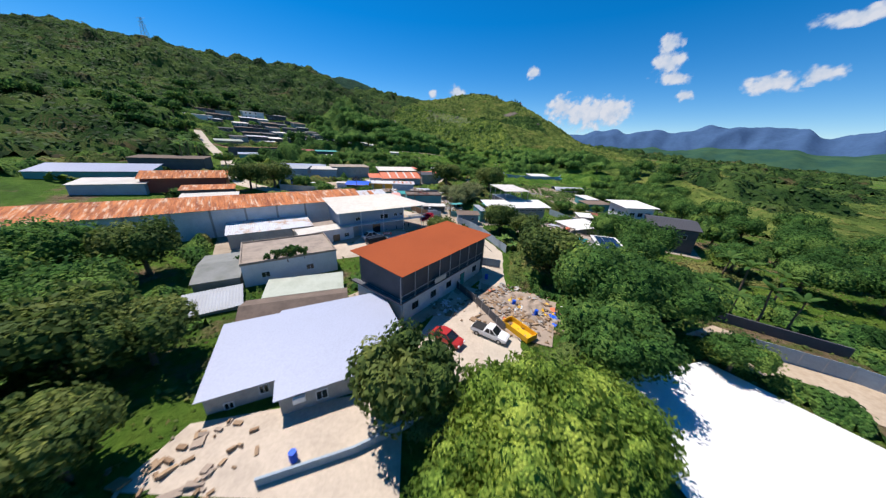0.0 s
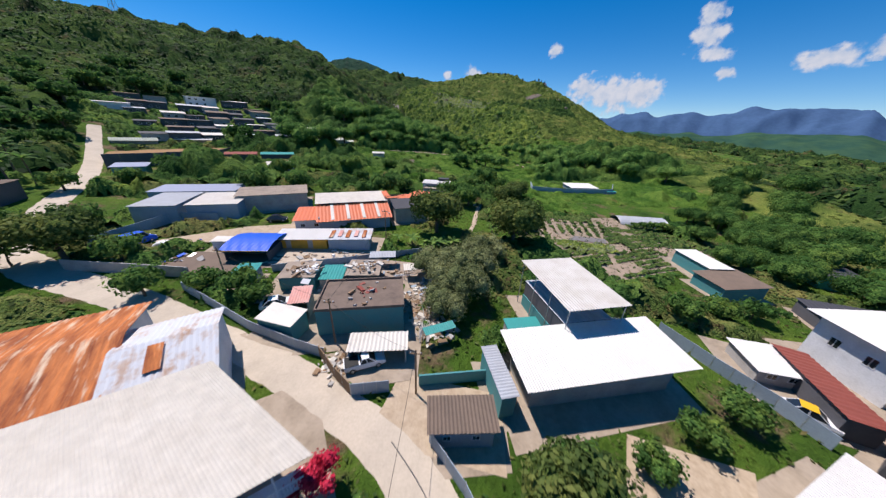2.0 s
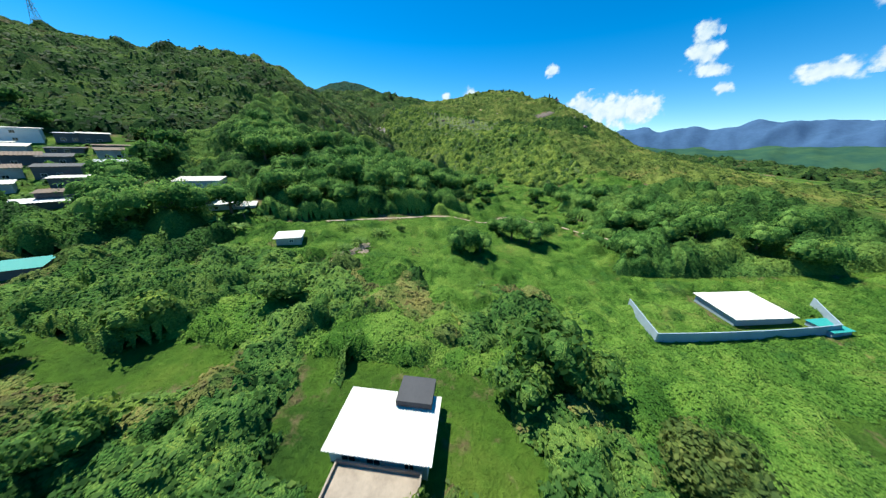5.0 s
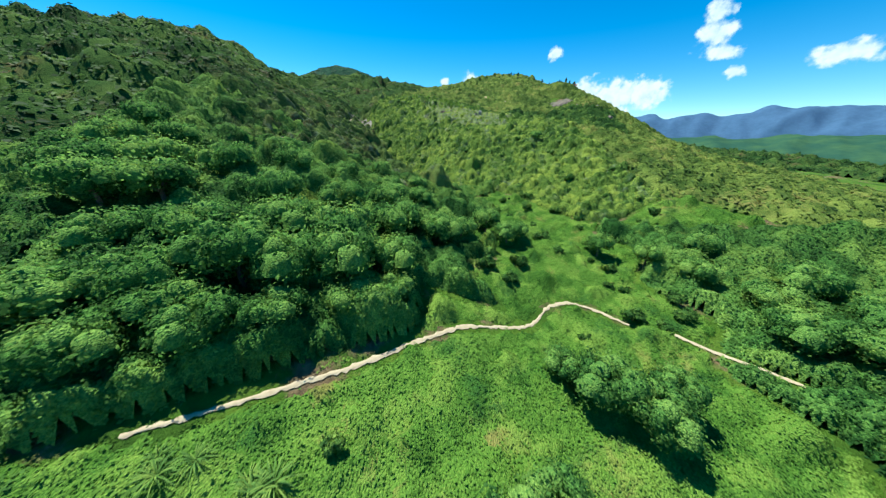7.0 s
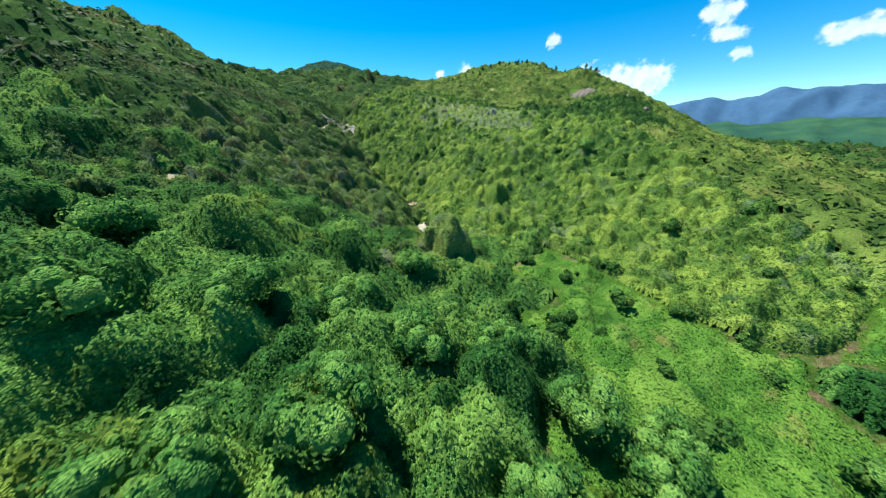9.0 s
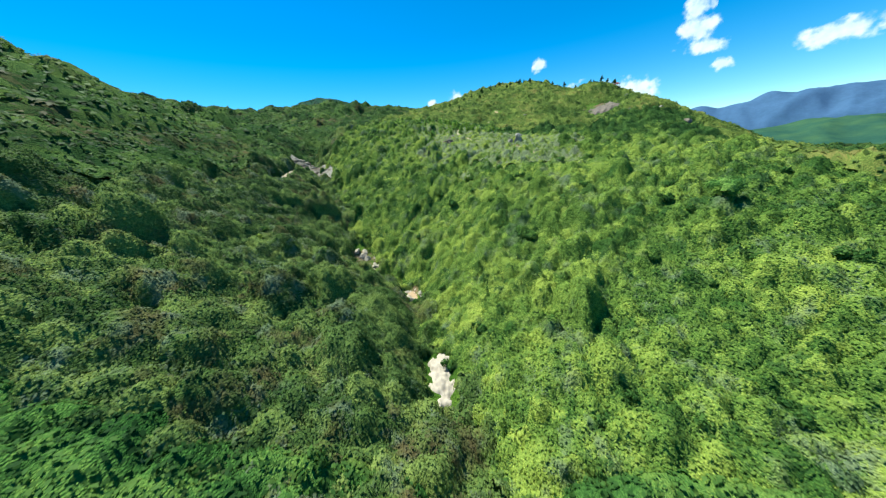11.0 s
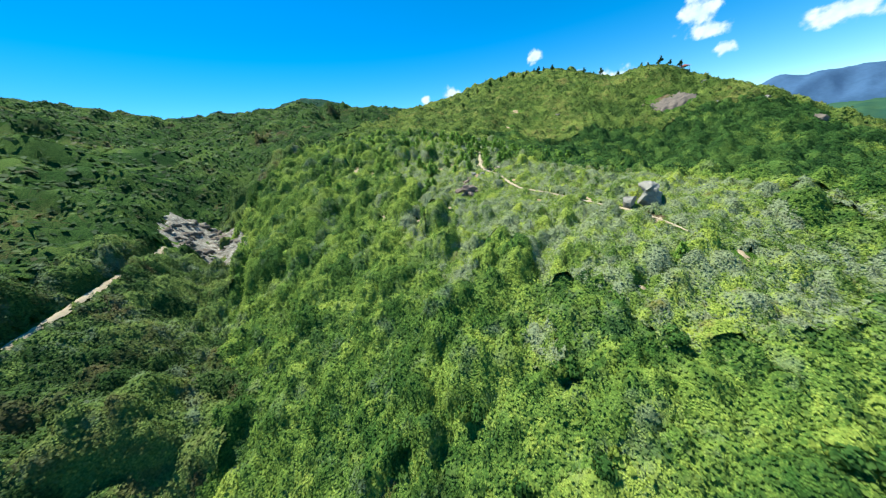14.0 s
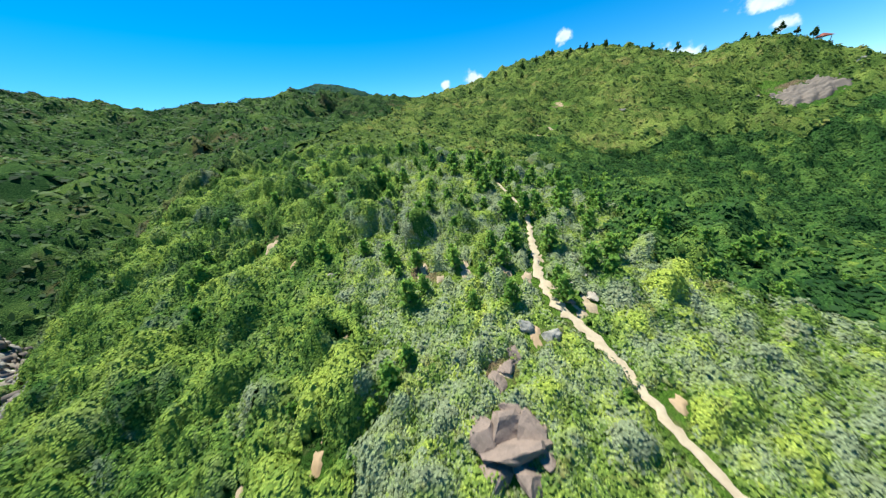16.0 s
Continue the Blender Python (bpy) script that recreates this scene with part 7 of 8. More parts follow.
def build_plots():
    """Beds of vegetables with bare paths between them."""
    rng = np.random.default_rng(51)
    ux, uy = math.cos(radians(24)), math.sin(radians(24))

    def bed(x, y):
        s, o = (x - 34.5) * ux + (y - 124.5) * uy, -(x - 34.5) * uy + (y - 124.5) * ux
        inside = (s > 0) & (s < 47.5) & (o > -14.5) & (o < 24) & free_ground(x, y, 0.8)
        lane = np.abs(x - 50.4 - 0.295 * (y - 134.8)) < 0.9
        u = x - 0.13 * (y - 130)
        north = np.where(u < 49, (np.mod(u, 2.7) < 0.95) & (y < 147) & (patches(x, y, 0.35, 5.0) > -0.12) | (y > 148.2), (np.mod(o, 2.2) < 1.35) & (np.mod(s, 7.2) < 6.7))
        block = np.floor(s / 7.2) * 5 + np.floor(o / 4.4)
        south = (np.mod(np.sin(block * 12.9) * 43.7, 1.0) > 0.25) & (np.mod(o, 1.8) < 0.85) & (np.mod(s, 9.2) < 8.6) & (np.mod(o, 4.4) < 3.8)
        bare = (x > 56.5) & (x < 66) & (y > 146.5) | (np.hypot((x - 60.5) / 4.5, (y - 141.8) / 1.4) < 1)
        mulch = (y > 130.6) & (y < 135) & (x > 38) & (x < 51)
        yellow = (y > 124.6) & (y <= 130.6) & (x > 34.5) & (x < 50)
        return inside & ~lane & ~bare & ~mulch & ~yellow & np.where(y > 130.2 + 0.1 * (x - 34), north, south)

    def garden(x, y):
        return np.ones(len(x), bool)
    E = (26, 86, 109, 162)
    canopy("crop_rows", E, 0.36, bed, crowd(E, 0.8, 0.28, 0.6, 1.0, rng, 0.12, 2.0, 0.72), 15, 0.17, "crop", "rows of leafy vegetables on the plots", rng, "crops", base=0.12, lump=0.08, lift=0.15, land=garden)

    E = (34, 51, 124, 131)
    canopy("yellow_bed", E, 0.36, lambda x, y: (x > 34.8) & (x < 49.5) & (np.abs(y - 127.7) < 2.9 + 0.5 * np.sin(x)) & (patches(x, y, 0.3, 3.0) > -0.3), crowd(E, 0.9, 0.35, 0.75, 1.0, rng, 0.12, 2.0, 0.9), 15, 0.19, "ridge", "bed of yellow-green leafy plants", rng, "crops", base=0.15, lump=0.1, lift=0.15, land=garden)


build_plots()
drape("mulch_sheet", [(38.6, 131.0), (50.2, 131.6), (51.0, 134.8), (42.0, 134.4)], "mulch", "grey mulch film laid over an empty bed", "sheet", 0.16, 0.8)
QUADS.pop()


def tunnel():
    """A polythene tunnel: arched film on hoops."""
    e, L = placed("polytunnel", 64.6, 151.0, 80.6, 150.4, at(72, 152) - 0.2, "white polythene garden tunnel, partly overgrown", "greenhouse")
    bm = bmesh.new()
    n, m = 10, 12
    grid = [[bm.verts.new((L * i / m, 4.3 - 4.3 * math.cos(math.pi * k / n), 2.5 * math.sin(math.pi * k / n))) for k in range(n + 1)] for i in range(m + 1)]
    for i in range(m):
        for k in range(n):
            bm.faces.new((grid[i][k], grid[i + 1][k], grid[i + 1][k + 1], grid[i][k + 1]))
    part("film", bm, "grey_roof", e)
    for i in range(0, m + 1, 3):
        bm = bmesh.new()
        for k in range(n):
            p = [Vector((L * i / m, 4.3 - 4.32 * math.cos(math.pi * q / n), 2.53 * math.sin(math.pi * q / n))) for q in (k, k + 1)]
            rod(bm, *p, 0.04, 5)
        part("hoop", bm, "steel", e)


tunnel()


# ---- rocks ----
def rock(name, x, y, sx, sy, sz, material, label, seed, turn=0.0, lift=0.15, detail=3):
    """A weathered block: a lump cut by broken faces, then roughened."""
    rng = np.random.default_rng(seed)
    bm = bmesh.new()
    bmesh.ops.create_icosphere(bm, subdivisions=detail, radius=1.0)
    cuts = [(Vector(c).normalized(), d) for c, d in zip(rng.normal(0, 1, (11, 3)), rng.uniform(0.38, 0.72, 11))]
    o = Vector((seed * 3.7, seed * 1.3, 0))
    for v in bm.verts:
        p = v.co.copy()
        for c, d in cuts:
            over = p.dot(c) - d
            if over > 0:
                p -= c * over
        p *= 1 + 0.16 * noise.noise(p * 2.3 + o) + 0.13 * noise.noise(p * 5 + o)
        v.co = Vector((p.x * sx * 1.5, p.y * sy * 1.5, p.z * sz * 1.5))
    me = bpy.data.meshes.new(name)
    bm.to_mesh(me)
    bm.free()
    me.materials.append(M[material])
    ob = new(name, me)
    ob.matrix_world = pose(x, y, at(x, y) + sz * lift, rng.uniform(-12, 12), rng.uniform(-12, 12), turn)
    return tagged(ob, label, "rock")


rock("boulder", 20.4, 458.4, 1.75, 1.5, 1.75, "rock", "large grey split boulder on the ridge", 1, 20, 0.5, 3)
rock("boulder", 20.6, 458.7, 1.55, 1.4, 0.85, "rock", "rounded grey cap stone on the ridge boulder", 2, 50, 3.6, 3)
rock("boulder", 16.9, 458.2, 1.2, 1.0, 1.3, "rock", "rounded grey boulder beside the trail", 3, 0, 0.5, 3)
for k, (x, y, s, m) in enumerate([(-9.3, 484.0, 0.8, "rock"), (-7.0, 483.0, 0.85, "rock"), (-10.4, 481.4, 0.8, "pink_rock"), (-13.4, 476.0, 1.5, "pink_rock"), (-11.6, 475.0, 1.8, "pink_rock"), (-12.2, 476.6, 1.4, "pink_rock"), (-10.2, 476.2, 1.2, "pink_rock"), (-10.6, 473.6, 1.15, "pink_rock"), (-12.6, 473.8, 1.1, "pink_rock"), (-12.4, 479.6, 1.0, "pink_rock"), (-11.2, 480.4, 0.8, "pink_rock"), (-11.6, 477.6, 0.9, "pink_rock"), (-9.2, 474.6, 0.8, "pink_rock"), (-1.2, 490.6, 0.7, "pale_rock"), (0.8, 487.6, 0.6, "pale_rock"), (-3.4, 480.2, 0.4, "pale_rock"),
                                  (-32.4, 493.2, 0.95, "pale_rock"), (-34.2, 490.0, 0.6, "pale_rock"), (-1.6, 487.2, 0.6, "pale_rock"), (-4.0, 486.8, 0.5, "pink_rock"), (-3.2, 489.2, 0.6, "pale_rock"), (28.6, 410, 0.7, "pale_rock"), (29.2, 416.5, 0.8, "pale_rock"), (24.4, 441, 0.7, "pale_rock"), (2.6, 450, 0.6, "rock"), (-0.9, 444.0, 0.5, "pale_rock"),
                                  (157, 572, 2.2, "rock"), (181, 564, 3.2, "brown_rock"), (174, 585, 2.4, "rock"), (183, 568, 1.6, "pale_rock"), (120, 610, 2.0, "pink_rock"), (160, 612, 2.4, "rock"), (100, 585, 1.4, "rock"), (88, 600, 1.3, "rock"), (150, 590, 1.6, "rock"), (66, 616, 1.4, "pale_rock"), (58, 600, 1.0, "rock"), (112, 640, 1.8, "rock")]):
    rock("rock", x, y, s, s * 0.8, s * (0.5 if m == "pink_rock" else 0.6), m, {"rock": "weathered grey granite rock in the scrub", "pink_rock": "pinkish granite outcrop in the scrub", "pale_rock": "pale bleached rock in the scrub", "brown_rock": "large dark brown bare rock on the summit slope"}[m], k + 5, k * 47, 0.1)


def bare_patch(x, y, r, material, label):
    """An uneven patch of bare soil on the slope."""
    n, m = 41, 6
    a = np.linspace(0, 2 * math.pi, n)
    k = 0.9 + 0.2 * np.sin(2 * a + x) + 0.12 * np.sin(3 * a + y) + 0.08 * np.sin(7 * a + 2 * x) + 0.06 * np.sin(13 * a + y)
    q = np.linspace(0, 1.3, m)[:, None]
    X, Y = x + 0.75 * r * q * k * np.cos(a), y + 1.25 * r * q * k * np.sin(a)
    Z = height(X, Y) + 0.07 - 0.30 * np.maximum(q - 0.6, 0) + 0.09 * np.sin(X * 2.3) * np.sin(Y * 2.9) + 0.05 * np.sin(X * 6.1 + Y * 4.7)
    tagged(from_arrays("bare_patch", np.stack([X, Y, Z], -1).reshape(-1, 3), net_faces(n, m), material, True), label, "bare ground", kind="structure")


for k, (x, y, r) in enumerate(BARE):
    bare_patch(x, y, r * 0.85, "bare_soil" if y > 250 and k % 3 else "earth" if y > 250 else "plot_soil", "bare pale sandy soil showing through the scrub" if y > 250 and k % 3 else "bare orange-brown earth showing through the scrub")
rng = np.random.default_rng(61)
for k in range(38):
    f = rng.uniform(0, 1)
    seg = GULLY[2:6]
    i = min(int(f * 3), 2)
    g = f * 3 - i
    x = seg[i][0] + (seg[i + 1][0] - seg[i][0]) * g + rng.normal(0, 1.3)
    y = seg[i][1] + (seg[i + 1][1] - seg[i][1]) * g + rng.normal(0, 1.3)
    s = rng.uniform(0.5, 1.6)
    rock("stream_rock", x, y, s, s * 0.8, s * 0.6, "pale_rock", "pale rock in the stream bed", k + 70, k * 31, 0.2)
for k, (x, y) in enumerate([(-49, 420.5), (-51, 422), (-48, 422.6), (-46.6, 420), (-43.2, 417), (-48.4, 415.6), (-42.6, 413.2), (-40.6, 412)]):
    rock("stream_rock", x, y, 1.5, 1.1, 0.9, "pale_rock", "large pale boulder above the pool", k + 130, k * 53, 0.35, 3)


def slab(name, x, y, rx, ry, turn, rise, material, label, seed):
    """A bare rock face lying on the slope, stepped and cracked."""
    n, m = 44, 34
    u, v = np.meshgrid(np.linspace(-1, 1, n), np.linspace(-1, 1, m))
    c, s = math.cos(radians(turn)), math.sin(radians(turn))
    X, Y = x + u * rx * c - v * ry * s, y + u * rx * s + v * ry * c
    r = np.hypot(u, v)
    rough = np.array([[noise.noise(Vector((a * 0.32 + seed, b * 0.32, 0))) + 0.7 * noise.noise(Vector((a * 0.8 + seed, b * 0.8, 5))) for a, b in zip(p, q)] for p, q in zip(X, Y)])
    fine = np.array([[noise.noise(Vector((a * 1.1 + seed, b * 1.1, 3))) for a, b in zip(p, q)] for p, q in zip(X, Y)])
    steps = np.round((rough * 1.5 + u * 0.8) * 3) / 3
    Z = height(X, Y) + rise * np.clip(1.0 - r + 0.5 * rough, -0.9, 0.45) + 0.45 * steps * np.clip(1 - r, 0, 1) + 0.5 * fine
    tagged(from_arrays(name, np.stack([X, Y, Z], -1).reshape(-1, 3), net_faces(n, m), material), label, "rock")


slab("rock_slab", -94, 488, 14, 8.5, -22, 2.0, "slab_rock", "broad bare grey rock face on the slope", 1.0)
rng = np.random.default_rng(77)
for mat, word in (("slab_rock", "grey"), ("brown_rock", "brown")):
    V, Q = [], []
    for k in range(46):
        u, v = rng.uniform(-0.8, 0.8), rng.uniform(-0.8, 0.8)
        if u * u + v * v > 0.72:
            continue
        c, q = math.cos(radians(-22)), math.sin(radians(-22))
        x, y = -94 + u * 14 * c - v * 8.5 * q, 488 + u * 14 * q + v * 8.5 * c
        m = pose(x, y, at(x, y) + 2.0 * min(0.45, 1 - math.hypot(u, v)) + 0.15, rng.uniform(-14, 14), rng.uniform(-16, 16), -10 + rng.normal(0, 16))
        a, b, h = rng.uniform(0.8, 3.2), rng.uniform(0.10, 0.45), rng.uniform(0.05, 0.35)
        n = len(V)
        V += [m @ Vector((a * i * (1 - 0.2 * (z > 0)), b * j * rng.uniform(0.6, 1.1), z)) for z in (-0.8, h) for i, j in ((-1, -1), (1, -0.7), (0.9, 1), (-0.8, 0.9))]
        Q += [[n + i for i in f] for f in ((3, 2, 1, 0), (4, 5, 6, 7), (0, 1, 5, 4), (1, 2, 6, 5), (2, 3, 7, 6), (3, 0, 4, 7))]
    tagged(from_arrays("rock_ledges", np.array(V), np.array(Q), mat), word + " broken ledges and fallen blocks on the rock face", "rock", kind="stuff")
slab("rock_slab_lower", -81, 479, 6, 8, -30, 1.6, "slab_rock", "dark wet rock face below the slab", 4.0)
slab("summit_rock", 136, 606, 15, 6.5, 8, 3.0, "brown_rock", "broad dark brown bare rock face on the summit slope", 3.0)
slab("gully_rock", -17.3, 366, 2.8, 6.6, 10, 2.2, "pale_rock", "pale pinkish rock in the gully bed", 7.0)
slab("pool_rock", -44.5, 416, 3.4, 7.5, 40, 0.5, "pale_rock", "pale smooth rock round the pool", 9.0)
slab("lower_pool_rock", -26.6, 398, 2.2, 5.5, 25, 0.4, "pale_rock", "pale rock ledges by the lower pool", 12.0)


def water(name, x, y, rx, ry, turn, lift, material, label):
    a = np.linspace(0, 2 * math.pi, 25)[:-1]
    k = 1 + 0.2 * np.sin(3 * a) + 0.1 * np.sin(5 * a + 1)
    px, py = rx * k * np.cos(a), ry * k * np.sin(a)
    c, s = math.cos(radians(turn)), math.sin(radians(turn))
    z = at(x, y) + lift
    V = np.stack([np.r_[x, x + px * c - py * s], np.r_[y, y + px * s + py * c], np.full(25, z)], 1)
    F = np.array([(0, 1 + i, 1 + (i + 1) % 24) for i in range(24)])
    tagged(from_arrays(name, V, F, material), label, "water", kind="structure")


water("water_pool", -45.2, 416.2, 0.9, 2.0, 35, 1.05, "turquoise", "small turquoise rock pool")
water("water_lower_pool", -26.2, 397.2, 1.2, 2.6, 25, 0.85, "earth", "shallow brown pool in the stream bed")


# ---- summit ----
def pavilion(x, y):
    """A small open shelter with a pale roof beside the summit wall."""
    e = new("pavilion")
    e.location = (x, y, at(x, y))
    tagged(e, "small open stone pavilion with a pale roof on the summit", "pavilion")
    part("base", box(bmesh.new(), (-2.6, -2.6, -1.0), (2.6, 2.6, 0.5), None, 0.05), "pale_rock", e)
    for sx in (-1.9, 1.9):
        for sy in (-1.9, 1.9):
            part("post", rod(bmesh.new(), (sx, sy, 0.5), (sx, sy, 3.0), 0.16, 8), "wall_white", e)
    bm = bmesh.new()
    bmesh.ops.create_cone(bm, cap_ends=True, segments=4, radius1=3.6, radius2=0.3, depth=1.4, matrix=Matrix.Translation((0, 0, 3.7)) @ Matrix.Rotation(radians(45), 4, "Z"))
    part("roof", bm, "red_roof", e)


pavilion(160, 630)
wall_line("summit_wall", [(112, 688), (124, 678), (134, 668)], 1.6, "wall_white", "low whitish wall along the summit path", 0.4)


# ---- clouds ----
def cloud_material():
    """Thin at the rim, dense within, billowed by noise; it glows by itself, its light and shade painted in."""
    m, n, l, b = shade("cloud_vapour", 1.0, 0.0, 0.0)
    t = n.new("ShaderNodeTexCoord")
    g = n.new("ShaderNodeVectorMath")
    g.operation = "LENGTH"
    l.new(t.outputs["Object"], g.inputs[0])
    info = n.new("ShaderNodeObjectInfo")
    off = n.new("ShaderNodeVectorMath")
    off.operation = "ADD"
    l.new(where(n), off.inputs[0])
    l.new(info.outputs["Location"], off.inputs[1])
    billow = noisy(n, l, off.outputs[0], 0.009, 5.0, 0.52)
    k = n.new("ShaderNodeMath")
    k.operation = "MULTIPLY_ADD"
    l.new(billow, k.inputs[0])
    k.inputs[1].default_value, k.inputs[2].default_value = 3.0, -0.52
    d = n.new("ShaderNodeMath")
    d.operation = "SUBTRACT"
    l.new(k.outputs[0], d.inputs[0])
    l.new(g.outputs["Value"], d.inputs[1])
    f = n.new("ShaderNodeMapRange")
    f.interpolation_type = "SMOOTHSTEP"
    f.inputs[1].default_value, f.inputs[2].default_value, f.inputs[4].default_value = -0.42, 0.45, 0.97
    l.new(d.outputs[0], f.inputs[0])
    # emission stands for sunlight on the vapour, bluer where the billow is low
    e = n.new("ShaderNodeEmission")
    l.new(ramp(n, l, billow, [(0.35, (0.60, 0.74, 0.92)), (0.62, (0.86, 0.92, 1.0))]), e.inputs[0])
    e.inputs[1].default_value = 0.62
    tr, mx = n.new("ShaderNodeBsdfTransparent"), n.new("ShaderNodeMixShader")
    l.new(f.outputs[0], mx.inputs[0])
    l.new(tr.outputs[0], mx.inputs[1])
    l.new(e.outputs[0], mx.inputs[2])
    l.new(mx.outputs[0], n["Material Output"].inputs[0])
    return m


M["cloud"] = cloud_material()


def cloud(az, el, wide, tall):
    """A far cloud: a bank of vapour in the backdrop, facing the valley."""
    D = 4200.0
    n = 12
    u, v = np.meshgrid(np.linspace(-1.5, 1.5, n), np.linspace(-1.5, 1.5, n))
    ob = from_arrays("cloud", np.stack([u, 0.1 * (u * u + v * v), v], -1).reshape(-1, 3), net_faces(n, n), "cloud", True)
    ob.matrix_world = pose(D * math.cos(radians(el)) * math.sin(radians(az)), D * math.cos(radians(el)) * math.cos(radians(az)), D * math.sin(radians(el)) + 30, 0, 0, -az) @ Matrix.Diagonal((wide, 40, tall, 1))
    tagged(ob, "white fair-weather cloud in the sky", "cloud", "clouds", "structure")


for az, el, w, t in [(35.0, 15.2, 85, 90), (35.2, 13.0, 120, 100), (36.6, 11.0, 110, 50), (46.9, 9.4, 170, 70), (50.4, 9.8, 110, 60), (15.9, 12.9, 62, 62), (26.2, 6.5, 330, 150), (21.5, 7.6, 140, 120), (29.5, 6.8, 150, 130), (2.2, 9.6, 90, 80), (-2.4, 9.2, 50, 40), (38.5, 8.6, 65, 45), (51.5, 14.9, 220, 50)]:
    cloud(az, el, w, t)


# ---- pylons ----
def pylon(x, y, H):
    e = new("power_pylon")
    e.location = (x, y, at(x, y))
    tagged(e, "tall grey lattice power pylon on the ridge", "pylon")
    w = H * 0.13
    for sx, sy in ((-1, -1), (1, -1), (1, 1), (-1, 1)):
        part("leg", rod(bmesh.new(), (sx * w, sy * w, -1), (sx * w * 0.15, sy * w * 0.15, H), 0.18, 4), "steel", e)
    bm = bmesh.new()
    for k in range(7):
        a, b = w * (1 - 0.85 * k / 7), w * (1 - 0.85 * (k + 1) / 7)
        za, zb = H * k / 7, H * (k + 1) / 7
        for sx, sy, tx, ty in ((-1, -1, 1, -1), (1, -1, 1, 1), (1, 1, -1, 1), (-1, 1, -1, -1)):
            rod(bm, (sx * a, sy * a, za), (tx * b, ty * b, zb), 0.1, 4)
            rod(bm, (tx * a, ty * a, za), (sx * b, sy * b, zb), 0.1, 4)
    part("bracing", bm, "steel", e)
    for z in (0.72, 0.84, 0.96):
        part("arm", rod(bmesh.new(), (-H * 0.17, 0, H * z), (H * 0.17, 0, H * z), 0.16, 4), "steel", e)


pylon(-440, 470, 34)
pylon(-283, 553, 15)


# ---- vehicles ----
def car(name, label, x, y, turn, L, W, H, paint, kind="car"):
    """A car, pickup or van facing +x: lofted body, glazed cabin, roof, lamps and wheels."""
    e = new(name)
    e.matrix_world = pose(x, y, at(x, y) + 0.08, 0, 0, turn)
    tagged(e, label, "car" if kind != "van" else "van")
    h = L / 2
    shoulder = H * 0.58
    if kind == "van":
        prof = [(-h, 0.45, H * 0.55), (-h + 0.08, 0.3, H * 0.62), (0.0, 0.25, H * 0.62), (h * 0.72, 0.25, H * 0.56), (h * 0.95, 0.28, H * 0.46), (h, 0.4, H * 0.38)]
        cab = [(-h + 0.1, -h + 0.2), (h * 0.62, h * 0.42)]
    elif kind == "pickup":
        prof = [(-h, 0.5, shoulder), (-h + 0.08, 0.35, shoulder + 0.05), (0.0, 0.3, shoulder + 0.05), (h * 0.45, 0.3, shoulder + 0.02), (h * 0.9, 0.35, shoulder - 0.1), (h, 0.45, shoulder - 0.25)]
        cab = [(-h * 0.25, -h * 0.12), (h * 0.52, h * 0.2)]
    else:
        prof = [(-h, 0.45, shoulder - 0.12), (-h + 0.15, 0.3, shoulder), (0.0, 0.25, shoulder), (h * 0.45, 0.25, shoulder - 0.03), (h * 0.88, 0.3, shoulder - 0.16), (h, 0.42, shoulder - 0.3)]
        cab = [(-h * 0.82, -h * 0.45), (h * 0.55, h * 0.12)]
    bm = bmesh.new()
    rows = []
    for px, lo, hi in prof:
        k = 0.92 if abs(px) > h * 0.93 else 1.0
        rows.append([bm.verts.new((px, s * W / 2 * k * q, z)) for s, q, z in ((-1, 0.95, lo), (-1, 1.0, (lo + hi) / 2), (-1, 0.93, hi), (1, 0.93, hi), (1, 1.0, (lo + hi) / 2), (1, 0.95, lo))])
    for a, b in zip(rows, rows[1:]):
        for i in range(6):
            bm.faces.new((a[i], b[i], b[(i + 1) % 6], a[(i + 1) % 6]))
    bm.faces.new(rows[0])
    bm.faces.new(rows[-1][::-1])
    bmesh.ops.recalc_face_normals(bm, faces=bm.faces)
    part("body", bm, paint, e)
    (b0, t0), (b1, t1) = cab
    z0, z1 = prof[2][2] - 0.05, H - 0.07
    bm = bmesh.new()
    v = [bm.verts.new(p) for p in ((b0, -W * 0.46, z0), (b1, -W * 0.46, z0), (b1, W * 0.46, z0), (b0, W * 0.46, z0), (t0, -W * 0.38, z1), (t1, -W * 0.38, z1), (t1, W * 0.38, z1), (t0, W * 0.38, z1))]
    for q in ((3, 2, 1, 0), (4, 5, 6, 7), (0, 1, 5, 4), (1, 2, 6, 5), (2, 3, 7, 6), (3, 0, 4, 7)):
        bm.faces.new([v[i] for i in q])
    part("glazing", bm, "glass", e, "dark car windows")
    part("roof", box(bmesh.new(), (t0 - 0.05, -W * 0.40, z1), (t1 + 0.05, W * 0.40, H), None, 0.03), paint if kind != "taxi" else "yellow", e)
    for k, q in ((t0 + 0.02, b0), (t1 - 0.02, b1), ((t0 + t1) / 2, (b0 + b1) / 2)):
        for s in (-1, 1):
            part("pillar", rod(bmesh.new(), (q, s * W * 0.465, z0), (k, s * W * 0.385, z1), 0.045, 5), paint, e)
    if kind == "pickup":
        bm = box(bmesh.new(), (-h + 0.1, -W * 0.44, shoulder + 0.052), (-h * 0.3, W * 0.44, shoulder + 0.10))
        part("bed_cover", bm, "black", e)
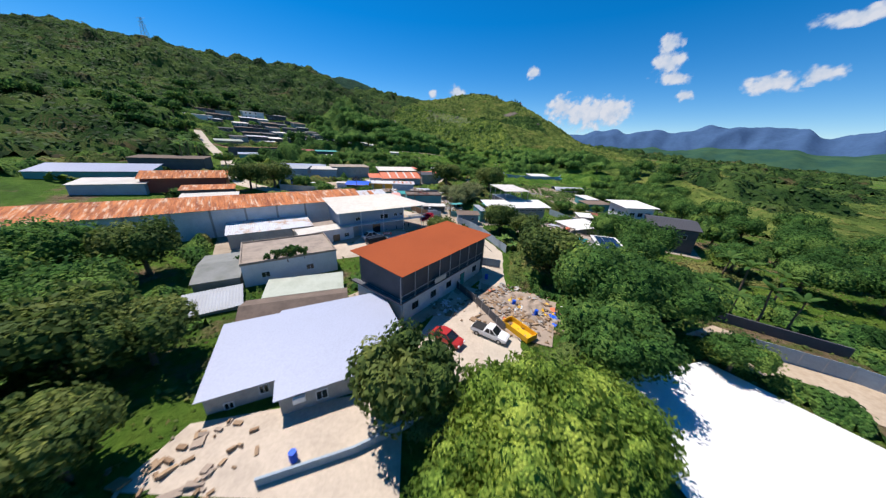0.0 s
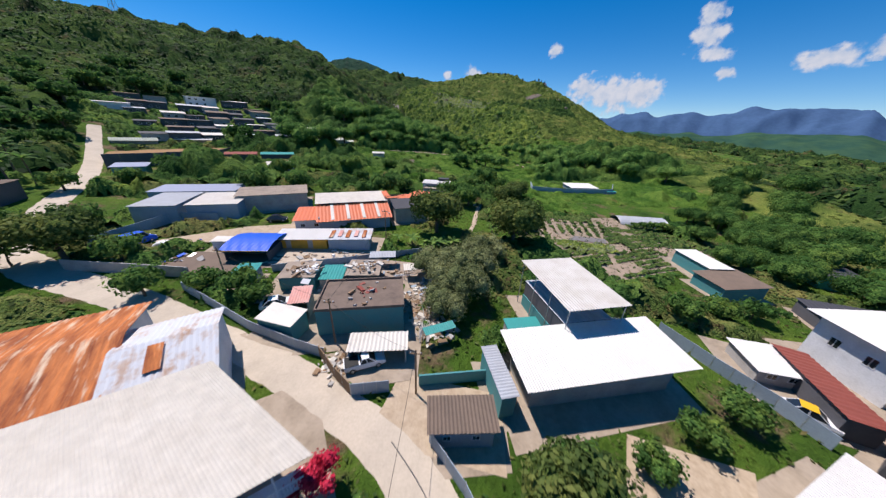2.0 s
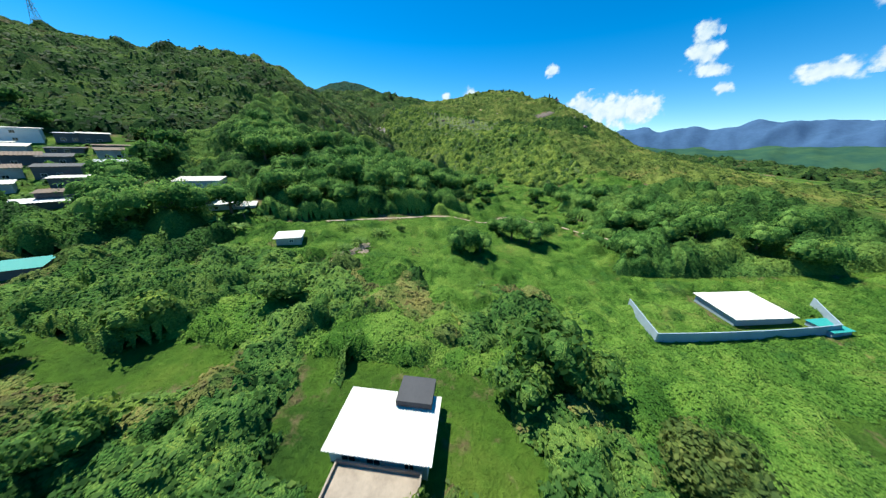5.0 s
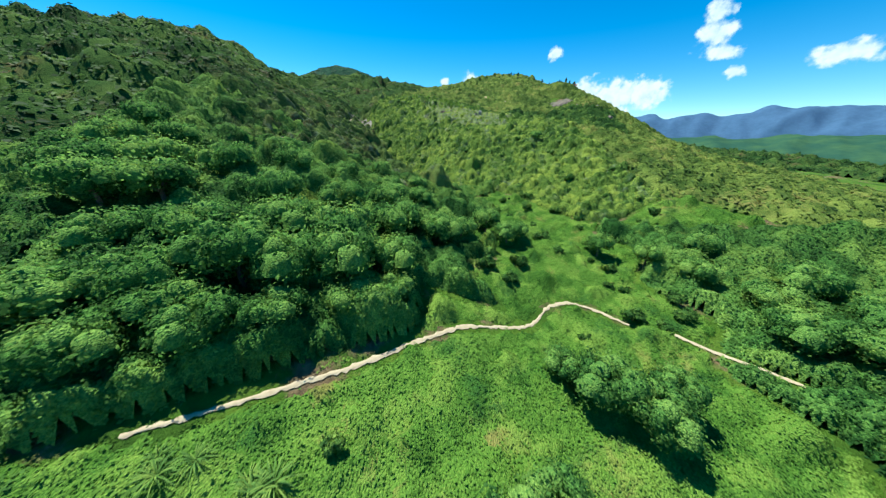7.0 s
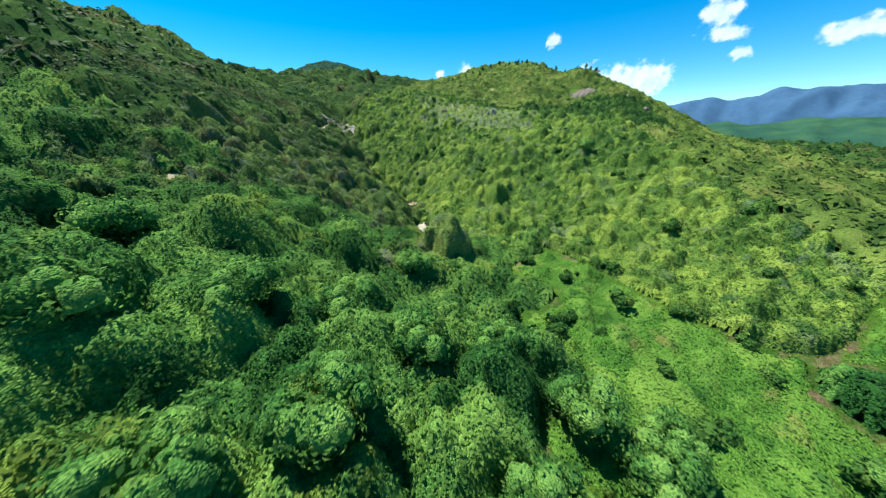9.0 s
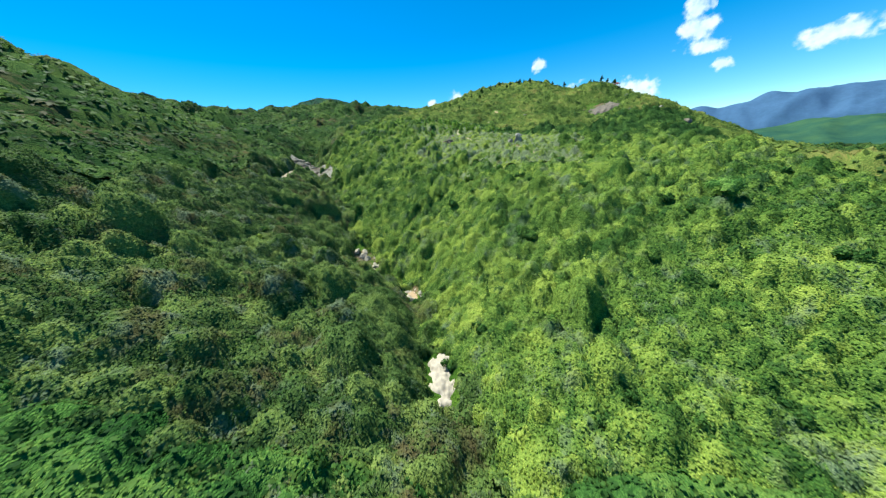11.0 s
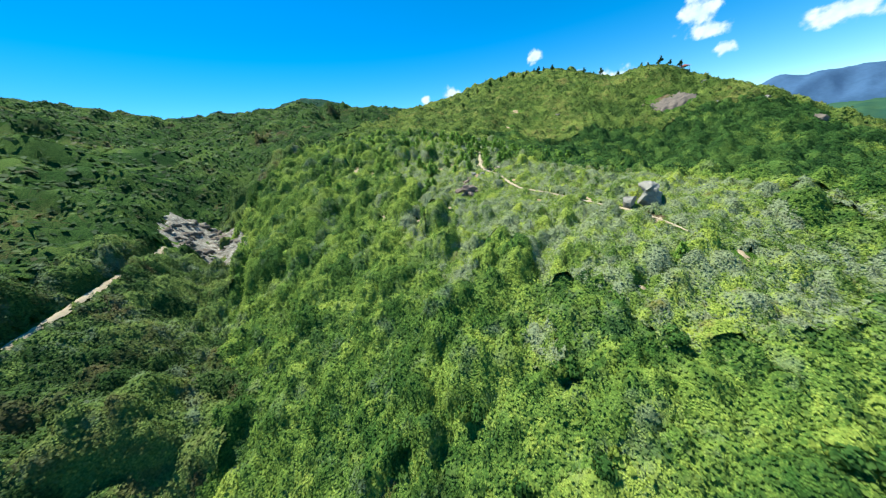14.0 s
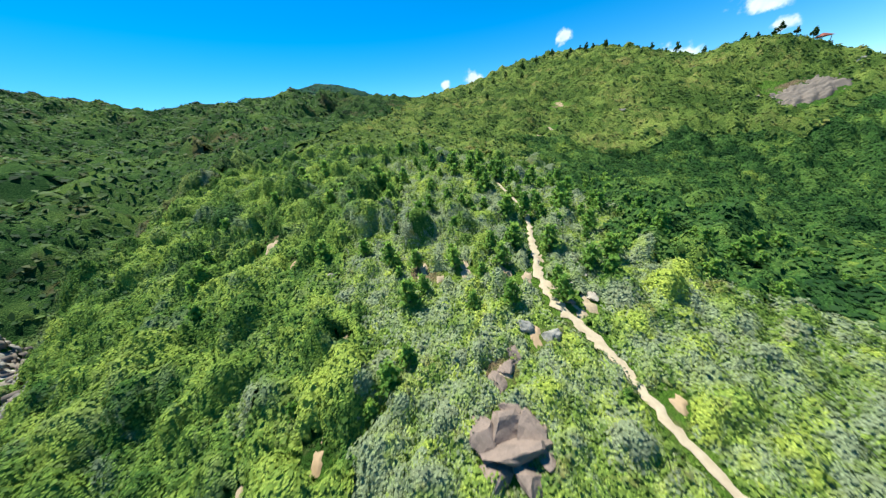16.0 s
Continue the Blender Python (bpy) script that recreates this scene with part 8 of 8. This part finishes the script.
    for s in (-1, 1):
        part("headlight", box(bmesh.new(), (h * 0.93, s * W * 0.36 - 0.15, shoulder - 0.38), (h + 0.01, s * W * 0.36 + 0.15, shoulder - 0.22), None, 0.02), "white_paint", e, "clear headlight")
        part("tail_light", box(bmesh.new(), (-h - 0.01, s * W * 0.38 - 0.1, shoulder - 0.35), (-h + 0.05, s * W * 0.38 + 0.1, shoulder - 0.1), None, 0.02), "red_paint", e, "red tail light")
        for wx in (-h * 0.62, h * 0.62):
            w = part("wheel", rod(bmesh.new(), (wx, s * (W / 2 - 0.2), 0.32), (wx, s * (W / 2 + 0.01), 0.32), 0.33, 14), "black", e, "black tyre")
            part("rim", rod(bmesh.new(), (wx, s * (W / 2), 0.32), (wx, s * (W / 2 + 0.03), 0.32), 0.2, 10), "steel", w, "metal rim")
    return e


car("red_car", "red saloon car parked on the forecourt", 1.5, 27.2, -35, 4.4, 1.75, 1.45, "car_red")
car("white_pickup", "white pickup parked beside the fence", 7.2, 28.6, -32, 4.9, 1.85, 1.6, "car_white", "pickup")
car("black_van", "long black people carrier parked in the yard", -13.9, 57.0, 42, 5.6, 2.05, 1.9, "car_black", "van")
car("silver_suv", "silver estate car beside the black van", -16.0, 60.0, 38, 4.9, 1.9, 1.75, "car_silver")
car("taxi_van", "white van with a yellow roof panel", 49.2, 83.4, -42, 4.6, 1.8, 1.9, "car_white", "taxi")
car("white_car", "white car under the carport edge", -20.0, 93.3, 28, 4.5, 1.8, 1.6, "car_white")
car("white_gate_pickup", "white pickup parked behind the gate", -3.6, 84.6, 25, 4.9, 1.85, 1.7, "car_white", "pickup")
car("black_suv", "black car in the sandy yard", -38.3, 123.2, 20, 4.5, 1.85, 1.7, "car_black")
car("blue_truck", "blue truck parked by the slab", 53.6, 17.5, 130, 5.5, 2.0, 2.0, "blue_tarp", "van")


car("blue_top_truck", "dark truck with a blue top parked at the depot wall", -56.4, 106.4, 80, 5.8, 2.2, 2.3, "blue_tarp", "van")


def covered_car(x, y, turn):
    """A car under a fitted white sheet that hangs to the ground in folds."""
    e = new("covered_car")
    e.matrix_world = pose(x, y, at(x, y) + 0.06, 0, 0, turn)
    tagged(e, "car under a loose white cover in the depot yard", "covered car")
    bm = bmesh.new()
    rows = []
    for i in range(15):
        u = -1 + i / 7
        top = 0.75 + 0.65 * max(0.0, 1 - abs(u + 0.1) ** 3 * 1.6)
        row = []
        for k in range(13):
            a = math.pi * k / 12
            w = 0.95 * (1 - 0.18 * abs(u) ** 4) + 0.05 * math.sin(7 * u + 5 * a)
            row.append(bm.verts.new((2.3 * u, w * math.copysign(abs(math.cos(a)) ** 0.5, math.cos(a)), top * math.sin(a) ** 0.55 * (1 if abs(u) < 0.99 else 0.15))))
        rows.append(row)
    for p, q in zip(rows, rows[1:]):
        for k in range(12):
            bm.faces.new((p[k], q[k], q[k + 1], p[k + 1]))
    part("cover", bm, "white_paint", e)


covered_car(-50.2, 106.4, 22)


def motorbike(x, y, turn):
    e = new("motorbike")
    e.matrix_world = pose(x, y, at(x, y) + 0.06, 0, 0, turn)
    tagged(e, "dark purple scooter standing in the yard", "motorbike")
    for wx in (-0.62, 0.62):
        w = part("wheel", rod(bmesh.new(), (wx, -0.06, 0.29), (wx, 0.06, 0.29), 0.29, 14), "black", e)
        part("rim", rod(bmesh.new(), (wx, -0.07, 0.29), (wx, 0.07, 0.29), 0.17, 10), "steel", w)
    bm = box(bmesh.new(), (-0.7, -0.14, 0.45), (0.15, 0.14, 0.72), None, 0.06)
    box(bm, (0.15, -0.16, 0.3), (0.5, 0.16, 0.42), None, 0.04)
    part("body", bm, "car_black", e)
    part("seat", box(bmesh.new(), (-0.75, -0.15, 0.72), (0.1, 0.15, 0.84), None, 0.05), "black", e)
    bm = rod(bmesh.new(), (0.62, 0, 0.3), (0.42, 0, 1.0), 0.05, 6)
    rod(bm, (0.42, -0.35, 1.02), (0.42, 0.35, 1.02), 0.025, 6)
    part("handlebar", bm, "steel", e)
    box_bm = box(bmesh.new(), (0.4, -0.2, 0.42), (0.55, 0.2, 0.95), None, 0.05)
    part("leg_shield", box_bm, "car_black", e)


motorbike(-8.2, 57.8, -60)
for k, (x, y, a) in enumerate([(-13.6, 66.6, 80), (-11.6, 68.0, 100), (-9.9, 69.4, 85), (-8.6, 70.2, 95)]):
    motorbike(x, y, a)


def barrier(x, y, turn):
    e = new("barrier_sign")
    e.matrix_world = pose(x, y, at(x, y) + 0.06, 0, 0, turn)
    tagged(e, "red and white folding barrier sign", "sign")
    part("board", box(bmesh.new(), (-1.0, -0.03, 0.35), (1.0, 0.03, 0.95), None, 0.02), "red_paint", e)
    for k in range(5):
        part("writing", box(bmesh.new(), (-0.75 + 0.3 * k, -0.04, 0.5), (-0.55 + 0.3 * k, -0.031, 0.8)), "white_paint", e)
    for s in (-0.9, 0.9):
        for q in (-0.3, 0.3):
            part("leg", rod(bmesh.new(), (s, q, 0), (s, 0, 0.95), 0.03, 5), "red_paint", e)


barrier(-12.9, 62.4, 18)


def barrel(x, y, material, label):
    e = new("barrel")
    e.location = (x, y, at(x, y) + 0.06)
    tagged(e, label, "barrel")
    bm = bmesh.new()
    for z0, z1, r in ((0, 0.3, 0.29), (0.3, 0.34, 0.31), (0.34, 0.6, 0.29), (0.6, 0.64, 0.31), (0.64, 0.92, 0.29)):
        rod(bm, (0, 0, z0), (0, 0, z1), r, 14)
    part("drum", bm, material, e)
    part("lid", rod(bmesh.new(), (0, 0, 0.92), (0, 0, 0.95), 0.27, 14), material, e)


for x, y, m, t in [(-10.3, 12.9, "blue_tarp", "blue plastic barrel by the wall"), (9.2, 44.6, "blue_tarp", "blue plastic barrel by the rubble"), (12.4, 36.4, "blue_tarp", "blue plastic barrel in the rubble"), (15.2, 34.0, "blue_tarp", "blue plastic barrel in the rubble"), (-12.6, 106.5, "white_paint", "white plastic drum in the yard"), (-17.6, 108.4, "white_paint", "white plastic drum in the yard"), (15.5, 150.5, "teal", "teal barrel in the garden"), (-31.5, 122.3, "blue_tarp", "blue plastic barrel beside the annex")]:
    barrel(x, y, m, t)


def trough():
    e = new("tipper_body")
    e.matrix_world = pose(11.4, 29.8, at(11.4, 29.8) + 0.15, 0, 0, -57)
    tagged(e, "yellow steel tipper body standing on rubble", "container")
    for n, lo, hi in (("floor", (-2.2, -0.9, 0), (2.2, 0.9, 0.08)), ("side", (-2.2, -0.98, 0), (2.2, -0.9, 0.8)), ("side", (-2.2, 0.9, 0), (2.2, 0.98, 0.8)), ("end", (-2.28, -0.98, 0), (-2.2, 0.98, 0.8)), ("end", (2.2, -0.98, 0), (2.28, 0.98, 0.8))):
        part(n, box(bmesh.new(), lo, hi), "yellow", e)


trough()


def rubble_heap(name, x0, y0, spread_m, count, seed, mats, label, z=None, big=0.15):
    """Loose boards, bricks and stones as one heap."""
    rng = np.random.default_rng(seed)
    for mat in mats:
        bm = bmesh.new()
        for _ in range(count):
            x, y = x0 + rng.normal(0, spread_m), y0 + rng.normal(0, spread_m)
            s = rng.uniform(0.08, 0.34) * (2.2 if rng.uniform() < big else 1.0)
            m = pose(x, y, at(x, y) + 0.12 if z is None else z + rng.uniform(0, 0.15), rng.uniform(-25, 25), rng.uniform(-25, 25), rng.uniform(0, 180))
            box(bm, (-s, -s * rng.uniform(0.3, 0.8), -0.05), (s, s * rng.uniform(0.3, 0.8), rng.uniform(0.03, 0.18)), m)
        me = bpy.data.meshes.new(name)
        bm.to_mesh(me)
        bm.free()
        me.materials.append(M[mat])
        tagged(new(name, me), label, "rubble", kind="stuff")


rubble_heap("rubble", 12.8, 36.0, 3.0, 150, 1, ("rubble", "earth", "wall_grey", "wood", "brown_roof"), "loose bricks, boards and scraps on the building plot")
rubble_heap("blue_scraps", 14.5, 36.0, 2.8, 16, 8, ("blue_tarp", "wall_white", "orange", "yellow"), "blue and white scraps of sheeting on the rubble")
slab("rubble_mound", 13.5, 37.0, 5.0, 3.6, 25, 0.8, "rubble", "mound of tipped soil and rubble", 15.0)
rubble_heap("debris", -17.5, 11.5, 2.2, 24, 2, ("rubble", "earth", "wood"), "broken boards and stones beside the house")
rubble_heap("scraps", -7.0, 105.5, 3.6, 30, 3, ("wood", "rubble", "wall_blue"), "boards, sheets and scrap in the cluttered yard")
rubble_heap("yard_clutter", -22.0, 108.0, 3.2, 10, 4, ("wall_grey", "wood", "rubble"), "white boxes and tools in the yard")
rubble_heap("roof_clutter", 1.8, 96.5, 1.6, 60, 5, ("wood", "rubble"), "timber poles and boards piled by the tree")
rubble_heap("tarp_clutter", -50.0, 104.0, 2.6, 40, 6, ("wall_white", "steel", "blue_tarp"), "covered goods in the depot yard")
rubble_heap("rubble_boards", 12.0, 38.5, 2.4, 14, 9, ("wall_grey", "wood"), "large broken boards and sheets on the rubble", None, 1.0)
rubble_heap("house_side_clutter", -8.2, 31.4, 1.5, 40, 10, ("wood", "rubble", "wall_white"), "pots, boards and junk beside the house wall")
rubble_heap("wall_foot_clutter", 1.6, 34.6, 1.3, 26, 11, ("wall_white", "wood", "rubble"), "stones and pots along the foot of the wall")
rubble_heap("terrace_scraps", -6.0, 93.4, 1.5, 6, 12, ("wood", "wall_grey", "red_roof"), "scraps of board left on the flat roof", 4.72, 0.5)
rubble_heap("shack_roof_scraps", -18.9, 100.0, 1.3, 18, 13, ("wall_white", "wood", "rubble"), "boards and stones weighing down the shack roof", 4.36, 0.6)
rubble_heap("board_roof_scraps", -8.8, 102.2, 1.2, 18, 14, ("wood", "wall_grey", "cream_roof"), "boards and stones weighing down the shack roof", 4.28, 0.6)
rubble_heap("yard_junk", 2.4, 100.5, 2.2, 34, 15, ("wood", "cream_roof", "wall_blue", "rubble"), "boards, drums and frames piled in the yard", None, 0.5)
rubble_heap("tree_foot_junk", 4.2, 92.5, 1.6, 34, 16, ("wood", "wall_grey", "cream_roof"), "poles and planks stacked under the trees", None, 0.7)
rubble_heap("gate_junk", -6.8, 84.2, 1.0, 22, 17, ("wood", "wall_grey", "cream_roof"), "crates and chairs inside the gate", None, 0.5)
rubble_heap("fence_junk", -14.0, 105.2, 3.2, 40, 18, ("wall_grey", "cream_roof", "wood", "wall_blue"), "stored goods along the sheet fence", None, 0.5)
rubble_heap("depot_junk", -47.0, 102.0, 2.2, 26, 19, ("wall_grey", "steel", "wood"), "pipes and boxes in the depot yard", None, 0.5)
drape("junk_ground", [(-1.2, 88.8), (5.2, 90.2), (4.6, 104), (-1.8, 103)], "dirt", "trodden dirt littered with junk", "yard", 0.10)
drape("gate_ground", [(-9.6, 85.4), (-3.4, 81.4), (2.4, 83.2), (1.8, 88.4)], "dirt", "dusty ground inside the gate", "yard", 0.09)


def pole_stack(x, y, turn, count, seed):
    """Long bamboo poles and pipes leaning in a heap."""
    rng = np.random.default_rng(seed)
    e = new("pole_stack")
    e.matrix_world = pose(x, y, at(x, y) + 0.1, 0, 0, turn)
    tagged(e, "heap of leaning bamboo poles and pipes", "poles")
    for k in range(count):
        a = rng.uniform(-0.5, 0.5)
        L = rng.uniform(2.5, 4.6)
        p = Vector((rng.uniform(-0.8, 0.8), rng.uniform(-0.6, 0.6), 0.05))
        part("pole", rod(bmesh.new(), p, p + Vector((L * math.cos(a) * 0.9, L * math.sin(a) * 0.9, rng.uniform(0.1, 1.6))), 0.045, 5), ("wood", "steel", "cream_roof")[k % 3], e)


pole_stack(3.2, 94.5, 95, 16, 1)
pole_stack(2.6, 89.6, 70, 14, 2)
pole_stack(-3.6, 104.6, 10, 12, 3)
rubble_heap("garden_clutter", 16.5, 152.5, 1.6, 26, 7, ("wall_white", "teal", "wood"), "tables and boxes in the garden clearing")


def pole(x, y, H, lean=0.0):
    e = new("power_pole")
    e.matrix_world = pose(x, y, at(x, y) - 0.4, 0, lean, 0)
    tagged(e, "dark wooden power pole with crossarm", "power pole")
    part("mast", rod(bmesh.new(), (0, 0, 0), (0, 0, H), 0.13, 8, 0.09), "wood", e)
    part("crossarm", box(bmesh.new(), (-0.7, -0.05, H - 0.6), (0.7, 0.05, H - 0.48)), "wood", e)
    for s in (-0.55, 0.0, 0.55):
        part("insulator", rod(bmesh.new(), (s, 0, H - 0.48), (s, 0, H - 0.3), 0.05, 6), "white_paint", e)
    return Vector((x, y, at(x, y) + H - 0.7))


def awning(name, label, a, b, depth, z, material):
    """A small sheet roof on four posts."""
    e, L = placed(name, *a, *b, at(*a), label, "awning")
    part("sheet", sheet(bmesh.new(), (0, 0, z), (L, 0, z), (L, depth, z + 0.25), (0, depth, z + 0.25), 0.3), material, e)
    for x in (0.1, L - 0.1):
        for y in (0.1, depth - 0.1):
            part("post", rod(bmesh.new(), (x, y, -0.3), (x, y, z + 0.2 * y / depth), 0.035), "steel", e)


awning("teal_awning", "teal sheet awning on thin posts", (3.6, 88.0), (7.6, 90.0), 1.3, 2.4, "teal")
awning("grey_awning", "grey sheet awning beside the fence", (-9.6, 106.4), (-4.6, 107.4), 2.4, 2.3, "grey_roof")
awning("white_awning", "white sheet awning over stored goods", (-2.2, 103.4), (2.0, 104.4), 2.2, 2.2, "cream_roof")
tops = [pole(-8.6, 87.6, 7.5), pole(-9.4, 119.0, 8.0), pole(-30.5, 96.8, 7.5), pole(3.2, 81.6, 7.0)]


def cable(a, b, sag):
    c = bpy.data.curves.new("cable", "CURVE")
    c.dimensions, c.bevel_depth = "3D", 0.018
    s = c.splines.new("POLY")
    s.points.add(14)
    for k in range(15):
        f = k / 14
        p = a.lerp(b, f) - Vector((0, 0, sag * 4 * f * (1 - f)))
        s.points[k].co = (*p, 1)
    c.materials.append(M["black"])
    tagged(new("cable", c), "thin black overhead power cable", "cable", "overhead cables")


for a, b in ((0, 1), (0, 2), (0, 3)):
    cable(tops[a], tops[b], 0.8)
cable(tops[3], Vector((3.0, 52.0, 6.5)), 1.0)
